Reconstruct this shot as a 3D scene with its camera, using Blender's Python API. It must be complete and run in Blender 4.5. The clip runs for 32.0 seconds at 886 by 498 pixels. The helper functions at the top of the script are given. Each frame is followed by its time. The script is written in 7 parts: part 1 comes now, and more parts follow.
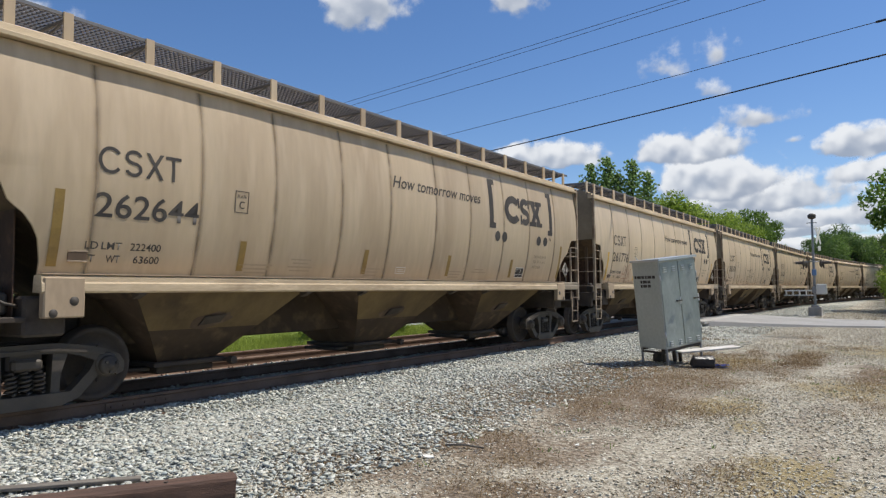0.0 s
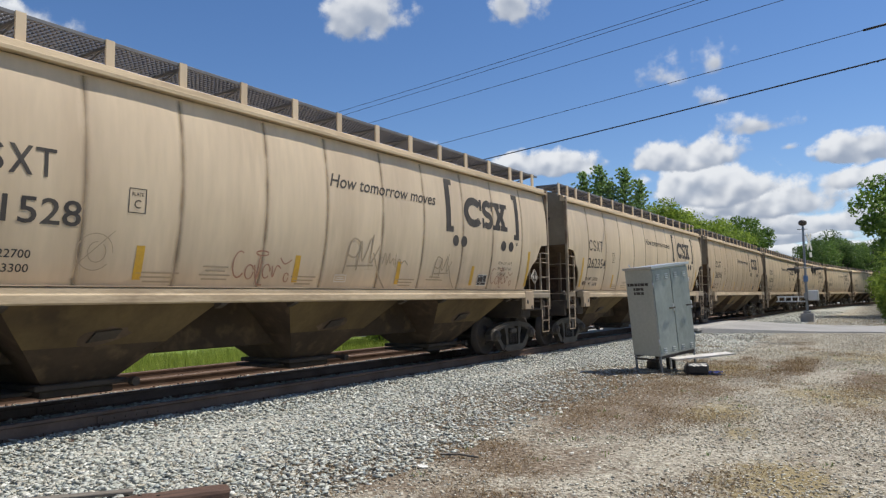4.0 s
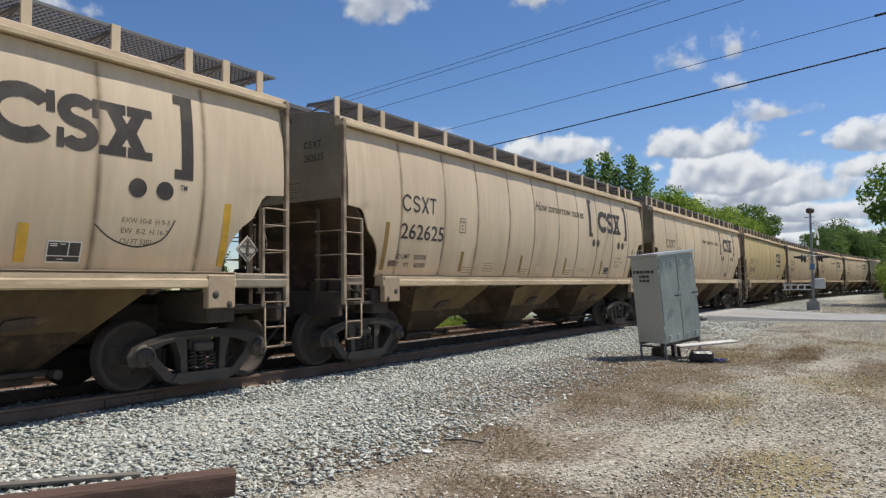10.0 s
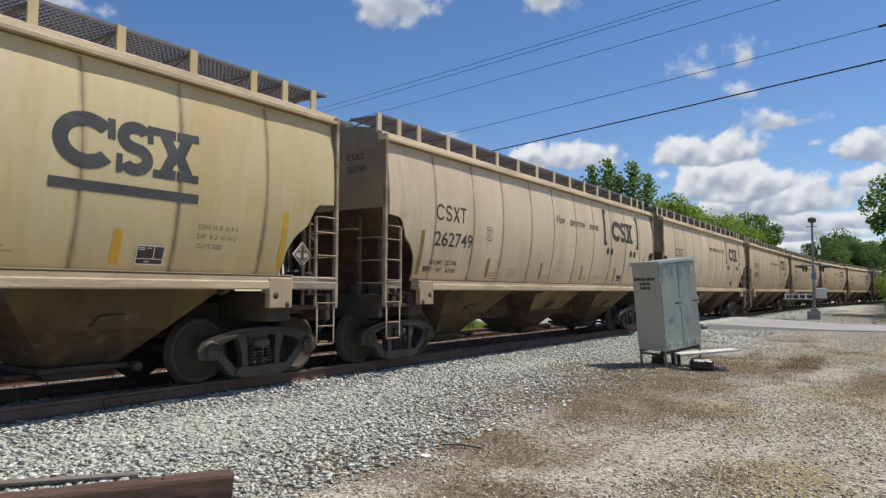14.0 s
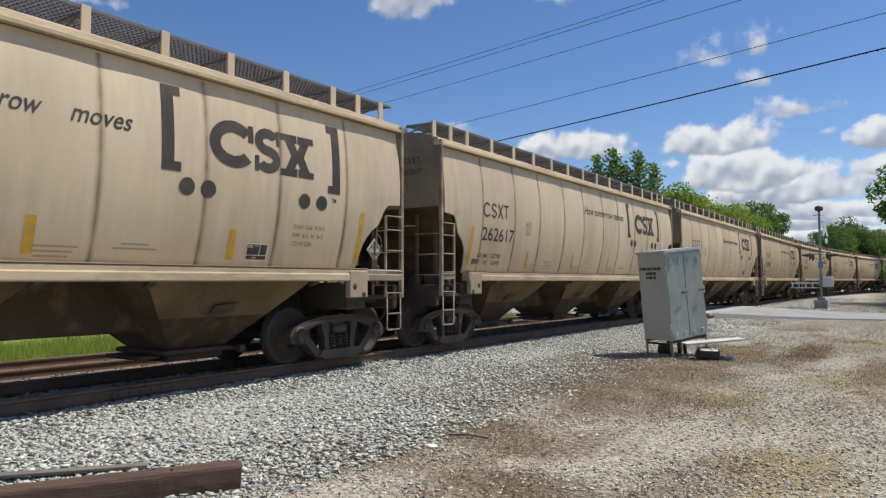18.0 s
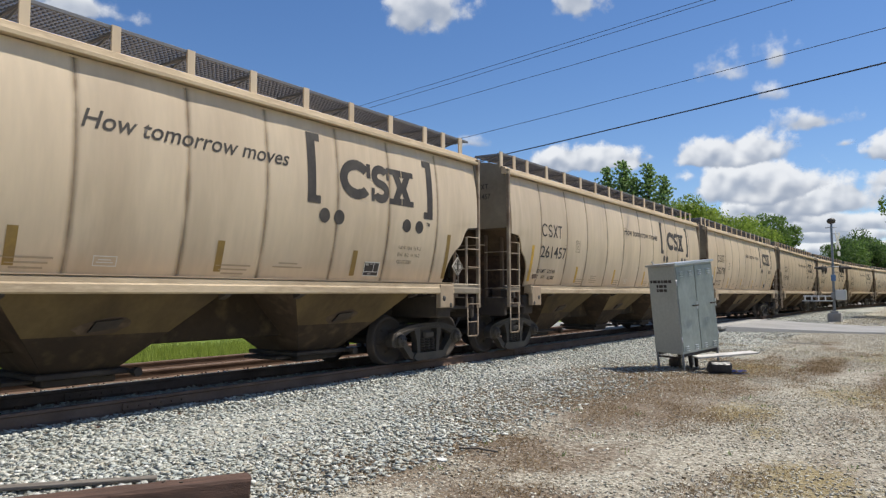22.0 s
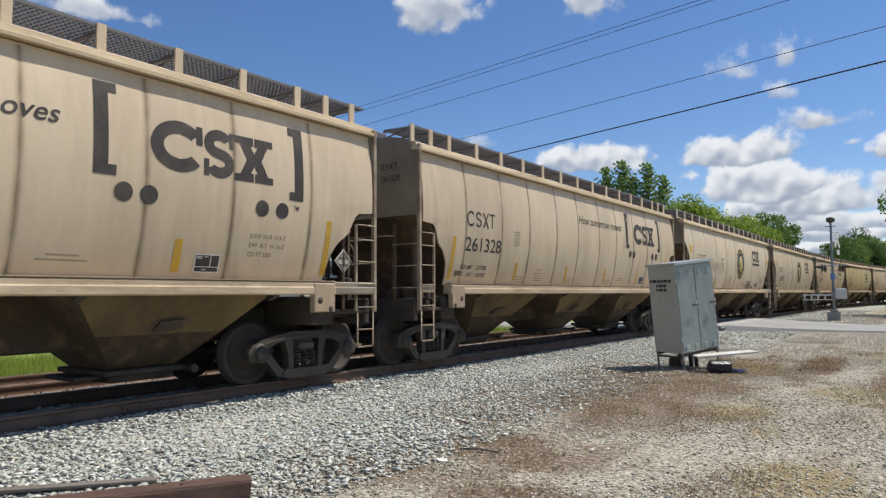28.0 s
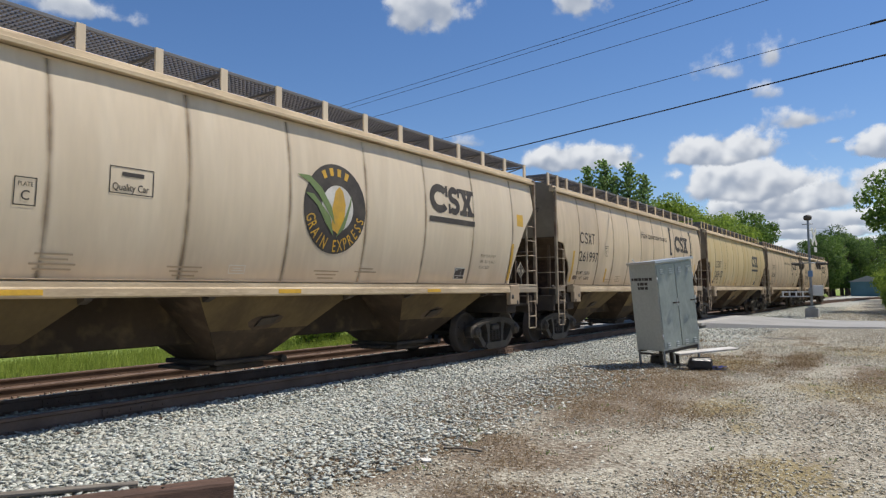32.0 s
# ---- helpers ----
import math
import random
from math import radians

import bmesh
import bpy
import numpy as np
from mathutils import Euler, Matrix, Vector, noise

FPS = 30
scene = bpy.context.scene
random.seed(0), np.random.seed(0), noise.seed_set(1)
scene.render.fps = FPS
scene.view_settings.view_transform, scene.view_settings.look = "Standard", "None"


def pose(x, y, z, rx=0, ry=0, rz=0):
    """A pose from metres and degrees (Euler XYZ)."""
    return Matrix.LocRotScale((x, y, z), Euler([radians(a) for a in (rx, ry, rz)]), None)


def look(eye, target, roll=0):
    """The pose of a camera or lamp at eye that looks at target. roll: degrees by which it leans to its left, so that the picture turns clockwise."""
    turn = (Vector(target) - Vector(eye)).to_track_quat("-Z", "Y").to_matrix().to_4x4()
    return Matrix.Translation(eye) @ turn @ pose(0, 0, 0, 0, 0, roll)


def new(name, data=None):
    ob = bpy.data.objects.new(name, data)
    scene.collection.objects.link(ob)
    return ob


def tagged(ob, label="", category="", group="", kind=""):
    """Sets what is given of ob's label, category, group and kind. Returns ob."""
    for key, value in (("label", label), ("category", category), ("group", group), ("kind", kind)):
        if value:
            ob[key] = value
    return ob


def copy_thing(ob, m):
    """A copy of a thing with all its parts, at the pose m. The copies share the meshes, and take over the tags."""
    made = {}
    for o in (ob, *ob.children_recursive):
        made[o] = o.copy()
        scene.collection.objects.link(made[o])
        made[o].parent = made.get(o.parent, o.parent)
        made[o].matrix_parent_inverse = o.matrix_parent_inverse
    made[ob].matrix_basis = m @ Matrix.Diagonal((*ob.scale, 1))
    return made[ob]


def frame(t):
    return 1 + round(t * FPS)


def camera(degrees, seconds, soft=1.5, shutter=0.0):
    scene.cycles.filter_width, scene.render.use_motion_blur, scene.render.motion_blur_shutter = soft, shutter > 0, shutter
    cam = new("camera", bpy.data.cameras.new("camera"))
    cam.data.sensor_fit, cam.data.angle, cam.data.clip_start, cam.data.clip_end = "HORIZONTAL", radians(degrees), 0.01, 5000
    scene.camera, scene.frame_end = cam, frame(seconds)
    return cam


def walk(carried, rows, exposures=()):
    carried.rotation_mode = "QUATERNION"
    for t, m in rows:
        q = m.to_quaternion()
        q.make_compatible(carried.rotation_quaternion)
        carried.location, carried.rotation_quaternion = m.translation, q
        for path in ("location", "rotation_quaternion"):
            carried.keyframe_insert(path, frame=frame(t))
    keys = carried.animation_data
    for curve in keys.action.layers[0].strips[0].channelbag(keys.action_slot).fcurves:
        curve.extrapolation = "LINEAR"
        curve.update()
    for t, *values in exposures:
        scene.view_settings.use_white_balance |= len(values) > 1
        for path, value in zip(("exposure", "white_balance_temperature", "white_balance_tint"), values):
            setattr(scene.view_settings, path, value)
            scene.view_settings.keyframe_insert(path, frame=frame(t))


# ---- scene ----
LENS = 66.0
EYE = (0.0, 0.0, 1.61)
# seconds, turn to the left from the track, tilt up, lean to the right
TURNS = [
    (0.0, 34.57, 3.56, 0.49),
    (0.5, 34.71, 3.77, 0.42),
    (1.0, 34.60, 3.89, 0.57),
    (1.5, 34.55, 3.95, 0.59),
    (2.0, 34.59, 4.09, 0.56),
    (2.5, 34.58, 4.45, 0.61),
    (3.0, 34.07, 4.26, 0.72),
    (3.5, 34.07, 4.13, 0.67),
    (4.0, 34.03, 4.30, 0.93),
    (4.5, 34.13, 4.52, 0.93),
    (6.5, 33.94, 4.04, 0.67),
    (7.0, 34.05, 3.83, 0.64),
    (7.5, 33.98, 4.01, 0.60),
    (8.0, 33.86, 3.80, 0.74),
    (8.5, 34.02, 3.57, 0.50),
    (9.0, 34.29, 3.19, 0.69),
    (9.5, 34.35, 3.37, 0.60),
    (10.0, 34.47, 3.16, 0.64),
    (10.5, 34.35, 2.99, 0.27),
    (11.0, 34.32, 3.02, 0.40),
    (11.5, 34.53, 3.03, 0.21),
    (12.0, 34.57, 3.01, 0.13),
    (12.5, 34.40, 2.91, 0.09),
    (13.0, 34.26, 3.17, 0.00),
    (13.5, 34.54, 3.46, 0.24),
    (14.0, 34.52, 3.53, -0.16),
    (14.5, 34.27, 3.43, 0.33),
    (16.5, 34.85, 2.86, 0.56),
    (17.0, 35.11, 2.88, 0.47),
    (17.5, 34.89, 2.61, 0.35),
    (18.0, 34.99, 2.76, 0.16),
    (18.5, 35.36, 2.70, 0.52),
    (19.0, 35.81, 2.87, 0.30),
    (19.5, 35.84, 2.86, -0.07),
    (20.0, 35.86, 3.23, -0.16),
    (20.5, 36.03, 3.21, -0.12),
    (21.0, 35.86, 3.57, -0.32),
    (21.5, 35.77, 3.63, -0.20),
    (22.0, 35.79, 3.82, 0.10),
    (22.5, 36.03, 3.96, 0.13),
    (23.0, 35.76, 3.95, 0.19),
    (23.5, 35.81, 3.95, -0.04),
    (24.0, 35.78, 4.15, 0.32),
    (24.5, 35.61, 4.01, 0.34),
    (25.0, 35.61, 3.98, 0.31),
    (25.5, 35.80, 4.18, 0.38),
    (27.5, 35.89, 3.92, 0.42),
    (28.0, 35.77, 3.86, 0.35),
    (28.5, 36.37, 3.76, 0.50),
    (29.0, 36.13, 3.57, 0.60),
    (29.5, 35.61, 3.30, 0.71),
    (30.0, 35.55, 3.22, 0.61),
    (30.5, 35.44, 3.39, 0.59),
    (31.0, 35.22, 3.65, 0.48),
    (31.5, 34.85, 3.78, 0.63),
    (32.0, 34.34, 3.82, 0.79),
]
cam = camera(LENS, 32.0, soft=1.3)
walk(cam, [(t, pose(*EYE, 90 + tilt, lean, turn)) for t, turn, tilt, lean in TURNS],
     [(0, 0.03), (4, -0.02), (7, 0.03), (9, -0.02), (12, -0.06), (14, -0.03), (18, -0.03), (20, 0.07), (24, 0.02), (28, 0.03), (30, 0.06), (32, -0.05)])

# ---------------------------------------------------------------- light
SUN = Vector((0.325, 0.43, 1.0)).normalized()
SUN_EL, SUN_AZ = math.asin(SUN.z), math.atan2(SUN.x, SUN.y)
world = bpy.data.worlds.new("sky")
scene.world = world
world.use_nodes = True
wn = world.node_tree
sky = wn.nodes.new("ShaderNodeTexSky")
sky.sky_type, sky.sun_disc = "NISHITA", False
sky.sun_elevation, sky.sun_rotation = SUN_EL, SUN_AZ
sky.air_density, sky.dust_density, sky.ozone_density = 1.0, 0.15, 3.0
tone = wn.nodes.new("ShaderNodeHueSaturation")
tone.inputs["Saturation"].default_value = 1.16
wn.links.new(sky.outputs[0], tone.inputs["Color"])
tint = wn.nodes.new("ShaderNodeMix")
tint.data_type, tint.blend_type = "RGBA", "MULTIPLY"
tint.inputs[0].default_value, tint.inputs[7].default_value = 1.0, (0.97, 0.96, 1.06, 1)
wn.links.new(tone.outputs[0], tint.inputs[6])
wn.links.new(tint.outputs[2], wn.nodes["Background"].inputs[0])
wn.nodes["Background"].inputs[1].default_value = 0.106
sun = new("sun", bpy.data.lights.new("sun", "SUN"))
sun.data.energy, sun.data.angle, sun.data.color = 4.9, radians(0.53), (1.0, 0.95, 0.86)
sun.matrix_world = look((0, 0, 60), Vector((0, 0, 60)) - SUN)
scene.view_settings.exposure = 0.0


# ---------------------------------------------------------------- materials
def material(name, colour, rough=0.6, metal=0.0, second=None, scale=3.0, amount=0.5, fine=60.0, bump=0.15,
             third=None, stretch=(1, 1, 1), vary=0.0, spec=0.4, fine_mix=0.25, bump_dist=0.01):
    """Paint, metal or earth with stains at a large scale, grain at a small one, and relief."""
    m = bpy.data.materials.new(name)
    m.use_nodes = True
    t = m.node_tree
    b = t.nodes["Principled BSDF"]
    b.inputs["Roughness"].default_value = rough
    b.inputs["Metallic"].default_value = metal
    b.inputs["Specular IOR Level"].default_value = spec
    co = t.nodes.new("ShaderNodeTexCoord")
    mp = t.nodes.new("ShaderNodeMapping")
    mp.inputs["Scale"].default_value = stretch
    t.links.new(co.outputs["Object"], mp.inputs[0])

    def noise_tex(s, detail=5.0):
        n = t.nodes.new("ShaderNodeTexNoise")
        n.inputs["Scale"].default_value, n.inputs["Detail"].default_value = s, detail
        t.links.new(mp.outputs[0], n.inputs["Vector"])
        return n

    def ramp(src, lo, hi):
        r = t.nodes.new("ShaderNodeMapRange")
        r.inputs["From Min"].default_value, r.inputs["From Max"].default_value = lo, hi
        t.links.new(src, r.inputs["Value"])
        return r.outputs[0]

    def mix(fac, a, c, kind="MIX"):
        x = t.nodes.new("ShaderNodeMix")
        x.data_type, x.blend_type = "RGBA", kind
        if isinstance(fac, float):
            x.inputs[0].default_value = fac
        else:
            t.links.new(fac, x.inputs[0])
        for i, v in ((6, a), (7, c)):
            if isinstance(v, tuple):
                x.inputs[i].default_value = (*v, 1)
            else:
                t.links.new(v, x.inputs[i])
        return x.outputs[2]

    big = noise_tex(scale)
    small = noise_tex(fine, 3.0)
    out = colour
    if second:
        out = mix(ramp(big.outputs[0], 0.62 - amount * 0.4, 0.72), colour, second)
    if third:
        mid = noise_tex(scale * 3.3)
        out = mix(ramp(mid.outputs[0], 0.52, 0.75), out, third)
    out = mix(fine_mix, out, mix(small.outputs[0], (0.25, 0.25, 0.25), (1.5, 1.5, 1.5)), "MULTIPLY")
    if vary:
        info = t.nodes.new("ShaderNodeObjectInfo")
        hs = t.nodes.new("ShaderNodeHueSaturation")
        t.links.new(out, hs.inputs["Color"])
        r = t.nodes.new("ShaderNodeMapRange")
        r.inputs["To Min"].default_value, r.inputs["To Max"].default_value = 1 - vary, 1 + vary
        t.links.new(info.outputs["Random"], r.inputs["Value"])
        t.links.new(r.outputs[0], hs.inputs["Value"])
        out = hs.outputs[0]
    if isinstance(out, tuple):
        b.inputs["Base Color"].default_value = (*out, 1)
    else:
        t.links.new(out, b.inputs["Base Color"])
    if bump:
        bp = t.nodes.new("ShaderNodeBump")
        bp.inputs["Strength"].default_value, bp.inputs["Distance"].default_value = bump, bump_dist
        t.links.new(small.outputs[0], bp.inputs["Height"])
        t.links.new(bp.outputs[0], b.inputs["Normal"])
    return m


TAN = (0.655, 0.515, 0.350)
M = dict(
    paint=material("tan_car_paint", TAN, 0.45, second=(0.50, 0.378, 0.25), scale=0.7, amount=0.6, third=(0.68, 0.535, 0.365), fine=9.0,
                   fine_mix=0.16, bump=0.04, stretch=(1, 1.3, 0.22), spec=0.6, vary=0.05),
    mustard=material("dusty_yellowish_car_paint", (0.59, 0.465, 0.25), 0.45, second=(0.52, 0.36, 0.15), scale=0.6, amount=0.5, third=(0.58, 0.48, 0.29), fine=9.0,
                     fine_mix=0.16, bump=0.04, stretch=(1, 1.3, 0.22), spec=0.6, vary=0.04),
    dun=material("grimy_tan_car_paint", (0.53, 0.405, 0.262), 0.48, second=(0.40, 0.29, 0.18), scale=0.6, amount=0.65, third=(0.57, 0.44, 0.295), fine=9.0, fine_mix=0.18, bump=0.04, stretch=(1, 1.3, 0.22), spec=0.6, vary=0.05),
    cream=material("cream_car_paint", (0.68, 0.555, 0.40), 0.45, second=(0.58, 0.46, 0.32), scale=0.6, amount=0.5, third=(0.71, 0.59, 0.435), fine=9.0, fine_mix=0.12, bump=0.04, stretch=(1, 1.3, 0.22), spec=0.6, vary=0.04),
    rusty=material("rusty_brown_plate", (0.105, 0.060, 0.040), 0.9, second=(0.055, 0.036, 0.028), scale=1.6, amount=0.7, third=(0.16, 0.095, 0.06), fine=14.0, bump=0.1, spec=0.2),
    stencil=material("worn_stencil_paint", (0.17, 0.14, 0.105), 0.7, second=(0.30, 0.24, 0.17), scale=6.0, amount=0.7, fine=30.0, bump=0.02),
    placard=material("pale_placard_paint", (0.48, 0.425, 0.35), 0.6, second=(0.33, 0.27, 0.20), scale=6.0, amount=0.5, fine=30.0, bump=0.02),
    rouge=material("faded_red_spray_paint", (0.33, 0.15, 0.10), 0.7, second=(0.45, 0.27, 0.19), scale=5.0, amount=0.7, fine=20.0, bump=0.02),
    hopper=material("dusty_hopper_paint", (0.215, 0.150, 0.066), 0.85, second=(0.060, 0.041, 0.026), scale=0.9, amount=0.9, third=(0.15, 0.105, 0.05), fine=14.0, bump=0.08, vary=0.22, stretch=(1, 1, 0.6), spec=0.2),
    # darker than the upper hopper: grime plus shade in the colour
    cone=material("grimy_shaded_hopper_paint", (0.095, 0.066, 0.042), 0.9, second=(0.048, 0.035, 0.026), scale=1.1, amount=0.8, third=(0.155, 0.11, 0.062), fine=14.0, bump=0.08, vary=0.2, spec=0.2),
    sill=material("dusty_sill_paint", (0.56, 0.435, 0.285), 0.75, second=(0.36, 0.265, 0.165), scale=1.6, amount=0.7, third=(0.60, 0.47, 0.31), fine=24.0, fine_mix=0.3, bump=0.06, stretch=(1, 0.5, 3.0), vary=0.06),
    # grime colour that also carries the shade of slope sheets and inner faces
    grime=material("grimy_shaded_paint", (0.135, 0.094, 0.064), 0.9, second=(0.070, 0.049, 0.035), scale=1.2, amount=0.65, third=(0.18, 0.125, 0.08), fine=12.0, bump=0.1, spec=0.2),
    # dusty end paint, darkened because the ends face away from the sun
    endgrey=material("dusty_shaded_end_paint", (0.33, 0.275, 0.20), 0.8, second=(0.19, 0.152, 0.108), scale=0.7, amount=0.6, fine=10.0, bump=0.05),
    cast=material("dusty_cast_steel", (0.062, 0.051, 0.042), 0.6, second=(0.095, 0.078, 0.060), scale=3.0, amount=0.6, fine=40.0, bump=0.2, spec=0.35),
    wheel=material("dark_wheel_steel", (0.068, 0.054, 0.044), 0.7, second=(0.085, 0.066, 0.052), scale=4.0, amount=0.5, fine=30.0, bump=0.15, spec=0.25),
    seam=material("dirty_weld_seam", (0.47, 0.355, 0.235), 0.75, second=(0.32, 0.235, 0.155), scale=1.5, amount=0.8, fine=20.0, bump=0.1, stretch=(1, 1, 0.5)),
    faded=material("faded_brown_strip", (0.30, 0.19, 0.05), 0.6, second=(0.24, 0.15, 0.05), scale=4.0, fine=30.0, bump=0.03),
    soot=material("sooty_underframe_steel", (0.062, 0.050, 0.042), 0.85, second=(0.105, 0.083, 0.063), scale=2.0, fine=20.0, bump=0.1, spec=0.2),
    oily=material("dark_oily_rail_steel", (0.19, 0.13, 0.098), 0.9, second=(0.13, 0.088, 0.066), scale=2.0, fine=30.0, bump=0.15, spec=0.1),
    steel=material("galvanised_grating", (0.16, 0.16, 0.17), 0.55, metal=0.3, fine=40.0, bump=0.1),
    rung=material("dusty_ladder_paint", (0.43, 0.345, 0.24), 0.6, second=(0.17, 0.105, 0.068), scale=3.0, amount=0.7, fine=30.0, bump=0.08),
    black=material("dark_lettering_paint", (0.062, 0.054, 0.050), 0.7, second=(0.10, 0.088, 0.075), scale=3.0, fine=20.0, bump=0.02, spec=0.2),
    blue=material("slate_blue_lettering_paint", (0.068, 0.069, 0.072), 0.7, second=(0.10, 0.10, 0.10), scale=3.0, fine=20.0, bump=0.02, spec=0.2),
    grey=material("faded_grey_stencil", (0.40, 0.31, 0.21), 0.7, fine=30.0, bump=0.02),
    stain=material("thin_brown_stain", (0.50, 0.385, 0.265), 0.7, second=(0.57, 0.45, 0.315), scale=4.0, fine=20.0, bump=0.02),
    yellow=material("yellow_reflective_strip", (0.66, 0.38, 0.04), 0.45, second=(0.50, 0.30, 0.06), scale=4.0, fine=30.0, bump=0.03),
    white=material("white_stencil_paint", (0.70, 0.68, 0.62), 0.6, fine=30.0, bump=0.02),
    green=material("leaf_green_paint", (0.17, 0.23, 0.085), 0.6, fine=20.0, bump=0.02),
    rail=material("rusty_rail_steel", (0.175, 0.112, 0.080), 0.7, second=(0.125, 0.077, 0.055), scale=2.0, fine=30.0, bump=0.15, metal=0.15),
    railtop=material("worn_rail_head", (0.16, 0.13, 0.11), 0.55, metal=0.5, fine=30.0, bump=0.05),
    tie=material("creosoted_tie_wood", (0.085, 0.050, 0.036), 0.85, second=(0.15, 0.085, 0.06), scale=2.0, amount=0.5, fine=26.0, bump=0.5, stretch=(1, 9, 9), fine_mix=0.5),
    plank=material("weathered_grey_plank", (0.21, 0.185, 0.155), 0.9, second=(0.13, 0.112, 0.092), scale=2.0, fine=24.0, bump=0.4, stretch=(1, 9, 9), fine_mix=0.45),
    box=material("light_grey_cabinet_paint", (0.48, 0.495, 0.45), 0.5, second=(0.42, 0.435, 0.39), scale=1.2, amount=0.4, fine=20.0, bump=0.02, metal=0.1),
    boxdoor=material("weathered_greenish_door_paint", (0.34, 0.375, 0.335), 0.55, second=(0.27, 0.30, 0.265), scale=1.6, amount=0.6, third=(0.40, 0.43, 0.39), fine=18.0, bump=0.03, metal=0.1, stretch=(1, 1, 0.5)),
    boxtrim=material("brushed_aluminium", (0.55, 0.56, 0.57), 0.4, metal=0.6, fine=40.0, bump=0.04),
    slab=material("pale_board", (0.66, 0.63, 0.58), 0.7, second=(0.5, 0.46, 0.4), scale=3.0, fine=20.0, bump=0.1),
    plastic=material("black_plastic_bag", (0.03, 0.03, 0.035), 0.35, fine=12.0, bump=0.5, bump_dist=0.03),
    bluecloth=material("blue_tarp", (0.05, 0.07, 0.30), 0.5, fine=12.0, bump=0.4),
    asphalt=material("grey_worn_asphalt", (0.33, 0.32, 0.30), 0.9, second=(0.26, 0.25, 0.235), scale=0.5, amount=0.5, fine=45.0, bump=0.3, fine_mix=0.4),
    concrete=material("pale_concrete", (0.42, 0.40, 0.37), 0.9, second=(0.3, 0.28, 0.25), scale=1.5, fine=30.0, bump=0.2),
    mast=material("galvanised_mast", (0.27, 0.28, 0.29), 0.5, metal=0.4, fine=30.0, bump=0.05),
    wire=material("black_cable", (0.025, 0.025, 0.03), 0.6, fine=10.0, bump=0.0),
    bark=material("tree_bark", (0.10, 0.075, 0.055), 0.9, second=(0.06, 0.045, 0.035), scale=2.0, fine=14.0, bump=0.6, stretch=(4, 4, 1)),
    stone=None,
)


def leaf_material(name, a, b):
    m = bpy.data.materials.new(name)
    m.use_nodes = True
    t = m.node_tree
    p = t.nodes["Principled BSDF"]
    p.inputs["Roughness"].default_value = 0.6
    p.inputs["Specular IOR Level"].default_value = 0.25
    g = t.nodes.new("ShaderNodeNewGeometry")
    r = t.nodes.new("ShaderNodeValToRGB")
    r.color_ramp.elements[0].color, r.color_ramp.elements[1].color = (*a, 1), (*b, 1)
    t.links.new(g.outputs["Random Per Island"], r.inputs[0])
    t.links.new(r.outputs[0], p.inputs["Base Color"])
    tr = t.nodes.new("ShaderNodeBsdfTranslucent")
    t.links.new(r.outputs[0], tr.inputs[0])
    mx = t.nodes.new("ShaderNodeMixShader")
    mx.inputs[0].default_value = 0.5
    t.links.new(p.outputs[0], mx.inputs[1])
    t.links.new(tr.outputs[0], mx.inputs[2])
    t.links.new(mx.outputs[0], t.nodes["Material Output"].inputs[0])
    return m


def stone_material(name, stops, rough=0.85):
    m = bpy.data.materials.new(name)
    m.use_nodes = True
    t = m.node_tree
    p = t.nodes["Principled BSDF"]
    p.inputs["Roughness"].default_value = rough
    p.inputs["Specular IOR Level"].default_value = 0.2
    g = t.nodes.new("ShaderNodeNewGeometry")
    r = t.nodes.new("ShaderNodeValToRGB")
    el = r.color_ramp.elements
    while len(el) < len(stops):
        el.new(0.5)
    for i, c in enumerate(stops):
        el[i].position, el[i].color = i / (len(stops) - 1), (*c, 1)
    t.links.new(g.outputs["Random Per Island"], r.inputs[0])
    n = t.nodes.new("ShaderNodeTexNoise")
    n.inputs["Scale"].default_value = 45.0
    co = t.nodes.new("ShaderNodeTexCoord")
    t.links.new(co.outputs["Object"], n.inputs["Vector"])
    x = t.nodes.new("ShaderNodeMix")
    x.data_type, x.blend_type = "RGBA", "MULTIPLY"
    x.inputs[0].default_value = 0.5
    t.links.new(r.outputs[0], x.inputs[6])
    s = t.nodes.new("ShaderNodeMapRange")
    s.inputs["To Min"].default_value, s.inputs["To Max"].default_value = 0.65, 1.35
    t.links.new(n.outputs[0], s.inputs["Value"])
    t.links.new(s.outputs[0], x.inputs[7])
    t.links.new(x.outputs[2], p.inputs["Base Color"])
    return m


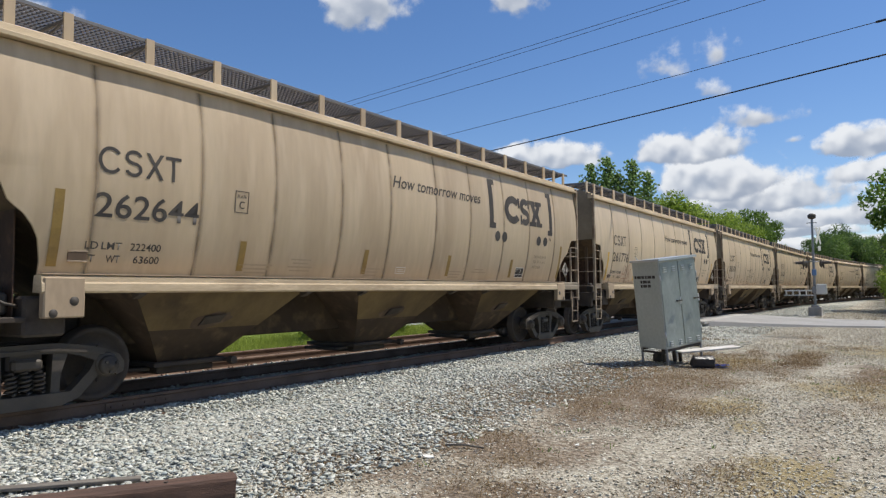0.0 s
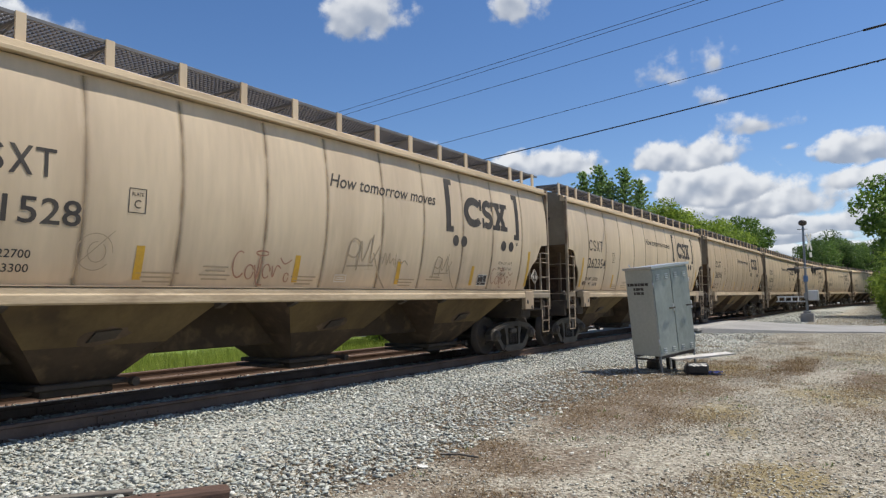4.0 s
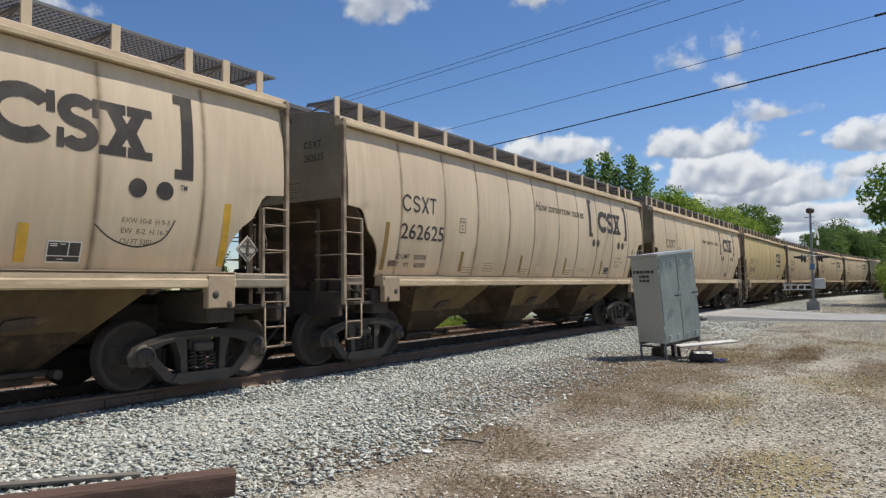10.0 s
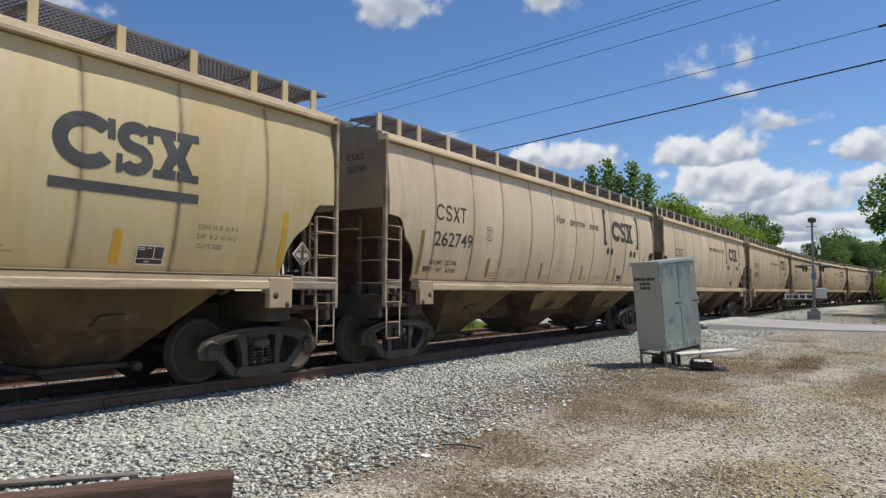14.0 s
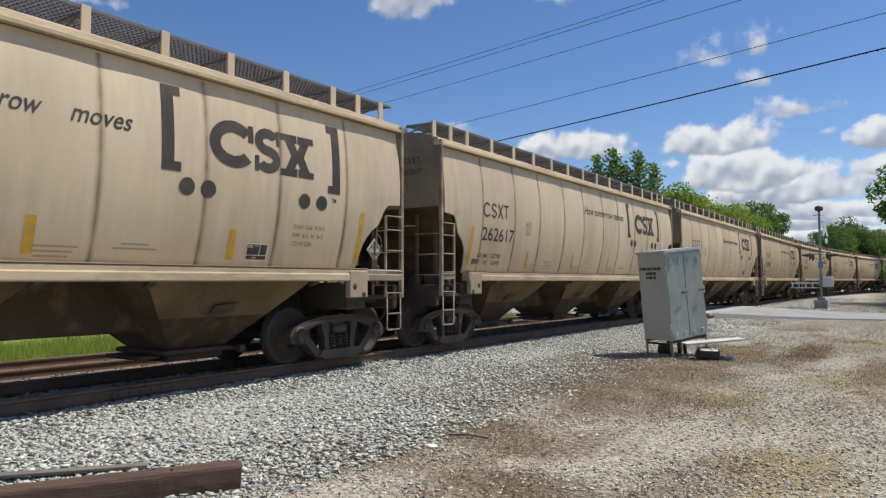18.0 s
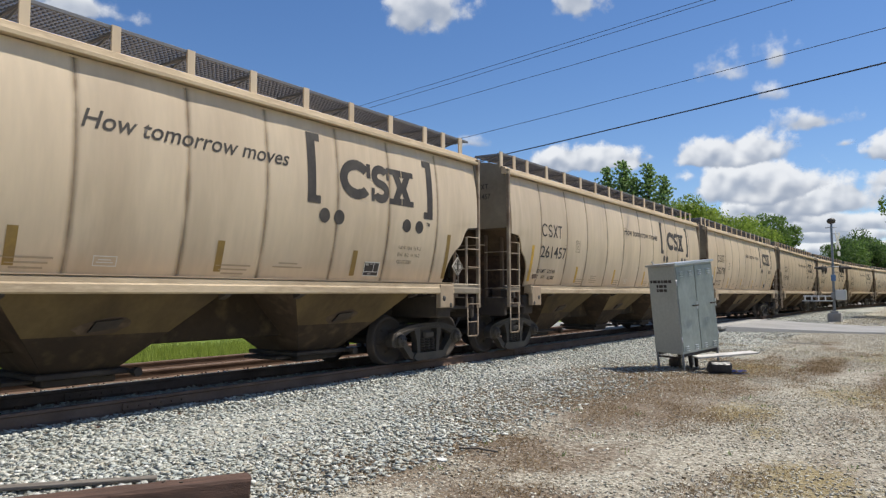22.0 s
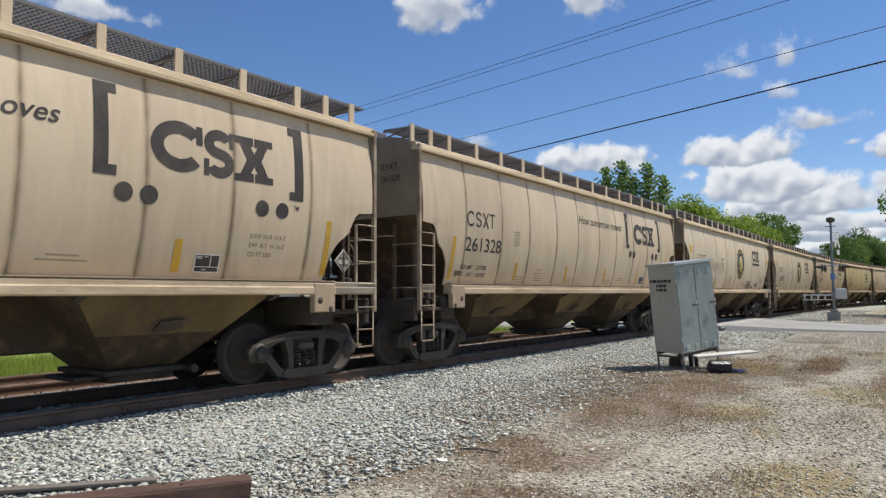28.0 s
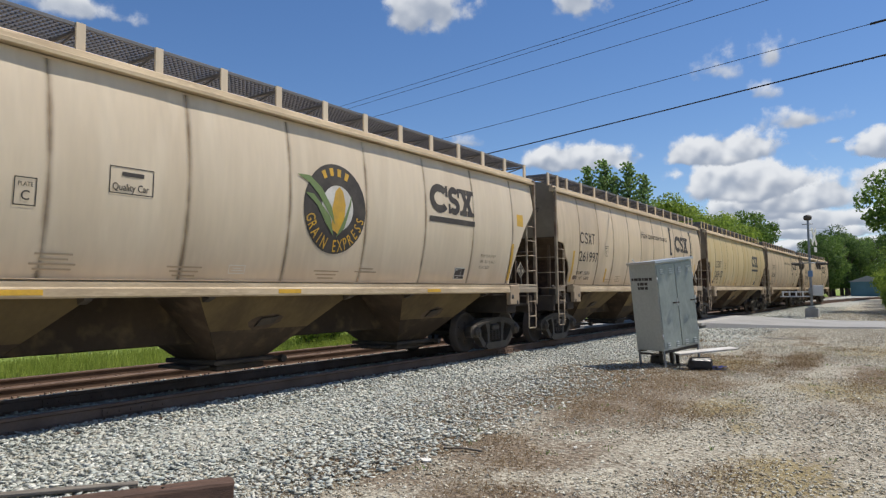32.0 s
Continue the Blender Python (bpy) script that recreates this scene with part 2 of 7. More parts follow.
def smear_material():
    """Brown grime that thins out from the middle of its strip."""
    m = material("brown_seam_grime", (0.31, 0.222, 0.14), 0.8, second=(0.23, 0.16, 0.10), scale=2.0, fine=20.0, bump=0.05)
    t = m.node_tree
    co, sep = t.nodes.new("ShaderNodeTexCoord"), t.nodes.new("ShaderNodeSeparateXYZ")
    t.links.new(co.outputs["Generated"], sep.inputs[0])
    n = t.nodes.new("ShaderNodeTexNoise")
    n.inputs["Scale"].default_value, n.inputs["Detail"].default_value = 3.0, 5.0
    t.links.new(co.outputs["Object"], n.inputs["Vector"])

    def op(kind, a, b):
        x = t.nodes.new("ShaderNodeMath")
        x.operation, x.use_clamp = kind, kind == "POWER"
        for i, v in enumerate((a, b)):
            if isinstance(v, (int, float)):
                x.inputs[i].default_value = v
            else:
                t.links.new(v, x.inputs[i])
        return x.outputs[0]

    edge = op("SUBTRACT", 1.0, op("ABSOLUTE", op("SUBTRACT", op("MULTIPLY", sep.outputs[1], 2.0), 1.0), 0.0))
    cover = op("MULTIPLY", op("POWER", edge, 2.4), op("ADD", op("MULTIPLY", n.outputs[0], 1.5), -0.22))
    tr, mx = t.nodes.new("ShaderNodeBsdfTransparent"), t.nodes.new("ShaderNodeMixShader")
    t.links.new(cover, mx.inputs[0])
    t.links.new(tr.outputs[0], mx.inputs[1])
    t.links.new(t.nodes["Principled BSDF"].outputs[0], mx.inputs[2])
    t.links.new(mx.outputs[0], t.nodes["Material Output"].inputs[0])
    return m


M["smear"] = smear_material()
M["stone"] = stone_material("grey_ballast_stone", [(0.302, 0.305, 0.263), (0.414, 0.431, 0.381), (0.504, 0.510, 0.454), (0.386, 0.414, 0.392), (0.437, 0.398, 0.314), (0.560, 0.554, 0.493), (0.694, 0.683, 0.616)])
M["pebble"] = stone_material("dusty_gravel_stone", [(0.254, 0.220, 0.161), (0.435, 0.398, 0.313), (0.551, 0.514, 0.419), (0.382, 0.313, 0.217), (0.477, 0.466, 0.403), (0.721, 0.684, 0.583)])
M["leaf"] = leaf_material("mixed_green_leaves", (0.075, 0.135, 0.028), (0.20, 0.30, 0.07))
M["leaf_mid"] = leaf_material("fresh_green_leaves", (0.21, 0.32, 0.11), (0.43, 0.55, 0.22))
M["leaf_light"] = leaf_material("bright_green_leaves", (0.13, 0.205, 0.028), (0.33, 0.42, 0.075))
M["leaf_dark"] = leaf_material("dark_green_leaves", (0.045, 0.085, 0.024), (0.13, 0.205, 0.055))
M["grass"] = leaf_material("green_grass_blades", (0.16, 0.22, 0.03), (0.40, 0.46, 0.085))
M["dry"] = leaf_material("dry_brown_stems", (0.10, 0.06, 0.03), (0.36, 0.26, 0.14))


# ---------------------------------------------------------------- mesh tools
class Geo:
    """Vertices and faces of one mesh, gathered from simple shaped pieces."""

    def __init__(self):
        self.v, self.f, self.smooth = [], [], []

    def add(self, v, f, smooth=False):
        n = len(self.v)
        self.v += [tuple(p) for p in v]
        self.f += [tuple(i + n for i in q) for q in f]
        self.smooth += [smooth] * len(f)
        return self

    def box(self, x0, x1, y0, y1, z0, z1, bev=0.008, m=None):
        """A box with chamfered edges."""
        b = min(bev, (x1 - x0) * 0.3, (y1 - y0) * 0.3, (z1 - z0) * 0.3)
        lo, hi = (x0, y0, z0), (x1, y1, z1)
        v, idx = [], {}
        for sx in (0, 1):
            for sy in (0, 1):
                for sz in (0, 1):
                    s = (sx, sy, sz)
                    for a in range(3):
                        p = []
                        for k in range(3):
                            e = (lo, hi)[s[k]][k]
                            p.append(e if k == a else e + (b if s[k] == 0 else -b))
                        idx[(s, a)] = len(v)
                        v.append(Vector(p))
        f = []
        for a in range(3):
            k, l = [(1, 2), (2, 0), (0, 1)][a]
            for s in (0, 1):
                q = []
                for sk, sl in ((0, 0), (1, 0), (1, 1), (0, 1)):
                    c = [0, 0, 0]
                    c[a], c[k], c[l] = s, sk, sl
                    q.append(idx[(tuple(c), a)])
                f.append(q if s else q[::-1])
        for a in range(3):
            k, l = [(1, 2), (2, 0), (0, 1)][a]
            for sk in (0, 1):
                for sl in (0, 1):
                    c0, c1 = [0, 0, 0], [0, 0, 0]
                    c0[k] = c1[k] = sk
                    c0[l] = c1[l] = sl
                    c1[a] = 1
                    c0, c1 = tuple(c0), tuple(c1)
                    q = [idx[(c0, k)], idx[(c1, k)], idx[(c1, l)], idx[(c0, l)]]
                    f.append(q if sk != sl else q[::-1])
        for s in [(i, j, k) for i in (0, 1) for j in (0, 1) for k in (0, 1)]:
            q = [idx[(s, 0)], idx[(s, 1)], idx[(s, 2)]]
            f.append(q if sum(s) % 2 else q[::-1])
        if m is not None:
            v = [m @ p for p in v]
        return self.add(v, f)

    def prism(self, poly, axis, a, b, m=None):
        """A polygon in two axes pushed along the third."""
        n = len(poly)
        v = []
        for d in (a, b):
            for p, q in poly:
                v.append(Vector((d, p, q) if axis == "x" else (p, d, q) if axis == "y" else (p, q, d)))
        if m is not None:
            v = [m @ p for p in v]
        f = [tuple(range(n))[::-1], tuple(range(n, 2 * n))]
        f += [(i, (i + 1) % n, n + (i + 1) % n, n + i) for i in range(n)]
        return self.add(v, f)

    def tube(self, path, r, sides=6, smooth=True, cap=True):
        path = [Vector(p) for p in path]
        v, f = [], []
        up = Vector((0.31, 0.17, 0.93))
        for i, p in enumerate(path):
            d = (path[min(i + 1, len(path) - 1)] - path[max(i - 1, 0)]).normalized()
            if abs(d.dot(up)) > 0.97:
                up = Vector((0.9, 0.3, 0.1))
            a = d.cross(up).normalized()
            b = a.cross(d)
            rr = r[i] if isinstance(r, (list, tuple)) else r
            v += [p + (a * math.cos(2 * math.pi * k / sides) + b * math.sin(2 * math.pi * k / sides)) * rr for k in range(sides)]
        for i in range(len(path) - 1):
            f += [(i * sides + k, i * sides + (k + 1) % sides, (i + 1) * sides + (k + 1) % sides, (i + 1) * sides + k) for k in range(sides)]
        self.add(v, f, smooth)
        if cap:
            n = len(self.v) - len(v)
            self.add([], [])
            self.f += [tuple(n + k for k in range(sides))[::-1], tuple(n + len(v) - sides + k for k in range(sides))]
            self.smooth += [False, False]
        return self

    def lathe(self, prof, sides=24, axis="x", at=(0, 0, 0), smooth=True):
        """A profile of (place on the axis, radius) turned round the axis."""
        v, f = [], []
        for a, r in prof:
            for k in range(sides):
                t = 2 * math.pi * k / sides
                c, s = r * math.cos(t), r * math.sin(t)
                p = (a, c, s) if axis == "x" else (s, a, c) if axis == "y" else (c, s, a)
                v.append(Vector(p) + Vector(at))
        n = len(prof)
        for i in range(n - 1):
            f += [(i * sides + k, i * sides + (k + 1) % sides, (i + 1) * sides + (k + 1) % sides, (i + 1) * sides + k) for k in range(sides)]
        f += [tuple(range(sides))[::-1], tuple((n - 1) * sides + k for k in range(sides))]
        return self.add(v, f, smooth)

    def grid(self, rows, smooth=False):
        """A sheet through rows of points."""
        w = len(rows[0])
        v = [p for r in rows for p in r]
        f = [(i * w + j, i * w + j + 1, (i + 1) * w + j + 1, (i + 1) * w + j) for i in range(len(rows) - 1) for j in range(w - 1)]
        return self.add(v, f, smooth)

    def mesh(self, name, mat):
        me = bpy.data.meshes.new(name)
        me.from_pydata(self.v, [], self.f)
        me.polygons.foreach_set("use_smooth", self.smooth)
        me.materials.append(mat)
        bm = bmesh.new()
        bm.from_mesh(me)
        bmesh.ops.recalc_face_normals(bm, faces=bm.faces)
        bm.to_mesh(me)
        bm.free()
        return me


def part(name, geo, mat, parent=None, label="", at=None):
    ob = new(name, geo.mesh(name, mat) if isinstance(geo, Geo) else geo)
    if parent is not None:
        ob.parent = parent
    if at is not None:
        ob.matrix_basis = at
    return tagged(ob, label) if label else ob


def thing(name, label, category, at=None, group="", kind=""):
    ob = new(name)
    ob.empty_display_size = 0.2
    if at is not None:
        ob.matrix_basis = at
    return tagged(ob, label, category, group, kind)


def big_mesh(name, v, f, mat, smooth=False):
    """A mesh from arrays, for what has very many faces; f holds triangles or quads."""
    me = bpy.data.meshes.new(name)
    v, f = np.asarray(v, np.float32), np.asarray(f, np.int32)
    me.vertices.add(len(v))
    me.vertices.foreach_set("co", v.ravel())
    k = f.shape[1]
    me.loops.add(f.size)
    me.loops.foreach_set("vertex_index", f.ravel())
    me.polygons.add(len(f))
    me.polygons.foreach_set("loop_start", np.arange(0, f.size, k, dtype=np.int32))
    me.update(calc_edges=True)
    me.materials.append(mat)
    return me


# ---------------------------------------------------------------- the plan
TRACK_X, RAIL_Z = -9.15, 0.30
CAR = 16.2          # length of a car between coupler faces
BALLAST = 0.125
SIDING_X, SIDING_Z = -13.30, 0.15     # rusty second track past the first
FAR_BED = ([1.7, 2.1, 2.7, 5.5, 6.6, 40.0], [BALLAST, BALLAST - 0.02, -0.02, -0.03, -0.28, -0.30])


BEND, RADIUS, BEND_END = 55.0, 400.0, 160.0     # past the road the line swings to the right


def bend(y):
    """How far the line has swung to the right at y."""
    if y < BEND:
        return 0.0
    k = min(y, BEND_END) - BEND
    return k * k / (2 * RADIUS) + max(0.0, y - BEND_END) * k / RADIUS


# weedy and stained patches of the drive, one painted shadow: kind, middle, half sizes
PATCHES = (("dirt", -4.4, 11.4, 2.0, 3.2), ("dirt", -4.9, 9.6, 1.7, 2.4), ("dirt", -3.7, 9.6, 1.4, 2.4), ("dirt", -5.4, 13.6, 1.5, 1.8), ("dirt", -3.6, 6.3, 1.2, 0.8), ("dirt", -3.3, 15.6, 1.2, 2.4), ("dirt", -4.4, 4.9, 1.0, 0.6),
           ("dirt", -2.1, 17.3, 0.5, 2.6), ("moss", -1.0, 6.5, 0.5, 1.0), ("dirt", -5.1, 7.7, 1.1, 0.9), ("dirt", -2.6, 4.7, 0.9, 0.6), ("dirt", -0.6, 15.0, 0.6, 2.2),
           ("moss", -2.25, 10.1, 0.5, 0.8), ("moss", -0.9, 12.6, 0.85, 1.2), ("moss", -1.7, 8.7, 0.25, 0.4), ("moss", -3.4, 16.2, 0.7, 1.5), ("moss", -0.5, 20.5, 1.8, 1.9), ("dirt", -2.2, 48.0, 1.6, 6.0), ("moss", -1.0, 45.0, 1.5, 4.0), ("cast_shadow", -3.5, 25.1, 0.9, 0.75))


def ground_z(x, y):
    d = abs(x - TRACK_X)
    bed = 0.0
    if x > TRACK_X:
        bed = np.interp(d, [0.95, 1.42, 2.0, 4.4, 5.2], [BALLAST, 0.10, 0.05, 0.02, 0.0])
    else:
        bed = np.interp(d, FAR_BED[0], FAR_BED[1])
    return float(bed + 0.02 * noise.noise((x * 0.5, y * 0.5, 0.0)) * (d > 1.8))


def ground_sheet():
    xs = [-3000, -900, -300, -120, -70, -45, -34, -28, -24, -20, -17, -15.75, -15.2, -14.65, -13.3, -11.85, -11.6, -11.35, -10.85, -9.15, -7.45, -7.0, -6.6, -6.2, -5.8, -5.4,
          -5, -4.6, -4.2, -3.8, -3.4, -3, -2.5, -2, -1.5, -1, 0, 1, 2.5, 4, 6, 9, 14, 22, 40, 80, 200, 700, 3000]
    ys = [-3000, -600, -150, -50, -20, -10, -5] + [i * 0.75 for i in range(-3, 40)] + [31, 33, 36, 40, 45, 52, 60, 75, 100, 150, 250, 500, 1200, 3000]
    g = Geo()
    g.grid([[(x, y, ground_z(x, y)) for y in ys] for x in xs], True)
    ob = part("ground", g, ground_material())
    return tagged(ob, "grey gravel ground with brown dirt and green grass past the track", "ground", kind="structure")


def ground_material():
    m = bpy.data.materials.new("gravel_and_grass_ground")
    m.use_nodes = True
    t = m.node_tree
    p = t.nodes["Principled BSDF"]
    p.inputs["Roughness"].default_value = 0.95
    p.inputs["Specular IOR Level"].default_value = 0.2
    co = t.nodes.new("ShaderNodeTexCoord")
    sep = t.nodes.new("ShaderNodeSeparateXYZ")
    t.links.new(co.outputs["Object"], sep.inputs[0])

    def nz(s, d=5.0, stretch=None):
        n = t.nodes.new("ShaderNodeTexNoise")
        n.inputs["Scale"].default_value, n.inputs["Detail"].default_value = s, d
        if stretch:
            mp = t.nodes.new("ShaderNodeMapping")
            mp.inputs["Scale"].default_value = stretch
            t.links.new(co.outputs["Object"], mp.inputs[0])
            t.links.new(mp.outputs[0], n.inputs["Vector"])
        else:
            t.links.new(co.outputs["Object"], n.inputs["Vector"])
        return n.outputs[0]

    def rng(src, lo, hi, a=0.0, b=1.0):
        r = t.nodes.new("ShaderNodeMapRange")
        r.interpolation_type = "SMOOTHSTEP"
        for k, v in (("From Min", lo), ("From Max", hi), ("To Min", a), ("To Max", b)):
            r.inputs[k].default_value = v
        t.links.new(src, r.inputs["Value"])
        return r.outputs[0]

    def op(kind, a, b=0.0):
        x = t.nodes.new("ShaderNodeMath")
        x.operation = kind
        for i, v in enumerate((a, b)):
            if isinstance(v, (int, float)):
                x.inputs[i].default_value = v
            else:
                t.links.new(v, x.inputs[i])
        return x.outputs[0]

    def mix(fac, a, b, kind="MIX"):
        x = t.nodes.new("ShaderNodeMix")
        x.data_type, x.blend_type = "RGBA", kind
        for i, v in ((0, fac), (6, a), (7, b)):
            if isinstance(v, float):
                x.inputs[i].default_value = v
            elif isinstance(v, tuple):
                x.inputs[i].default_value = (*v, 1)
            else:
                t.links.new(v, x.inputs[i])
        return x.outputs[2]

    wob = op("MULTIPLY", op("SUBTRACT", nz(0.6), 0.5), 3.0)
    x = op("ADD", sep.outputs[0], wob)
    vor = t.nodes.new("ShaderNodeTexVoronoi")
    vor.inputs["Scale"].default_value = 17.0
    t.links.new(co.outputs["Object"], vor.inputs["Vector"])
    cell = t.nodes.new("ShaderNodeSeparateColor")
    t.links.new(vor.outputs["Color"], cell.inputs[0])
    grit = mix(cell.outputs[0], (0.24, 0.237, 0.208), (0.48, 0.475, 0.42))
    vor2 = t.nodes.new("ShaderNodeTexVoronoi")
    vor2.inputs["Scale"].default_value = 38.0
    t.links.new(co.outputs["Object"], vor2.inputs["Vector"])
    cell2 = t.nodes.new("ShaderNodeSeparateColor")
    t.links.new(vor2.outputs["Color"], cell2.inputs[0])
    drive = mix(cell2.outputs[1], (0.20, 0.175, 0.130), (0.53, 0.485, 0.39))
    bed = op("MULTIPLY", rng(sep.outputs[0], -11.2, -11.6), 0.8)
    dirt = mix(rng(nz(22.0, 6.0), 0.35, 0.65), (0.105, 0.078, 0.055), (0.275, 0.215, 0.155))
    # brown dirt with dead weeds in patches, worn through by the gravel
    warp = op("MULTIPLY", op("SUBTRACT", nz(1.3, 6.0), 0.5), 1.6)
    fleck = op("MULTIPLY", op("SUBTRACT", nz(11.0, 8.0), 0.5), 2.6)
    masks = {}
    for kind, cx, cy, rx, ry in PATCHES:
        u, v = op("DIVIDE", op("SUBTRACT", sep.outputs[0], cx), rx), op("DIVIDE", op("SUBTRACT", sep.outputs[1], cy), ry)
        d = op("SQRT", op("ADD", op("MULTIPLY", u, u), op("MULTIPLY", v, v)))
        m1 = rng(op("ADD", op("ADD", d, warp), fleck), 1.25, 0.50)
        masks[kind] = m1 if kind not in masks else op("MAXIMUM", masks[kind], m1)
    thin = op("MULTIPLY", rng(op("ADD", nz(0.7, 7.0, (2.2, 0.5, 1.0)), op("MULTIPLY", fleck, 0.2)), 0.50, 0.66), rng(x, -5.0, -3.2))
    near = mix(rng(x, -5.2, -4.0), grit, drive)
    near = mix(op("MULTIPLY", thin, 0.6), near, dirt)
    near = mix(op("MULTIPLY", masks["dirt"], 0.95), near, dirt)
    near = mix(op("MULTIPLY", masks["moss"], 0.72), near, mix(nz(30.0), (0.16, 0.115, 0.04), (0.36, 0.28, 0.115)))
    # dark patch painted in for a shadow from overhead
    near = mix(op("MULTIPLY", masks["cast_shadow"], 0.85), near, (0.075, 0.068, 0.06))
    near = mix(bed, near, (0.16, 0.125, 0.095))
    lawn = mix(nz(6.0), (0.13, 0.18, 0.03), (0.27, 0.32, 0.075))
    lawn = mix(rng(nz(0.25), 0.4, 0.7), lawn, (0.20, 0.28, 0.06))
    far = op("MAXIMUM", rng(op("ADD", sep.outputs[0], op("MULTIPLY", wob, 0.2)), -14.8, -15.4), rng(sep.outputs[0], 12.0, 20.0))
    col = mix(far, near, lawn)
    t.links.new(col, p.inputs["Base Color"])
    bp = t.nodes.new("ShaderNodeBump")
    bp.inputs["Strength"].default_value, bp.inputs["Distance"].default_value = 0.7, 0.03
    t.links.new(op("ADD", vor.outputs["Distance"], nz(40.0)), bp.inputs["Height"])
    t.links.new(bp.outputs[0], p.inputs["Normal"])
    return m


ground_sheet()


RAIL_SECTION = [(-0.07, 0.0), (0.07, 0.0), (0.07, 0.012), (0.012, 0.035), (0.012, 0.135), (0.036, 0.15), (0.036, 0.176), (0.026, 0.186),
                (-0.026, 0.186), (-0.036, 0.176), (-0.036, 0.15), (-0.012, 0.135), (-0.012, 0.035), (-0.07, 0.012)]


def rails(cx, top, steel, polish, label, joints, ties, first):
    """One track: two rails in bolted lengths, with ties, plates and spikes."""
    for side in (1, -1):
        track = thing("rail", label, "rail", pose(cx + side * 0.753, 0, top - 0.186), "rails of the tracks", "structure")
        cuts = [-60] + joints
        for a, b in zip(cuts, cuts[1:]):
            part("rail_length", Geo().prism(RAIL_SECTION, "y", a, b - 0.006), steel, track)
        ys = [joints[-1]] + [BEND + 7.0 * k for k in range(0, 16)] + [BEND_END + 20.0 * k for k in range(1, 22)]
        part("rail_length", Geo().grid([[(x + bend(y), y, z) for x, z in RAIL_SECTION + RAIL_SECTION[:1]] for y in ys]), steel, track)
        part("running_surface", Geo().grid([[(bend(y) + x, y, 0.1885) for x in (-0.024, 0.024)] for y in [-60.0] + ys]), polish, track, "worn running surface")
        for y in joints[:2]:
            j = Geo()
            for s in (1, -1):
                j.box(s * 0.026 - 0.012, s * 0.026 + 0.012, y - 0.45, y + 0.45, 0.04, 0.13, 0.006)
                for k in range(6):
                    j.lathe([(-0.012, 0.018), (0.012, 0.016)], 6, "x", (s * 0.05, y - 0.38 + k * 0.152, 0.085), False)
            part("joint_bar", j, steel, track)
    me = Geo().box(-1.29, 1.29, -0.115, 0.115, -0.10, 0.0, 0.012).mesh("tie", M["tie"])
    spikes = Geo()
    for sx in (1, -1):
        spikes.box(sx * 0.753 - 0.17, sx * 0.753 + 0.17, -0.09, 0.09, 0.0, 0.014, 0.004)
        for dx in (-0.1, 0.1):
            for dy in (-0.05, 0.05):
                spikes.box(sx * 0.753 + dx - 0.016, sx * 0.753 + dx + 0.016, dy - 0.014, dy + 0.014, 0.01, 0.05, 0.004)
    sm = spikes.mesh("tie_plate", steel)
    for i in range(ties):
        y = first + i * 0.54
        if 28.6 < y < 39.0:
            continue
        t = tagged(part("wooden_tie", me, None, None, "", pose(cx, y, top - 0.188, 0, 0, random.uniform(-1, 1))),
                   "dark creosoted wooden tie under the rails", "railroad tie", "ties under the tracks", "structure")
        part("tie_plate", sm, None, t)


rails(TRACK_X, RAIL_Z, M["oily"], M["railtop"], "dark oily steel rail with bright worn head on ties", [5.15, 15.0, 27.0, 39.0, 51.0], 90, -4.0)
rails(SIDING_X, SIDING_Z, M["rail"], M["rail"], "rusty brown steel rail of the unused second track", [-14.0, 24.0, 44.0], 70, -3.7)


# ---------------------------------------------------------------- the train
def side_x(z):
    return 1.585 - (0.14 if z > 2.9 else 0.178) * ((z - 2.90) / 1.2) ** 2


def panel_off(y):
    """How far the pillowed side sheets stand out between their seams."""
    d = min(abs(y - q) for q in SEAMS)
    return float(np.interp(d, [0.0, 0.014, 0.06, 0.4], [-0.004, -0.002, 0.002, 0.008]))


LONG = 17.44        # the two cars with the round emblem are longer
SIZES = {CAR: dict(seams=[2.125 + 2.65 * (i // 2) + 1.40 * (i % 2) for i in range(10)], top=2.80, ladder=2.46, truck=1.68, hoppers=(4.08, 8.10, 12.12), half=1.43,
                   cut=([1.50, 1.68, 1.92, 2.05, 2.17, 2.24, 2.30, 2.45, 2.57, 2.64, 2.67, 4.0], [1.63, 1.62, 1.57, 1.50, 1.40, 1.30, 1.23, 1.16, 1.10, 1.02, 0.70, 0.70]),
                   posts=[0.70, 1.28] + [1.90 + 1.0133 * i for i in range(13)] + [14.66, 15.26], strips=(1.74, 4.27, 6.87, 9.40, 11.98, 14.52), panel=12.24),
         LONG: dict(seams=[1.80 + 1.73 * i for i in range(9)], top=3.20, ladder=2.95, truck=1.80, hoppers=(4.36, 8.72, 13.08), half=1.53,
                    cut=([1.50, 1.68, 2.0, 2.2, 2.5, 2.75, 2.94, 3.2, 3.35, 4.0], [1.62, 1.66, 1.62, 1.56, 1.42, 1.28, 1.12, 0.84, 0.71, 0.70]),
                    posts=[0.66 + 1.0075 * i for i in range(17)], strips=(2.12, 5.32, 7.26, 10.16, 12.12, 15.66), panel=13.36)}
SEAMS, CUT = SIZES[CAR]["seams"], SIZES[CAR]["cut"]
LENGTH = CAR


def use_length(n):
    """Sets the measures that the next parts of a car are built to."""
    global LENGTH, SEAMS, CUT
    LENGTH, SEAMS, CUT = n, SIZES[n]["seams"], SIZES[n]["cut"]


def end_y(z):
    return float(np.interp(z, *CUT))


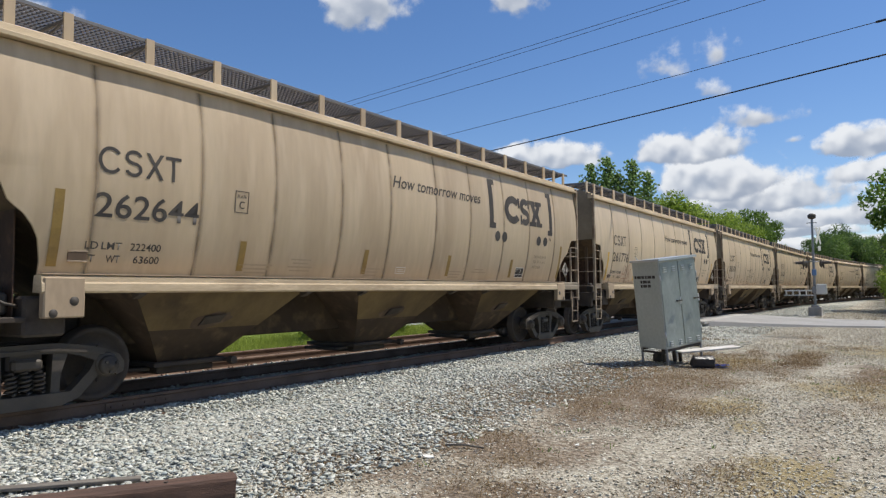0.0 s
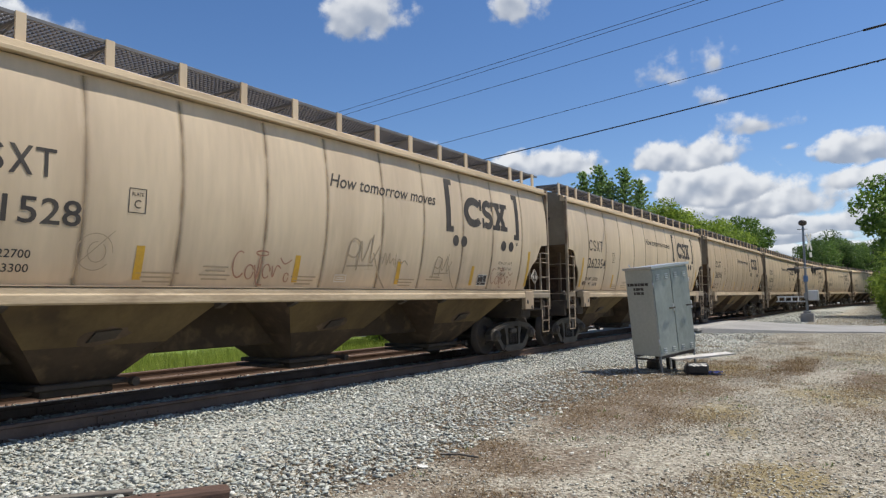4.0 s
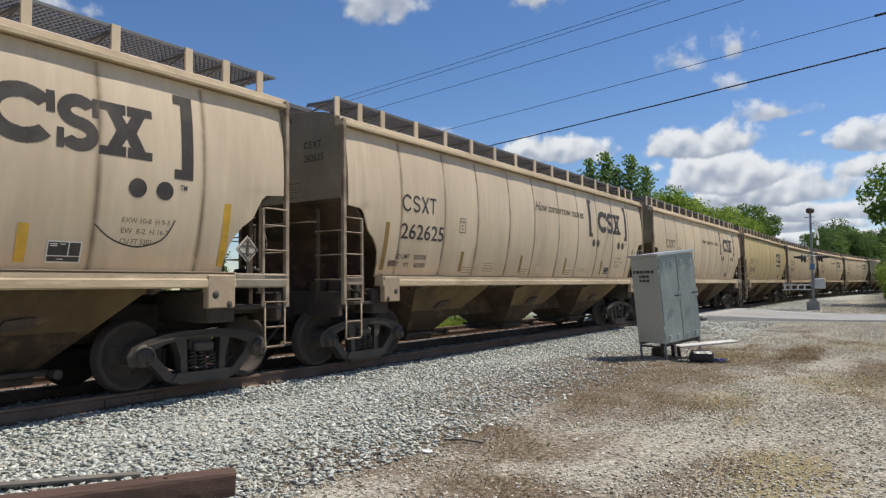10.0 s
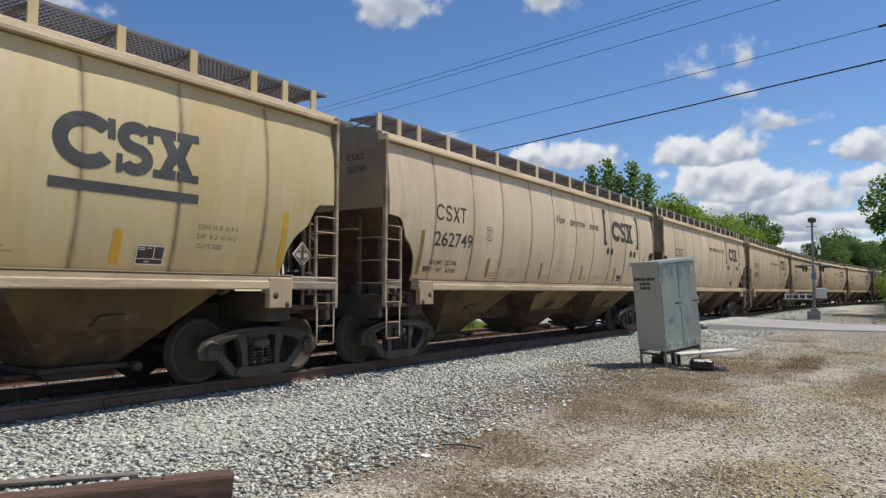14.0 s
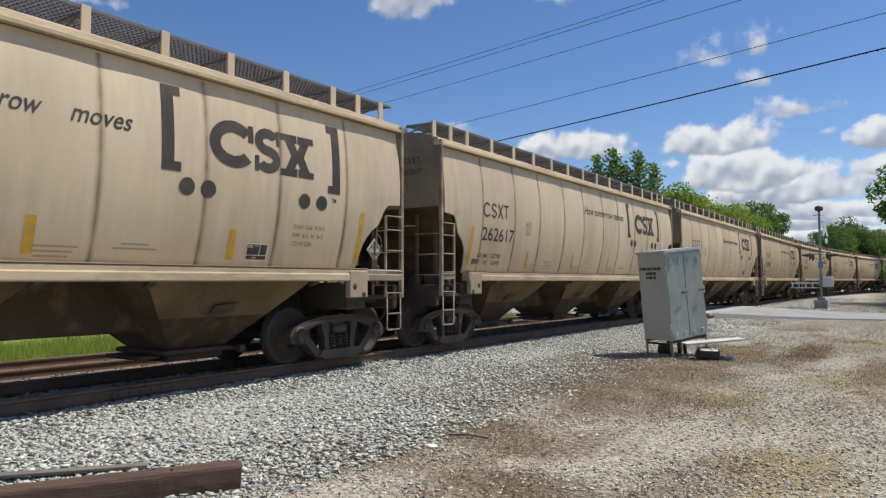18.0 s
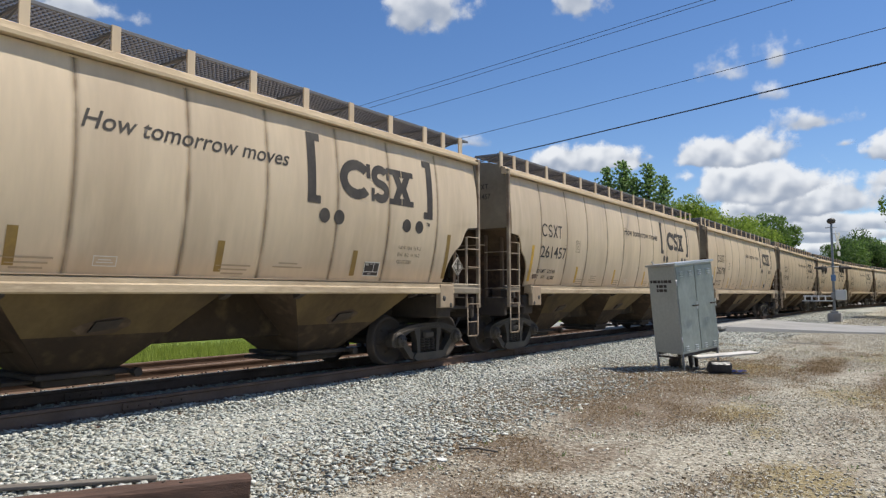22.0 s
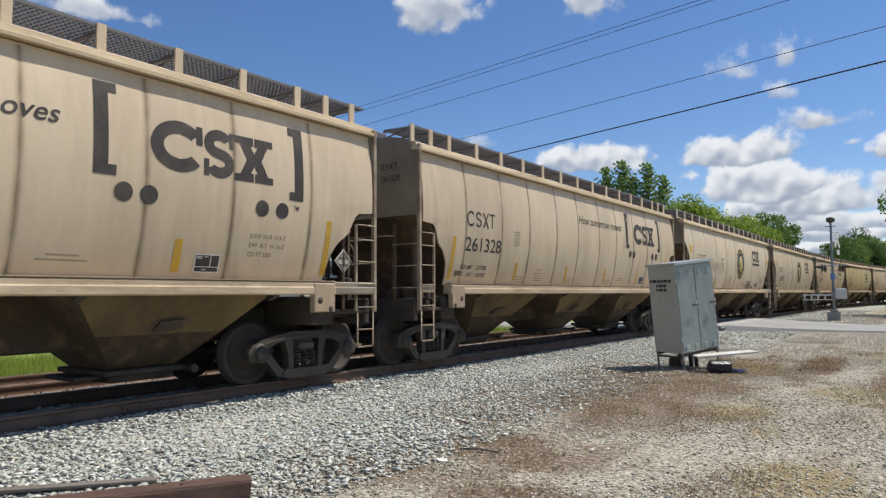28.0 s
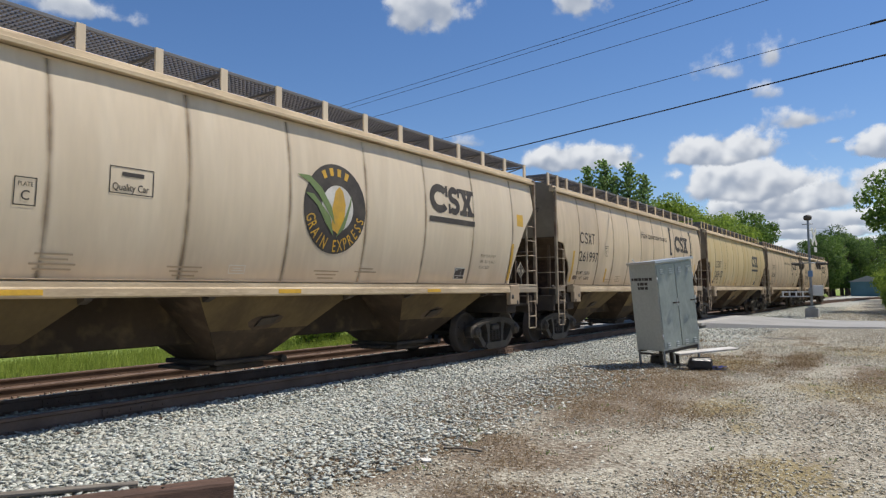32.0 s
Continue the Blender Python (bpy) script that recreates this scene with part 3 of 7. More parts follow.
def side_panel(ya, yb, sx, first=False, last=False):
    """One pressed side sheet between two seams, with its outline cut round the end platform where it is the first or the last."""
    zs = sorted(set(np.linspace(1.5, 3.98, 12).tolist() + (CUT[0][1:-1] if first or last else [])))
    rows, back = [], []
    for z in zs:
        a = end_y(z) if first else ya
        b = LENGTH - end_y(z) if last else yb
        w = b - a
        ys = [a, a + 0.014, a + 0.06, a + w * 0.3, a + w * 0.7, b - 0.06, b - 0.014, b]
        off = [-0.007, -0.002, 0.002, 0.008, 0.008, 0.002, -0.002, -0.007]
        if first:
            off[:3] = [0, 0, 0]
        if last:
            off[-3:] = [0, 0, 0]
        rows.append([(sx * (side_x(z) + o), y, z) for y, o in zip(ys, off)])
        back.append([(sx * (side_x(z) - 0.03), y, z) for y in ys])
    g = Geo().grid(rows, True)
    n, w = len(rows), len(rows[0])
    rim = [rows[0][j] for j in range(w)] + [rows[i][w - 1] for i in range(1, n)] + [rows[n - 1][j] for j in range(w - 2, -1, -1)] + [rows[i][0] for i in range(n - 2, 0, -1)]
    inn = [back[0][j] for j in range(w)] + [back[i][w - 1] for i in range(1, n)] + [back[n - 1][j] for j in range(w - 2, -1, -1)] + [back[i][0] for i in range(n - 2, 0, -1)]
    k = len(rim)
    g.add(rim + inn, [(i, (i + 1) % k, k + (i + 1) % k, k + i) for i in range(k)])
    return g


def flip(y, far):
    return LENGTH - y if far else y


def span(a, b, far):
    return (LENGTH - b, LENGTH - a) if far else (a, b)


def make_truck():
    """The meshes of one truck, round its centre at rail height."""
    side = Geo()
    # arched cast frame: top chord, sloping arms, spring seat, columns, pedestals
    half = [(0.0, 0.76), (0.34, 0.755), (0.62, 0.72), (0.88, 0.66), (1.06, 0.58), (1.12, 0.48), (1.11, 0.37), (1.02, 0.33), (0.99, 0.42), (0.80, 0.42), (0.76, 0.53), (0.58, 0.60), (0.40, 0.64), (0.0, 0.65)]
    side.prism(half, "x", -0.08, 0.08)
    side.prism([(-y, z) for y, z in half][::-1], "x", -0.08, 0.08)
    rim = [(0.0, 0.70), (0.34, 0.695), (0.62, 0.66), (0.86, 0.61), (0.85, 0.59), (0.60, 0.635), (0.34, 0.67), (0.0, 0.675)]
    for s in (1, -1):
        side.prism([(s * y, z) for y, z in rim][::s], "x", 0.075, 0.105)
        arm = [(0.34, 0.10), (0.46, 0.07), (0.58, 0.12), (0.90, 0.46), (0.86, 0.58), (0.76, 0.56), (0.70, 0.42), (0.48, 0.20), (0.36, 0.18)]
        side.prism([(s * y, z) for y, z in arm][::s], "x", -0.075, 0.075)
        col = [(0.25, 0.16), (0.35, 0.16), (0.36, 0.40), (0.44, 0.64), (0.27, 0.64)]
        side.prism([(s * y, z) for y, z in col][::s], "x", -0.07, 0.07)
        side.lathe([(-0.09, 0.13), (0.075, 0.15), (0.10, 0.14), (0.105, 0.10)], 16, "x", (0, s * 0.90, 0.47))
    side.prism([(-0.50, 0.11), (-0.38, 0.05), (0.38, 0.05), (0.50, 0.11), (0.42, 0.20), (-0.42, 0.20)], "x", -0.10, 0.10)
    cap = Geo().lathe([(0.0, 0.125), (0.10, 0.12), (0.12, 0.10), (0.125, 0.05), (0.14, 0.045)], 16)
    for k in range(3):
        a = k * 2.094 + 0.4
        cap.lathe([(0.12, 0.02), (0.145, 0.018)], 6, "x", (0, 0.075 * math.cos(a), 0.075 * math.sin(a)), False)
    spring = Geo()
    spring.tube([(0.052 * math.cos(a * 0.7), 0.052 * math.sin(a * 0.7), 0.22 + a * 0.0053) for a in range(0, 46)], 0.014, 5)
    bolster = Geo().box(-1.02, 1.02, -0.19, 0.19, 0.46, 0.68, 0.03)
    bolster.box(-0.4, 0.4, -0.22, 0.22, 0.62, 0.76, 0.03)
    bolster.box(0.98, 1.10, -0.16, 0.16, 0.47, 0.60, 0.03)
    r = 0.457
    ws = Geo()
    for s in (1, -1):
        x = s * 0.72
        prof = [(x - s * 0.035, 0.10), (x - s * 0.03, 0.30), (x - s * 0.05, r - 0.06), (x - s * 0.045, r + 0.024), (x - s * 0.02, r + 0.02), (x, r), (x + s * 0.085, r - 0.006),
                (x + s * 0.09, r - 0.06), (x + s * 0.05, r - 0.085), (x + s * 0.015, 0.28), (x + s * 0.02, 0.18), (x + s * 0.09, 0.13), (x + s * 0.10, 0.09)]
        ws.lathe(prof[::s], 32)
    ws.lathe([(-1.0, 0.075), (-0.80, 0.085), (-0.2, 0.08), (0.2, 0.08), (0.80, 0.085), (1.0, 0.075)], 14)
    # cast marks on the plate, so that the turning shows
    for s in (1, -1):
        for k in range(5):
            a = k * 2 * math.pi / 5
            ws.lathe([(-0.02, 0.022), (0.02, 0.02)], 8, "x", (s * 0.74, 0.22 * math.cos(a), 0.22 * math.sin(a)), False)
    brake = Geo()
    for s in (1, -1):
        brake.box(-0.65, 0.65, s * 0.36 - 0.05, s * 0.36 + 0.05, 0.34, 0.42, 0.02)
        for sx in (1, -1):
            brake.box(sx * 0.72 - 0.05, sx * 0.72 + 0.05, s * 0.405 - 0.03, s * 0.405 + 0.03, 0.26, 0.52, 0.02)
    return dict(side=side.mesh("side_frame", M["cast"]), cap=cap.mesh("bearing_cap", M["cast"]), spring=spring.mesh("coil_spring", M["cast"]),
                bolster=bolster.mesh("bolster", M["cast"]), wheels=ws.mesh("wheelset", M["wheel"]), brake=brake.mesh("brake_rigging", M["cast"]))


TRUCK = make_truck()
WHEEL_R, AXLE = 0.457, 0.90


def add_truck(car, y):
    truck = part("truck", TRUCK["bolster"], None, car, "dark cast steel four-wheel truck", pose(0, y, 0))
    for sx in (1, -1):
        part("side_frame", TRUCK["side"], None, truck, "", pose(sx * 1.0, 0, 0, 0, 0, 0 if sx > 0 else 180))
        for dy in (AXLE, -AXLE):
            part("bearing_cap", TRUCK["cap"], None, truck, "", pose(sx * 1.05, dy, WHEEL_R, 0, 0, 0 if sx > 0 else 180))
        for dx, dy in () if sx < 0 else ((0.03, -0.15), (0.03, 0.0), (0.03, 0.15), (-0.09, -0.08), (-0.09, 0.08)):
            part("coil_spring", TRUCK["spring"], None, truck, "", pose(sx * (1.0 + dx), dy, 0))
    part("brake_rigging", TRUCK["brake"], None, truck)
    for dy in (AXLE, -AXLE):
        part("wheelset", TRUCK["wheels"], None, truck, "dark steel wheels on an axle", pose(0, dy, WHEEL_R))
    return truck


def ladder(y0, y1, x, zb, zt, rungs, wide=0.045):
    g = Geo()
    for y in (y0, y1):
        g.box(x - 0.03, x + 0.012, y - wide / 2, y + wide / 2, zb, zt, 0.006)
    for z in rungs:
        g.tube([(x + 0.0, y0, z), (x + 0.035, y0 + 0.02, z), (x + 0.035, y1 - 0.02, z), (x, y1, z)], 0.011, 6)
    return g


def make_car(n):
    use_length(n)
    z_top, posts = SIZES[n]["top"], SIZES[n]["posts"]
    car = thing("hopper_car", "tan covered hopper car", "hopper car")
    edges = [0.70] + SEAMS + [LENGTH - 0.70]
    for i, (a, b) in enumerate(zip(edges, edges[1:])):
        part("side_panel", side_panel(a, b, 1, i == 0, i == len(edges) - 2), M["paint"], car)
    for q in SEAMS:
        rows = []
        for z in np.linspace(1.51, 3.95, 14):
            w = 0.012 * math.sin(z * 2.3 + q * 2)
            rows.append([(side_x(z) + panel_off(q + o) + 0.003, q + o + w, z) for o in (-0.075, -0.03, 0.0, 0.03, 0.075)])
        part("seam_weld", Geo().grid(rows, True), M["smear"], car, "dirty weld seam smeared with brown grime")
    # inner face coloured dark to stand for the shade inside the end
    part("far_side_panel", side_panel(0.7, LENGTH - 0.7, -1, True, True), M["grime"], car)
    # roof with its eaves
    arch = [(1.46 * math.cos(a), 4.08 + 0.30 * math.sin(a)) for a in np.linspace(0.06, math.pi - 0.06, 15)]
    g = Geo().prism(arch + [(-1.45, 4.0), (1.45, 4.0)], "y", 0.695, LENGTH - 0.695)
    part("roof", g, M["paint"], car)
    g = Geo().box(-0.30, 0.30, 1.6, LENGTH - 1.6, 4.36, 4.46, 0.03)
    for i in range(9):
        y = 2.4 + i * 1.425
        g.box(-0.34, 0.34, y - 0.04, y + 0.04, 4.37, 4.49, 0.01)
    part("roof_hatch", g, M["paint"], car)
    for sx in (1, -1):
        poly = [(1.40, 4.00), (1.570, 3.985), (1.582, 3.992), (1.582, 4.035), (1.572, 4.043), (1.520, 4.06), (1.500, 4.135), (1.485, 4.145), (1.44, 4.15), (1.40, 4.12)]
        g = Geo().prism([(sx * x, z) for x, z in poly], "y", 0.58, LENGTH - 0.58)
        part("eave_beam", g, M["sill"], car)
        g = Geo()
        poly = [(1.40, 1.335), (1.58, 1.325), (1.605, 1.345), (1.605, 1.43), (1.59, 1.45), (1.59, 1.505), (1.56, 1.525), (1.42, 1.52)]
        g.prism([(sx * x, z) for x, z in poly], "y", 1.56, LENGTH - 1.56)
        part("side_sill", g, M["sill"], car, "dusty side sill with a darker top edge")
        part("sill_ledge", Geo().box(*sorted((sx * 1.50, sx * 1.597)), 1.56, LENGTH - 1.56, 1.5265, 1.538, 0.002), M["seam"], car)
        for c in SIZES[n]["hoppers"]:
            for q in (c - 1.36, c + 1.36):
                part("sill_bracket", Geo().prism([(sx * 1.42, 1.335), (sx * 1.585, 1.325), (sx * 1.575, 1.30), (sx * 1.44, 1.25)], "y", q - 0.05, q + 0.05), M["soot"], car)
        # dirty sill end, with shade in its darker paint
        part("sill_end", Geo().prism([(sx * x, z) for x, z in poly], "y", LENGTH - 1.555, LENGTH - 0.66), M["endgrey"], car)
        part("sill_stub", Geo().box(*sorted((sx * 1.48, sx * 1.575)), 0.67, 1.08, 1.36, 1.48, 0.01), M["rung"], car)
    for far in (False, True):
        # flat end sheet, slope sheet and the dark steel under them
        y0 = flip(0.70, far)
        d = -1 if far else 1
        prof = [(x, z) for x, z in arch] + [(-1.45, 4.0), (-1.54, 3.4), (-1.55, z_top), (1.55, z_top), (1.54, 3.4), (1.45, 4.0)]
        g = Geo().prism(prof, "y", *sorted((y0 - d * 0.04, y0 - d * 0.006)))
        # end sheets darker than the sides: shade put into the paint
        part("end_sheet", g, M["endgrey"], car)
        g = Geo()
        g.add([(-1.55, y0, z_top), (1.55, y0, z_top), (1.28, y0 + d * 2.0, 1.25), (-1.28, y0 + d * 2.0, 1.25),
               (-1.55, y0 + d * 0.06, z_top + 0.03), (1.55, y0 + d * 0.06, z_top + 0.03), (1.28, y0 + d * 2.06, 1.28), (-1.28, y0 + d * 2.06, 1.28)],
              [(0, 1, 2, 3), (4, 7, 6, 5), (0, 4, 5, 1), (1, 5, 6, 2), (2, 6, 7, 3), (3, 7, 4, 0)])
        g.box(-1.52, 1.52, *sorted((y0 - d * 0.012, y0 + d * 0.05)), z_top - 0.04, z_top + 0.03, 0.01)
        part("slope_sheet", g, M["grime"], car, "slope sheet dark with grime and painted-in shade")
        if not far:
            # added plate: blocks the bright view through the open end
            part("end_brace_plate", Geo().box(-1.30, 1.30, y0 + 0.70, y0 + 0.72, 1.085, z_top - (z_top - 1.25) * 0.37, 0.004), M["rusty"], car, "rusty brown plate added under the slope sheet to close the gap")
        g = Geo()
        a, b = span(0.35, 2.7, far)
        g.box(-0.33, 0.33, a, b, 0.72, 1.12, 0.02)
        a, b = span(1.45, 1.90, far)
        g.box(-1.45, 1.45, a, b, 0.86, 1.30, 0.03)
        part("bolster_beam", g, M["soot"], car)
        g = Geo()
        a, b = span(0.62, 1.55, far)
        g.box(-1.45, 1.45, a, b, 1.02, 1.08, 0.01)
        for x in (-1.0, -0.45, 0.45, 1.0):
            g.box(x - 0.05, x + 0.05, a, b, 0.95, 1.02, 0.01)
        part("end_platform", g, M["soot"], car)
        g = Geo().box(-1.44, 1.44, *span(0.60, 0.72, far), 0.84, 1.26, 0.02)
        part("end_sill", g, M["soot"], car)
        for sx in (1, -1):
            g = Geo()
            a, b = span(0.585, 0.66, far)
            g.box(*sorted((sx * 1.515, sx * 1.585)), a, b, 1.04, 4.10, 0.01)
            part("corner_post", g, M["rung"], car)
            g = Geo()
            a, b = span(1.58, 2.02, far)
            g.box(*sorted((sx * 1.50, sx * 1.61)), a, b, 1.06, 1.50, 0.015)
            jack = part("jacking_plate", g, M["seam"], car)
            h = Geo()
            c = flip(1.90, far)
            h.lathe([(sx * 1.605, 0.055), (sx * 1.614, 0.05)], 14, "x", (0, c, 1.24))
            part("jack_hole", h, M["cast"], jack)
            part("rivet", Geo().lathe([(sx * 1.605, 0.05), (sx * 1.614, 0.045)], 12, "x", (0, flip(1.68, far), 1.11)), M["cast"], jack)
            # ladder on the side, with a narrower stirrup below
            y1 = flip(1.06, far)
            ya, yb = sorted((flip(0.62, far), y1))
            g = ladder(ya, yb, sx * 1.56, 1.06, SIZES[n]["ladder"], [1.12, 1.50, 1.86, 2.22, 2.46] if n < 17 else [1.12, 1.50, 1.86, 2.22, 2.58, 2.93])
            part("ladder", g, M["rung"], car)
            g = Geo()
            ya, yb = sorted((flip(0.66, far), flip(1.03, far)))
            x = sx * 1.56
            g.tube([(x, ya, 1.12), (x, ya, 0.50), (x, ya + 0.02, 0.48), (x, yb - 0.02, 0.48), (x, yb, 0.50), (x, yb, 1.12)], 0.016, 6)
            g.tube([(x, ya, 0.76), (x, yb, 0.76)], 0.014, 6)
            part("stirrup_step", g, M["rung"], car)
            # upright and grab irons across the end
            g = Geo()
            a, b = span(0.60, 0.66, far)
            g.box(sx * 0.95 - 0.035, sx * 0.95 + 0.035, a, b, 1.05, 2.64, 0.01)
            part("end_upright", g, M["grime"], car)
            ym = flip(0.54, far)
            for z in (1.45, 1.85, 2.25):
                g = Geo().tube([(sx * 1.52, flip(0.60, far), z), (sx * 1.50, ym, z), (sx * 0.98, ym, z), (sx * 0.95, flip(0.62, far), z)], 0.011, 6)
                part("grab_iron", g, M["rung"], car)
            # placard on its bracket, at one end of each side
            if (sx > 0) != far:
                continue
            g = Geo()
            c = Vector((sx * 1.50, flip(1.30, far), 1.86))
            mm = Matrix.Translation(c) @ Matrix.Rotation(radians(45), 4, "X")
            g.box(-0.008, 0.008, -0.14, 0.14, -0.14, 0.14, 0.004, mm)
            plac = part("placard", g, M["placard" if n < 17 else "endgrey"], car, "pale diamond placard with a dark cross")
            h = Geo()
            x = sx * 0.013
            turn = Matrix.Translation(c) @ Matrix.Rotation(radians(45), 4, "X")
            for k in (-0.108, 0.108):
                h.box(x - 0.006, x + 0.002, -0.112, 0.112, k - 0.005, k + 0.005, 0.001, turn)
                h.box(x - 0.006, x + 0.002, k - 0.005, k + 0.005, -0.102, 0.102, 0.001, turn)
            for k in (-0.06, 0.05):
                h.box(x - 0.006, x + 0.006, -0.10, 0.10, k - 0.009, k + 0.009, 0.002, Matrix.Translation(c))
            h.box(x - 0.004, x + 0.008, -0.018, 0.018, -0.10, 0.12, 0.002, Matrix.Translation(c))
            h.box(x - 0.006, x + 0.006, -0.02, 0.02, -0.38, -0.16, 0.002, Matrix.Translation(c))
            tagged(part("placard_bar", h, M["cast"], plac), kind="stuff")
        g = Geo()
        ym = flip(0.50, far)
        g.tube([(-0.95, flip(0.62, far), 2.42), (-0.9, ym, 2.42), (0.9, ym, 2.42), (0.95, flip(0.62, far), 2.42)], 0.014, 6)
        part("hand_rail", g, M["rung"], car)
        # coupler, hose
        g = Geo()
        a, b = span(0.10, 0.45, far)
        g.box(-0.07, 0.07, a, b, 0.80, 0.95, 0.02)
        c = flip(0.06, far)
        g.box(-0.17, 0.13, c - 0.13, c + 0.13, 0.74, 1.00, 0.05)
        g.box(-0.30, 0.30, *span(0.40, 0.50, far), 0.74, 1.06, 0.03)
        part("coupler", g, M["cast"], car)
        g = Geo()
        pts = [(0.42, 0.50, 0.86), (0.42, 0.36, 0.82), (0.38, 0.24, 0.62), (0.28, 0.12, 0.44), (0.14, 0.02, 0.36)]
        g.tube([((x if not far else -x), flip(y, far), z) for x, y, z in pts], 0.028, 7)
        part("air_hose", g, M["cast"], car)
        # crosswalk on the roof end with its struts
        g = Geo()
        a, b = span(0.46, 1.06, far)
        for i in range(12):
            y = a + (b - a) * (i + 0.5) / 12
            g.box(-0.42, 0.38, y - 0.006, y + 0.006, 4.485, 4.508, 0.0)
        for i in range(9):
            x = -0.42 + 0.80 * i / 8
            g.box(x - 0.006, x + 0.006, a, b, 4.48, 4.504, 0.0)
        for x in (-0.42, 0.38):
            g.box(x - 0.014, x + 0.014, a, b, 4.45, 4.52, 0.004)
        g.box(-0.42, 0.38, *span(0.45, 0.475, far), 4.45, 4.52, 0.004)
        for x in (-0.32, 0.28):
            g.tube([(x, flip(0.48, far), 4.46), (x, flip(0.66, far), 4.20)], 0.016, 5)
        tagged(part("end_crosswalk", g, M["steel"], car, "grey steel grating crosswalk"), kind="stuff")
    # running boards: posts, brackets and expanded grating
    for sx in (1, -1):
        x0, x1 = 0.62, 1.30
        if sx < 0:
            g = Geo()
            for y in posts:
                g.box(-1.34, -1.31, y - 0.055, y + 0.055, 4.16, 4.52, 0.004)
            tagged(part("far_walkway_posts", g, M["rung"], car), kind="stuff")
        for y in posts if sx > 0 else ():
            g = Geo()
            g.prism([(sx * 1.31, 4.16), (sx * 1.34, 4.16), (sx * 1.34, 4.52), (sx * 1.31, 4.52)][::sx], "y", y - 0.055, y + 0.055)
            post = part("walkway_post", g, M["paint"], car)
            if sx > 0:
                h = Geo().box(x0, 1.31, y - 0.02, y + 0.02, 4.44, 4.475, 0.004)
                h.tube([(0.66, y, 4.33), (1.30, y, 4.46)], 0.016, 5)
                part("bracket", h, M["steel"], post)
        g = Geo()
        a, b = 0.72, LENGTH - 0.72
        bars = 220 if sx > 0 else 100
        for i in range(bars):
            y = a + (b - a) * i / (bars - 1)
            slant = 0.10 if sx > 0 else 0.0
            v = [(sx * x0, y - 0.006, 4.49), (sx * x1, y - 0.006 + slant, 4.49), (sx * x1, y + 0.006 + slant, 4.49), (sx * x0, y + 0.006, 4.49)]
            v += [(p[0], p[1], 4.512) for p in v]
            g.add(v, [(0, 1, 2, 3), (7, 6, 5, 4), (0, 4, 5, 1), (2, 6, 7, 3)])
        for i in range(10):
            x = x0 + (x1 - x0) * i / 9
            g.box(sx * x - 0.006, sx * x + 0.006, a, b + 0.1, 4.488, 4.51, 0.0)
        for x in (x0, x1):
            g.box(sx * x - 0.012, sx * x + 0.012, a, b + 0.1, 4.475, 4.52, 0.004)
        part("running_board", g, M["steel"], car, "grey expanded steel running board")
    # three hoppers with outlets on a centre sill
    for c in SIZES[n]["hoppers"]:
        g = Geo()
        t, bz, tz, hw, lw, bw = SIZES[n]["half"], 0.36, 1.40, 1.49, 0.45, 0.50
        rings = []
        for k in (0.0, 0.10, 0.55, 1.0):
            # the upper edge rolls over before the straight slope
            x, y, z = hw + (bw - hw) * k ** 1.08, t + (lw - t) * k, tz + (bz - tz) * k
            rings.append([(-x, c - y, z), (x, c - y, z), (x, c + y, z), (-x, c + y, z)])
        rim, high, mid, lo = rings
        g.add(rim + high + mid, [(0, 1, 5, 4), (1, 2, 6, 5), (2, 3, 7, 6), (3, 0, 4, 7), (4, 5, 9, 8), (5, 6, 10, 9), (6, 7, 11, 10), (7, 4, 8, 11), (0, 3, 2, 1)])
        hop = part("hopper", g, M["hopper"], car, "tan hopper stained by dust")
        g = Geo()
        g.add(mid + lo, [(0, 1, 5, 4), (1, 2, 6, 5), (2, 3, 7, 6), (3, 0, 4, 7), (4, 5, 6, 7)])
        # lower half kept darker, part grime, part painted shade
        part("hopper_cone", g, M["cone"], hop, "lower hopper cone brown with grime and painted-in shade")
        # grimy slope sheets that face along the car, shade put into their colour
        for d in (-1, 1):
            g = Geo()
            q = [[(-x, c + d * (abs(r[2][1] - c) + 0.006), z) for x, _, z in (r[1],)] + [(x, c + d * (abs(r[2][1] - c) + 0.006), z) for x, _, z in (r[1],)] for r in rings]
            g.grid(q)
            part("slope_face", g, M["grime"], hop, "slope sheet dark with grime and painted-in shade")
        g = Geo()
        g.box(-0.62, 0.62, c - 0.58, c + 0.58, 0.30, 0.37, 0.015)
        g.box(-0.50, 0.50, c - 0.46, c + 0.46, 0.20, 0.30, 0.02)
        g.box(-0.40, 0.40, c - 0.85, c - 0.5, 0.25, 0.30, 0.01)
        g.tube([(-0.80, c + 0.56, 0.33), (0.80, c + 0.56, 0.33)], 0.03, 8)
        g.lathe([(-0.05, 0.06), (0.05, 0.06)], 8, "x", (0.80, c + 0.56, 0.33), False)
        part("outlet_gate", g, M["soot"], hop)
        face = lambda z: float(np.interp(z, [bz, mid[0][2], high[0][2], tz], [bw, mid[1][0], high[1][0], hw]))
        g = Geo()
        rnd, n_ring = random.Random(int(c * 10)), 18
        outer = []
        for k in range(n_ring):
            u = 2 * math.pi * k / n_ring
            z = 0.94 + 0.11 * math.sin(u) * rnd.uniform(0.8, 1.15) + 0.03 * math.cos(u)
            outer.append((face(z) + 0.004, c - 0.03 + 0.33 * math.cos(u) * rnd.uniform(0.85, 1.15), z))
        g.add(outer, [tuple(range(n_ring))])
        part("grease_stain", g, M["grime"], hop, "dark grease stain on the hopper side")
        g = Geo()
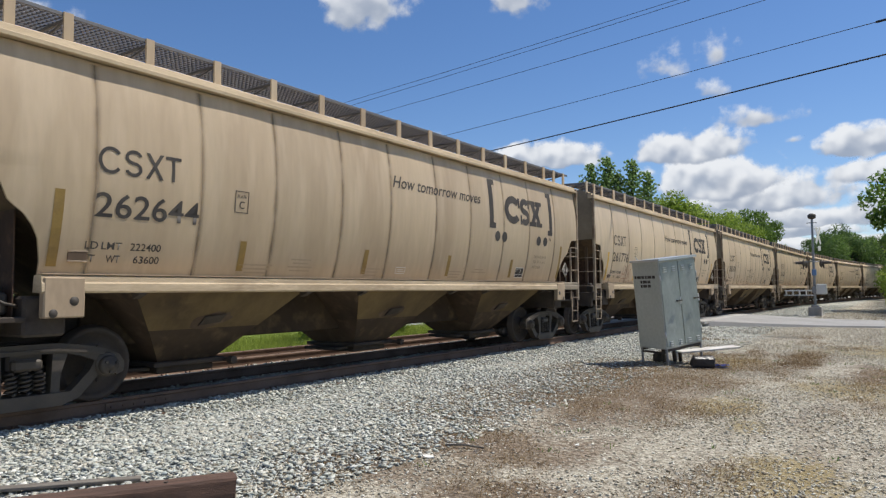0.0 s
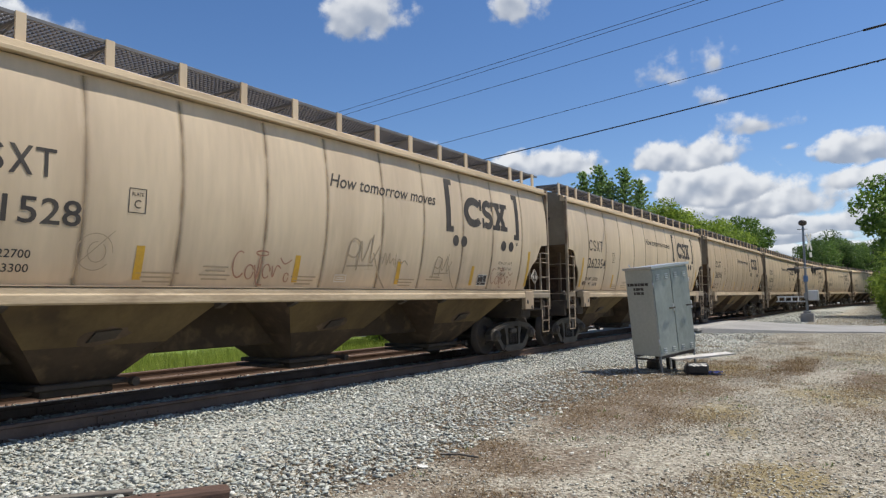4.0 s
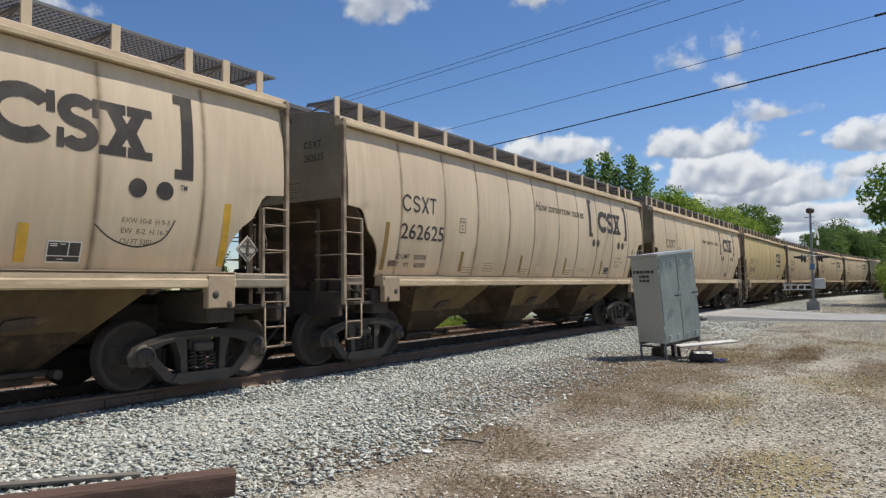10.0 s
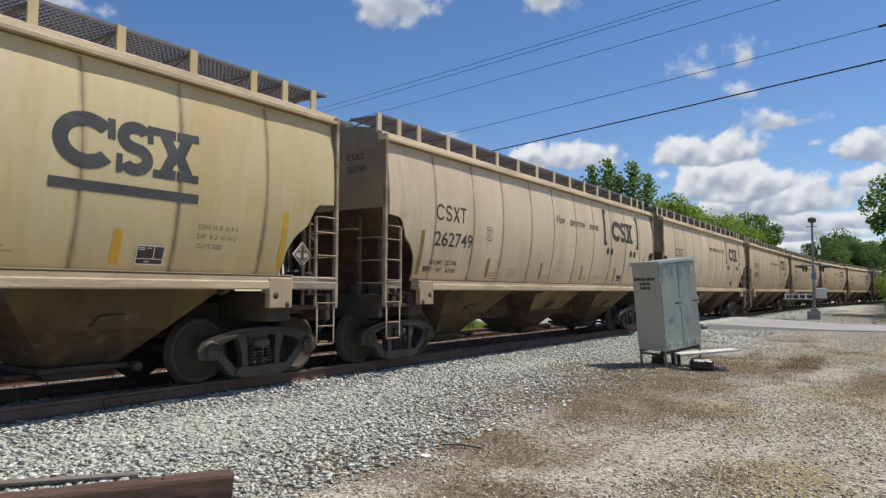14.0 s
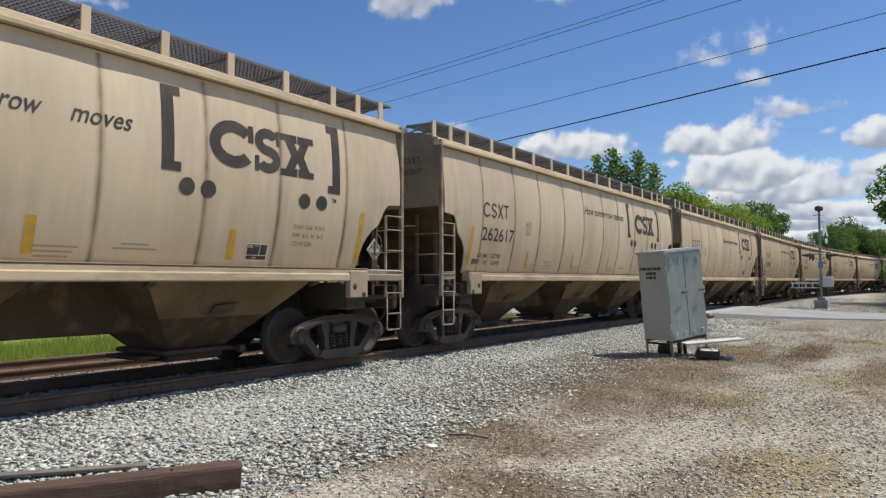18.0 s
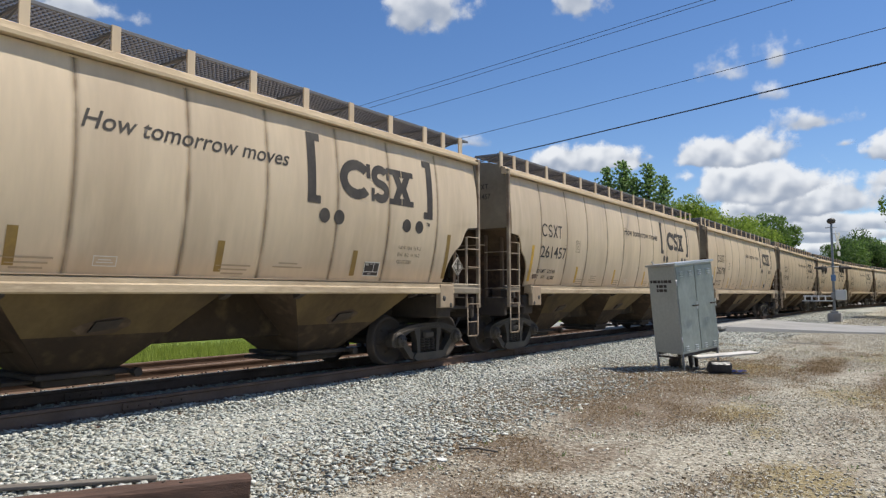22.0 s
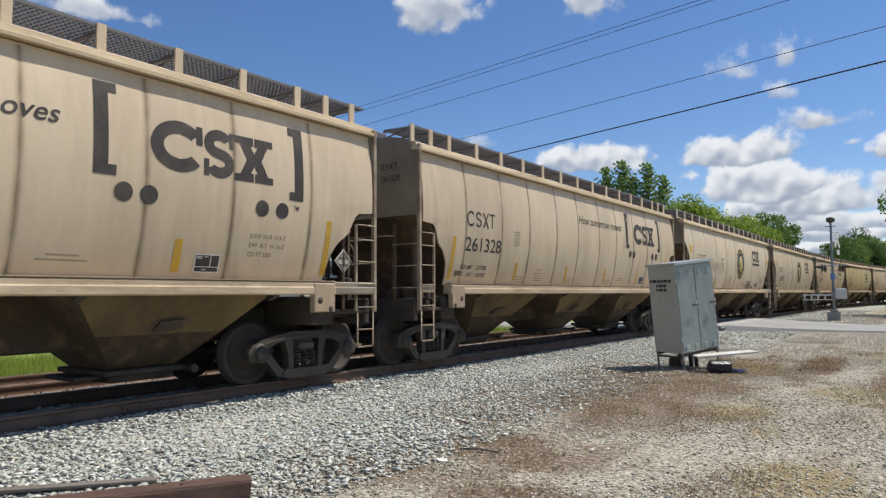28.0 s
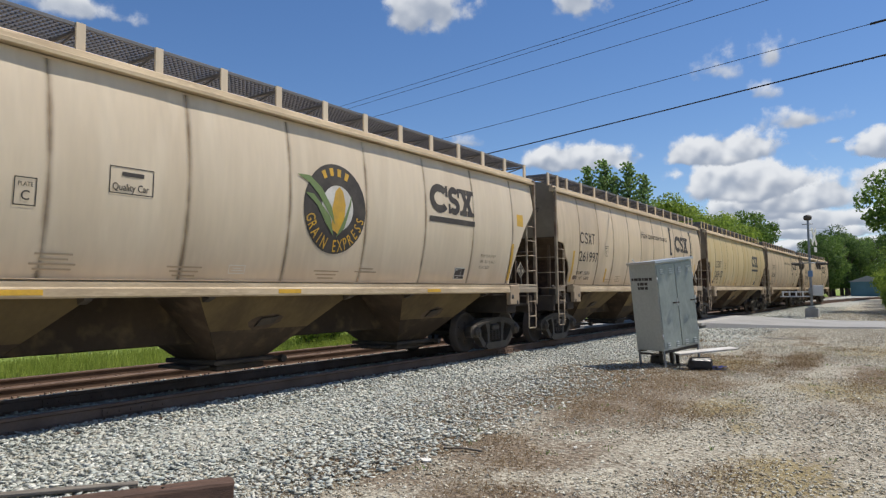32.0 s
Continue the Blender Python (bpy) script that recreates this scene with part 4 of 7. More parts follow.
        v = [(face(z) + o, c + y, z) for o in (0.006, 0.045) for y, z in ((-0.20, 0.87), (0.12, 0.91), (0.16, 1.02), (-0.16, 0.99))]
        g.add(v, [(4, 5, 6, 7), (0, 1, 5, 4), (1, 2, 6, 5), (2, 3, 7, 6), (3, 0, 4, 7)])
        part("vibrator_pad", g, M["soot"], hop, "dark bracket on the hopper side")
    for k in (0, 1):
        c0, c1 = SIZES[n]["hoppers"][k:k + 2]
        a, b = c0 + SIZES[n]["half"], c1 - SIZES[n]["half"]
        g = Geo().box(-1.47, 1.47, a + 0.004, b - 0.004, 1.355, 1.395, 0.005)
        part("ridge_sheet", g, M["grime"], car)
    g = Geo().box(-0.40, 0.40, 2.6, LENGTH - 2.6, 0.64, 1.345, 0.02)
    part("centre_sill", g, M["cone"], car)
    # brake wheel and cylinder
    g = Geo()
    yb = LENGTH - 0.52
    g.tube([(0.75 + 0.25 * math.cos(a), yb, 2.0 + 0.25 * math.sin(a)) for a in np.linspace(0, 2 * math.pi, 21)], 0.016, 6)
    for k in range(5):
        a = k * 2 * math.pi / 5
        g.tube([(0.75, yb, 2.0), (0.75 + 0.25 * math.cos(a), yb, 2.0 + 0.25 * math.sin(a))], 0.011, 5)
    g.lathe([(yb - 0.03, 0.045), (yb + 0.05, 0.045)], 10, "y", (0.75, 0, 2.0))
    part("brake_wheel", g, M["cast"], car)
    g = Geo()
    g.lathe([(0.75, 0.10), (0.76, 0.13), (1.02, 0.13), (1.05, 0.08), (1.10, 0.03)], 14, "y", (0.75, 0, 1.30))
    g.box(0.95, 1.25, 0.85, 1.15, 1.10, 1.45, 0.03)
    g.tube([(0.75, 1.05, 1.35), (1.0, 1.2, 1.5), (1.2, 1.1, 1.35), (1.3, 0.9, 1.15)], 0.018, 6)
    g.tube([(0.5, 0.8, 1.2), (1.35, 0.8, 1.22)], 0.02, 6)
    part("brake_cylinder", g, M["grime"], car)
    for x, y, z, w in ((1.28, 0.92, 1.34, 0.10), (1.30, 1.16, 1.30, 0.08), (1.12, 1.30, 1.22, 0.12)):
        g = Geo().box(x - w, x + w, y - w * 0.8, y + w * 0.8, z - w, z + w, 0.03)
        g.lathe([(z + w - 0.01, w * 0.6), (z + w + 0.06, w * 0.6), (z + w + 0.08, w * 0.3)], 10, "z", (x, y, 0))
        g.tube([(x, y, z), (x + 0.05, y + 0.16, z - 0.08), (x + 0.02, y + 0.34, z - 0.12)], 0.018, 6)
        part("brake_valve", g, M["cast"], car)
    g = Geo().box(0.45, 1.02, LENGTH - 0.72, LENGTH - 0.56, 1.10, 1.62, 0.03)
    g.box(0.62, 0.88, LENGTH - 0.70, LENGTH - 0.54, 1.66, 2.30, 0.03)
    g.tube([(0.75, LENGTH - 0.6, 1.7), (0.75, LENGTH - 0.6, 1.1)], 0.02, 6)
    part("brake_housing", g, M["soot"], car)
    for yy in (0.98, LENGTH - 0.98):
        for sx in (1, -1):
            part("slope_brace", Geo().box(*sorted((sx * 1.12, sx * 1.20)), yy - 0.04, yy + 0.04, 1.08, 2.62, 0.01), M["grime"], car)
    # yellow reflective strips, small stencils
    for k, y in enumerate(SIZES[n]["strips"]):
        w, z0, z1 = 0.055, 1.62, 2.46 if k in (0, 5) else 2.03
        rows = [[(side_x(z) + 0.012, y - w, z), (side_x(z) + 0.012, y + w, z)] for z in np.linspace(z0, z1, 5)]
        part("reflective_strip", Geo().grid(rows), M["yellow"], car, "yellow reflective strip")
    g = Geo()
    for y, z, w, lines in ((4.55, 1.70, 0.30, 3), (5.40, 1.80, 0.25, 4), (7.05, 1.70, 0.26, 3), (9.65, 1.70, 0.28, 3), (10.6, 1.76, 0.28, 2)):
        for k in range(lines):
            zz = z - k * 0.055
            ww = w * (1 - 0.18 * ((k * 7 + lines) % 3))
            g.add([(side_x(zz) + 0.012, y - ww, zz), (side_x(zz) + 0.012, y + ww, zz), (side_x(zz + 0.02) + 0.012, y + ww, zz + 0.022), (side_x(zz + 0.02) + 0.012, y - ww, zz + 0.022)], [(0, 1, 2, 3)])
    tagged(part("faded_stencil", g, M["grey"], car), kind="stuff")
    p0 = SIZES[n]["panel"] - 12.18
    g = Geo()
    g.add([(side_x(1.62) + 0.012, 12.18, 1.62), (side_x(1.62) + 0.012, 12.56, 1.62), (side_x(1.85) + 0.012, 12.56, 1.86), (side_x(1.85) + 0.012, 12.18, 1.86)], [(0, 1, 2, 3)])
    g.v = [(x, y + p0, z) for x, y, z in g.v]
    pl = part("data_panel", g, M["black"], car, "black data panel with white bars")
    g = Geo()
    for y0, y1, z0, z1 in ((12.18, 12.56, 1.62, 1.635), (12.18, 12.56, 1.845, 1.86), (12.18, 12.195, 1.635, 1.845), (12.545, 12.56, 1.635, 1.845), (12.41, 12.422, 1.70, 1.845), (12.195, 12.545, 1.69, 1.70), (12.21, 12.29, 1.80, 1.81), (12.21, 12.29, 1.82, 1.83), (12.32, 12.38, 1.82, 1.83), (12.30, 12.37, 1.655, 1.665)):
        g.add([(side_x(z0) + 0.016, y0, z0), (side_x(z0) + 0.016, y1, z0), (side_x(z1) + 0.016, y1, z1), (side_x(z1) + 0.016, y0, z1)], [(0, 1, 2, 3)])
    g.v = [(x, y + p0, z) for x, y, z in g.v]
    part("data_bar", g, M["white"], pl)
    g = Geo()
    for y0, y1, z0, z1 in ((7.74, 8.02, 1.64, 1.65), (7.74, 8.02, 1.75, 1.76), (7.74, 7.75, 1.65, 1.75), (8.01, 8.02, 1.65, 1.75), (7.78, 7.98, 1.68, 1.69), (7.80, 7.95, 1.71, 1.72)):
        g.add([(side_x(z0) + 0.012, y0, z0), (side_x(z0) + 0.012, y1, z0), (side_x(z1) + 0.012, y1, z1), (side_x(z1) + 0.012, y0, z1)], [(0, 1, 2, 3)])
    tagged(part("label_box", g, M["white"], car, "small white stencilled label"), kind="stuff")
    x = side_x(1.74)
    card = part("card_holder", Geo().box(x + 0.006, x + 0.02, 1.90, 2.12, 1.68, 1.80, 0.004), M["grime"], car, "dark card holder")
    part("holder_lip", Geo().box(x + 0.02, x + 0.026, 1.89, 2.13, 1.675, 1.692, 0.002).box(x + 0.02, x + 0.026, 1.89, 2.13, 1.79, 1.805, 0.002), M["rung"], card)
    add_truck(car, SIZES[n]["truck"])
    add_truck(car, LENGTH - SIZES[n]["truck"])
    return car


def wrap(pts):
    """Flat decal points (along the car, height) laid on the curved side."""
    return [(side_x(z) + panel_off(y) + 0.004, y, z) for y, z in pts]


def cut_at(p, h, above):
    """The part of a polygon of (y, z) above or below the height h."""
    out = []
    for (a, b), (c, d) in zip(p, p[1:] + p[:1]):
        ia, ic = (b >= h, d >= h) if above else (b <= h, d <= h)
        if ia:
            out.append((a, b))
        if ia != ic:
            k = (h - b) / (d - b)
            out.append((a + (c - a) * k, h))
    return out


def bands(p, step=0.14):
    lo, hi = min(z for _, z in p), max(z for _, z in p)
    n = max(1, math.ceil((hi - lo) / step))
    out = []
    for i in range(n):
        q = cut_at(cut_at(list(p), lo + (hi - lo) * i / n, True), lo + (hi - lo) * (i + 1) / n, False) if n > 1 else list(p)
        if len(q) > 2:
            out.append(q)
    return out


def decal(polys, mat, parent, name="lettering", lift=0.0):
    g = Geo()
    for i, p in enumerate(polys):
        up = lift + (0.0008 * i if name == "crossed_mark" else 0.0)
        for q in bands(p):
            for r in bands([(z, y) for y, z in q], 0.20):
                v = [(x + up, y, z) for x, y, z in wrap([(y, z) for z, y in r])]
                g.add(v, [tuple(range(len(v)))])
    return part(name, g, mat, parent)


def strip(path, w):
    """Quads along a path of (y, z)."""
    out = []
    for (a, b), (c, d) in zip(path, path[1:]):
        n = math.hypot(c - a, d - b) or 1
        ox, oz = -(d - b) / n * w / 2, (c - a) / n * w / 2
        out.append([(a - ox, b - oz), (c - ox, d - oz), (c + ox, d + oz), (a + ox, b + oz)])
    return out


def arc(cy, cz, ry, rz, t0, t1, w, n=14):
    out = []
    for i in range(n):
        a, b = [radians(t0 + (t1 - t0) * k / n) for k in (i, i + 1)]
        q = []
        for t, k in ((a, 1.0), (b, 1.0)):
            q.append((cy + ry * math.cos(t), cz + rz * math.sin(t)))
        for t in (b, a):
            q.append((cy + (ry - w) * math.cos(t), cz + (rz - w) * math.sin(t)))
        out.append(q)
    return out


def disc(cy, cz, r, n=20):
    return [[(cy + r * math.cos(2 * math.pi * k / n), cz + r * math.sin(2 * math.pi * k / n)) for k in range(n)]]


def rect(y0, y1, z0, z1):
    return [[(y0, z0), (y1, z0), (y1, z1), (y0, z1)]]


def frame_lines(y0, y1, z0, z1, w):
    return rect(y0, y1, z0, z0 + w) + rect(y0, y1, z1 - w, z1) + rect(y0, y0 + w, z0 + w, z1 - w) + rect(y1 - w, y1, z0 + w, z1 - w)


def text_meshes(all_words):
    """Flat meshes of the words, all made at one go."""
    obs = []
    for w in all_words:
        cu = bpy.data.curves.new("text", "FONT")
        cu.body, cu.size, cu.resolution_u, cu.offset = w, 1.0, 3, 0.008
        obs.append((w, new("text", cu)))
    deps = bpy.context.evaluated_depsgraph_get()
    made = {w: bpy.data.meshes.new_from_object(o.evaluated_get(deps)) for w, o in obs}
    for _, o in obs:
        bpy.data.objects.remove(o)
    return made


def writing(words, y, z, height, width, mat, car, name="writing", slant=0.0):
    """Words on the car's side, from y on, capitals of the given height, squeezed to the given width."""
    me = WORDS[words].copy()
    n = len(me.vertices)
    co = np.empty(n * 3)
    me.vertices.foreach_get("co", co)
    co = co.reshape(-1, 3)
    cap = 0.69
    w = co[:, 0].max() - co[:, 0].min()
    yy = y + (co[:, 0] - co[:, 0].min()) * (width / w) + co[:, 1] * (height / cap) * slant
    zz = z + co[:, 1] * (height / cap)
    xx = np.array([side_x(z) + panel_off(y) for y, z in zip(yy, zz)]) + 0.004
    me.vertices.foreach_set("co", np.column_stack([xx, yy, zz]).ravel())
    me.materials.clear()
    me.materials.append(mat)
    ob = new(name, me)
    ob.parent = car
    return ob


def ring_letter(w, cy, cz, r, deg, height, wide, mat, car):
    """One letter standing on a ring with its head to the middle."""
    me = WORDS[w].copy()
    co = np.empty(len(me.vertices) * 3)
    me.vertices.foreach_get("co", co)
    co = co.reshape(-1, 3)
    k = height / 0.69
    a = radians(deg)
    lx, lz = (co[:, 0] - (co[:, 0].max() + co[:, 0].min()) / 2) * k * 0.62, co[:, 1] * k
    rad = r + height * 0.5 - lz
    yy = cy + (math.cos(a) * rad - math.sin(a) * lx) * wide
    zz = cz + math.sin(a) * rad + math.cos(a) * lx
    xx = np.array([side_x(z) + panel_off(y) for y, z in zip(yy, zz)]) + 0.010
    me.vertices.foreach_set("co", np.column_stack([xx, yy, zz]).ravel())
    me.materials.clear()
    me.materials.append(mat)
    ob = new("emblem_letter", me)
    ob.parent = car
    return ob


def crossings(polys, z):
    """The stretches of a level line that lie inside any of the polygons."""
    got = []
    for p in polys:
        xs = sorted(a + (c - a) * (z - b) / (d - b) for (a, b), (c, d) in zip(p, p[1:] + p[:1]) if (b <= z) != (d <= z))
        got += list(zip(xs[::2], xs[1::2]))
    out = []
    for a, b in sorted(got):
        if out and a <= out[-1][1] + 0.001:
            out[-1][1] = max(out[-1][1], b)
        else:
            out.append([a, b])
    return out


def shape(polys, mat, car, name, cut=(), step=0.011):
    """One flat painted shape, the union of its polygons less the cuts, laid on the curved side in level strips."""
    lo, hi = min(z for p in polys for _, z in p), max(z for p in polys for _, z in p)
    n = max(2, round((hi - lo) / step))
    out = []
    for i in range(n):
        z0, z1 = lo + (hi - lo) * i / n, lo + (hi - lo) * (i + 1) / n
        zm = (z0 + z1) / 2
        spans, gone = crossings(polys, zm), crossings(cut, zm)
        for a, b in gone:
            spans = [q for c, d in spans for q in ([c, min(d, a)], [max(c, b), d]) if q[1] - q[0] > 0.002]
        for a, b in spans:
            m = max(1, math.ceil((b - a) / 0.2))
            for k in range(m):
                out.append([(a + (b - a) * k / m, z0), (a + (b - a) * (k + 1) / m, z0), (a + (b - a) * (k + 1) / m, z1), (a + (b - a) * k / m, z1)])
    # neighbouring strips share their corners, so that the shape is one sheet
    level = {}
    for q in out:
        for y, z in q:
            level.setdefault(round(z, 4), set()).add(round(y, 4))
    index, faces = {}, []
    for q in out:
        a, b, lo_z, hi_z = round(q[0][0], 4), round(q[1][0], 4), round(q[0][1], 4), round(q[2][1], 4)
        edge = [(y, lo_z) for y in sorted(level[lo_z]) if a <= y <= b] + [(y, hi_z) for y in sorted(level[hi_z], reverse=True) if a <= y <= b]
        faces.append(tuple(index.setdefault(p, len(index)) for p in edge))
    return part(name, Geo().add(wrap(list(index)), faces), mat, car)


def block_mark(y, z, w, h, k, mat, car):
    """The railway's mark as plain shapes: an open ring, two offset bars, a bow tie, and for the long form a capped post."""
    if k == 3:
        t = h * 0.27
        shape([q for q in arc(y + w * 0.205, z + h / 2, w * 0.205, h * 0.52, 40, 320, t, 40)] + rect(y + w * 0.335, y + w * 0.385, z + h * 0.60, z + h * 0.99), mat, car, "ring_mark")
        c, r, e = y + w * 0.522, w * 0.125, h * 0.235
        polys = arc(c, z + h * 0.705, r, h * 0.315, 30, 270, e, 22) + arc(c, z + h * 0.295, r, h * 0.315, -150, 90, e, 22)
        shape(polys + rect(c + r * 0.68, c + r * 1.0, z + h * 0.64, z + h) + rect(c - r * 1.02, c - r * 0.70, z, z + h * 0.36), mat, car, "double_bend_mark")
        c, a, e = y + w * 0.825, w * 0.088, w * 0.066
        polys = [[(c - a - e, z), (c - a + e, z), (c + a + e, z + h), (c + a - e, z + h)], [(c + a - e, z), (c + a + e, z), (c - a + e, z + h), (c - a - e, z + h)]]
        polys += rect(c - w * 0.175, c + w * 0.175, z, z + h * 0.16) + rect(c - w * 0.175, c + w * 0.175, z + h * 0.84, z + h)
        polys += rect(c - w * 0.05, c + w * 0.05, z, z + h * 0.3) + rect(c - w * 0.05, c + w * 0.05, z + h * 0.7, z + h)
        cut = []
        for d, z0 in ((1, z), (-1, z + h)):
            cut += rect(c - w * 0.006, c + w * 0.006, *sorted((z0, z0 + d * h * 0.22))) + [[(c - w * 0.032, z0 + d * h * 0.20), (c + w * 0.032, z0 + d * h * 0.20), (c, z0 + d * h * 0.36)]]
        shape(polys, mat, car, "crossed_mark", cut)
        return
    u, t = w / 4.1, h * 0.13
    decal(arc(y + u * 0.54, z + h / 2, u * 0.56, h * 0.51, 38, 322, t, 22), mat, car, "ring_mark")
    c = y + u * 1.62
    decal(arc(c, z + h * 0.725, u * 0.42, h * 0.285, 15, 270, t, 14) + arc(c, z + h * 0.275, u * 0.42, h * 0.34 - h * 0.055, -165, 90, t, 14), mat, car, "double_bend_mark")
    c, a, e = y + u * 2.68, u * 0.36, t * 0.62
    decal([[(c - a - e, z), (c - a + e, z), (c + a + e, z + h), (c + a - e, z + h)], [(c + a - e, z), (c + a + e, z), (c - a + e, z + h), (c - a - e, z + h)]], mat, car, "crossed_mark")
    c = y + u * 3.66
    decal(rect(c - u * 0.42, c + u * 0.42, z + h - t, z + h) + rect(c - t / 2, c + t / 2, z, z + h - t), mat, car, "post_mark")


def end_number(car, number, ink):
    """Small number and mark on the flat end sheet."""
    me = WORDS[number].copy()
    co = np.empty(len(me.vertices) * 3)
    me.vertices.foreach_get("co", co)
    co = co.reshape(-1, 3)
    w = co[:, 0].max() - co[:, 0].min()
    me.vertices.foreach_set("co", np.column_stack([0.60 + (co[:, 0] - co[:, 0].min()) * 0.46 / w, np.full(len(co), 0.655), 3.47 + co[:, 1] * 0.12 / 0.69]).ravel())
    me.materials.clear()
    me.materials.append(ink)
    ob = new("end_number", me)
    ob.parent = car
    g = Geo()
    polys = arc(0.52, 3.76, 0.065, 0.075, 40, 320, 0.028, 8) + arc(0.66, 3.80, 0.05, 0.045, 15, 270, 0.024, 5) + arc(0.66, 3.725, 0.05, 0.045, -165, 90, 0.024, 5)
    polys += strip([(0.76, 3.69), (0.86, 3.83)], 0.025) + strip([(0.76, 3.83), (0.86, 3.69)], 0.025) + rect(0.90, 1.02, 3.81, 3.835) + rect(0.947, 0.973, 3.69, 3.81)
    polys = [[(0.60 + (x - 0.455) * 0.72, 3.70 + (z - 3.69) * 0.8) for x, z in p] for p in polys]
    for k in range(6):
        wide = 0.46 - 0.09 * ((k * 5) % 3)
        polys += rect(0.05, 0.05 + wide, 3.12 - k * 0.05, 3.128 - k * 0.05)
    for p in polys:
        g.add([(x, 0.655, z) for x, z in p], [tuple(range(len(p)))])
    tagged(part("end_mark", g, ink, car), kind="stuff")


# number, kind of lettering, what is sprayed on it
CARS = [("262644", "A", ""), ("261776", "A", "small"), ("262678", "A", "big"), ("261528", "A", "many"), ("262354", "A", ""), ("262103", "A", "small"),
        ("262265", "A", "low"), ("261517", "A", "tag"), ("262625", "A", ""), ("262912", "A", ""), ("265410", "B", ""), ("262749", "A", ""),
        ("261497", "A", ""), ("263097", "A", ""), ("262617", "A", ""), ("261402", "A", ""), ("262824", "A", ""), ("261457", "A", ""),
        ("262738", "A", ""), ("261920", "A", ""), ("261320", "A", ""), ("261328", "A", ""), ("265194", "C", "word"), ("265073", "C", ""),
        ("261997", "A", ""), ("265107", "B", ""), ("261805", "A", ""), ("262188", "A", "")]
FIXED = (*"GRAINEXPS", "WARNING", "EXW 10-8  H 9-3", "EW  8-2  H 16-2", "CU FT 5201", "TM", "LD", "LMT", "222700", "LT", "WT", "63300", "PLATE", "C", "How tomorrow moves", "How", "tomorrow", "moves", "Quality Car")
# load limit and light weight, where they differ
WEIGHTS = {"262644": ("222400", "63600"), "261776": ("222400", "63600"), "265410": ("223900", "62100"), "263097": ("222400", "63600"), "261402": ("223000", "63000"), "265194": ("222400", "63600")}
LABEL = dict(A="tan covered hopper car with dark bracketed lettering on the rails", B="dusty yellowish tan covered hopper car with underlined lettering on the rails",
             C="cream covered hopper car with round grain emblem on the rails")


def smooth_path(p, n=4):
    """A rounded line through the points."""
    q = [p[0]] + list(p) + [p[-1]]
    out = []
    for i in range(1, len(q) - 2):
        for k in range(n):
            t = k / n
            out.append(tuple(0.5 * (2 * q[i][j] + (q[i + 1][j] - q[i - 1][j]) * t + (2 * q[i - 1][j] - 5 * q[i][j] + 4 * q[i + 1][j] - q[i + 2][j]) * t * t
                                    + (3 * q[i][j] - q[i - 1][j] - 3 * q[i + 1][j] + q[i + 2][j]) * t ** 3) for j in (0, 1)))
    return out + [p[-1]]


def ring(y, z, a, b, t0=20, t1=360):
    return [(y + a * math.cos(radians(t)), z + b * math.sin(radians(t))) for t in range(t0, t1 + 1, 20)]


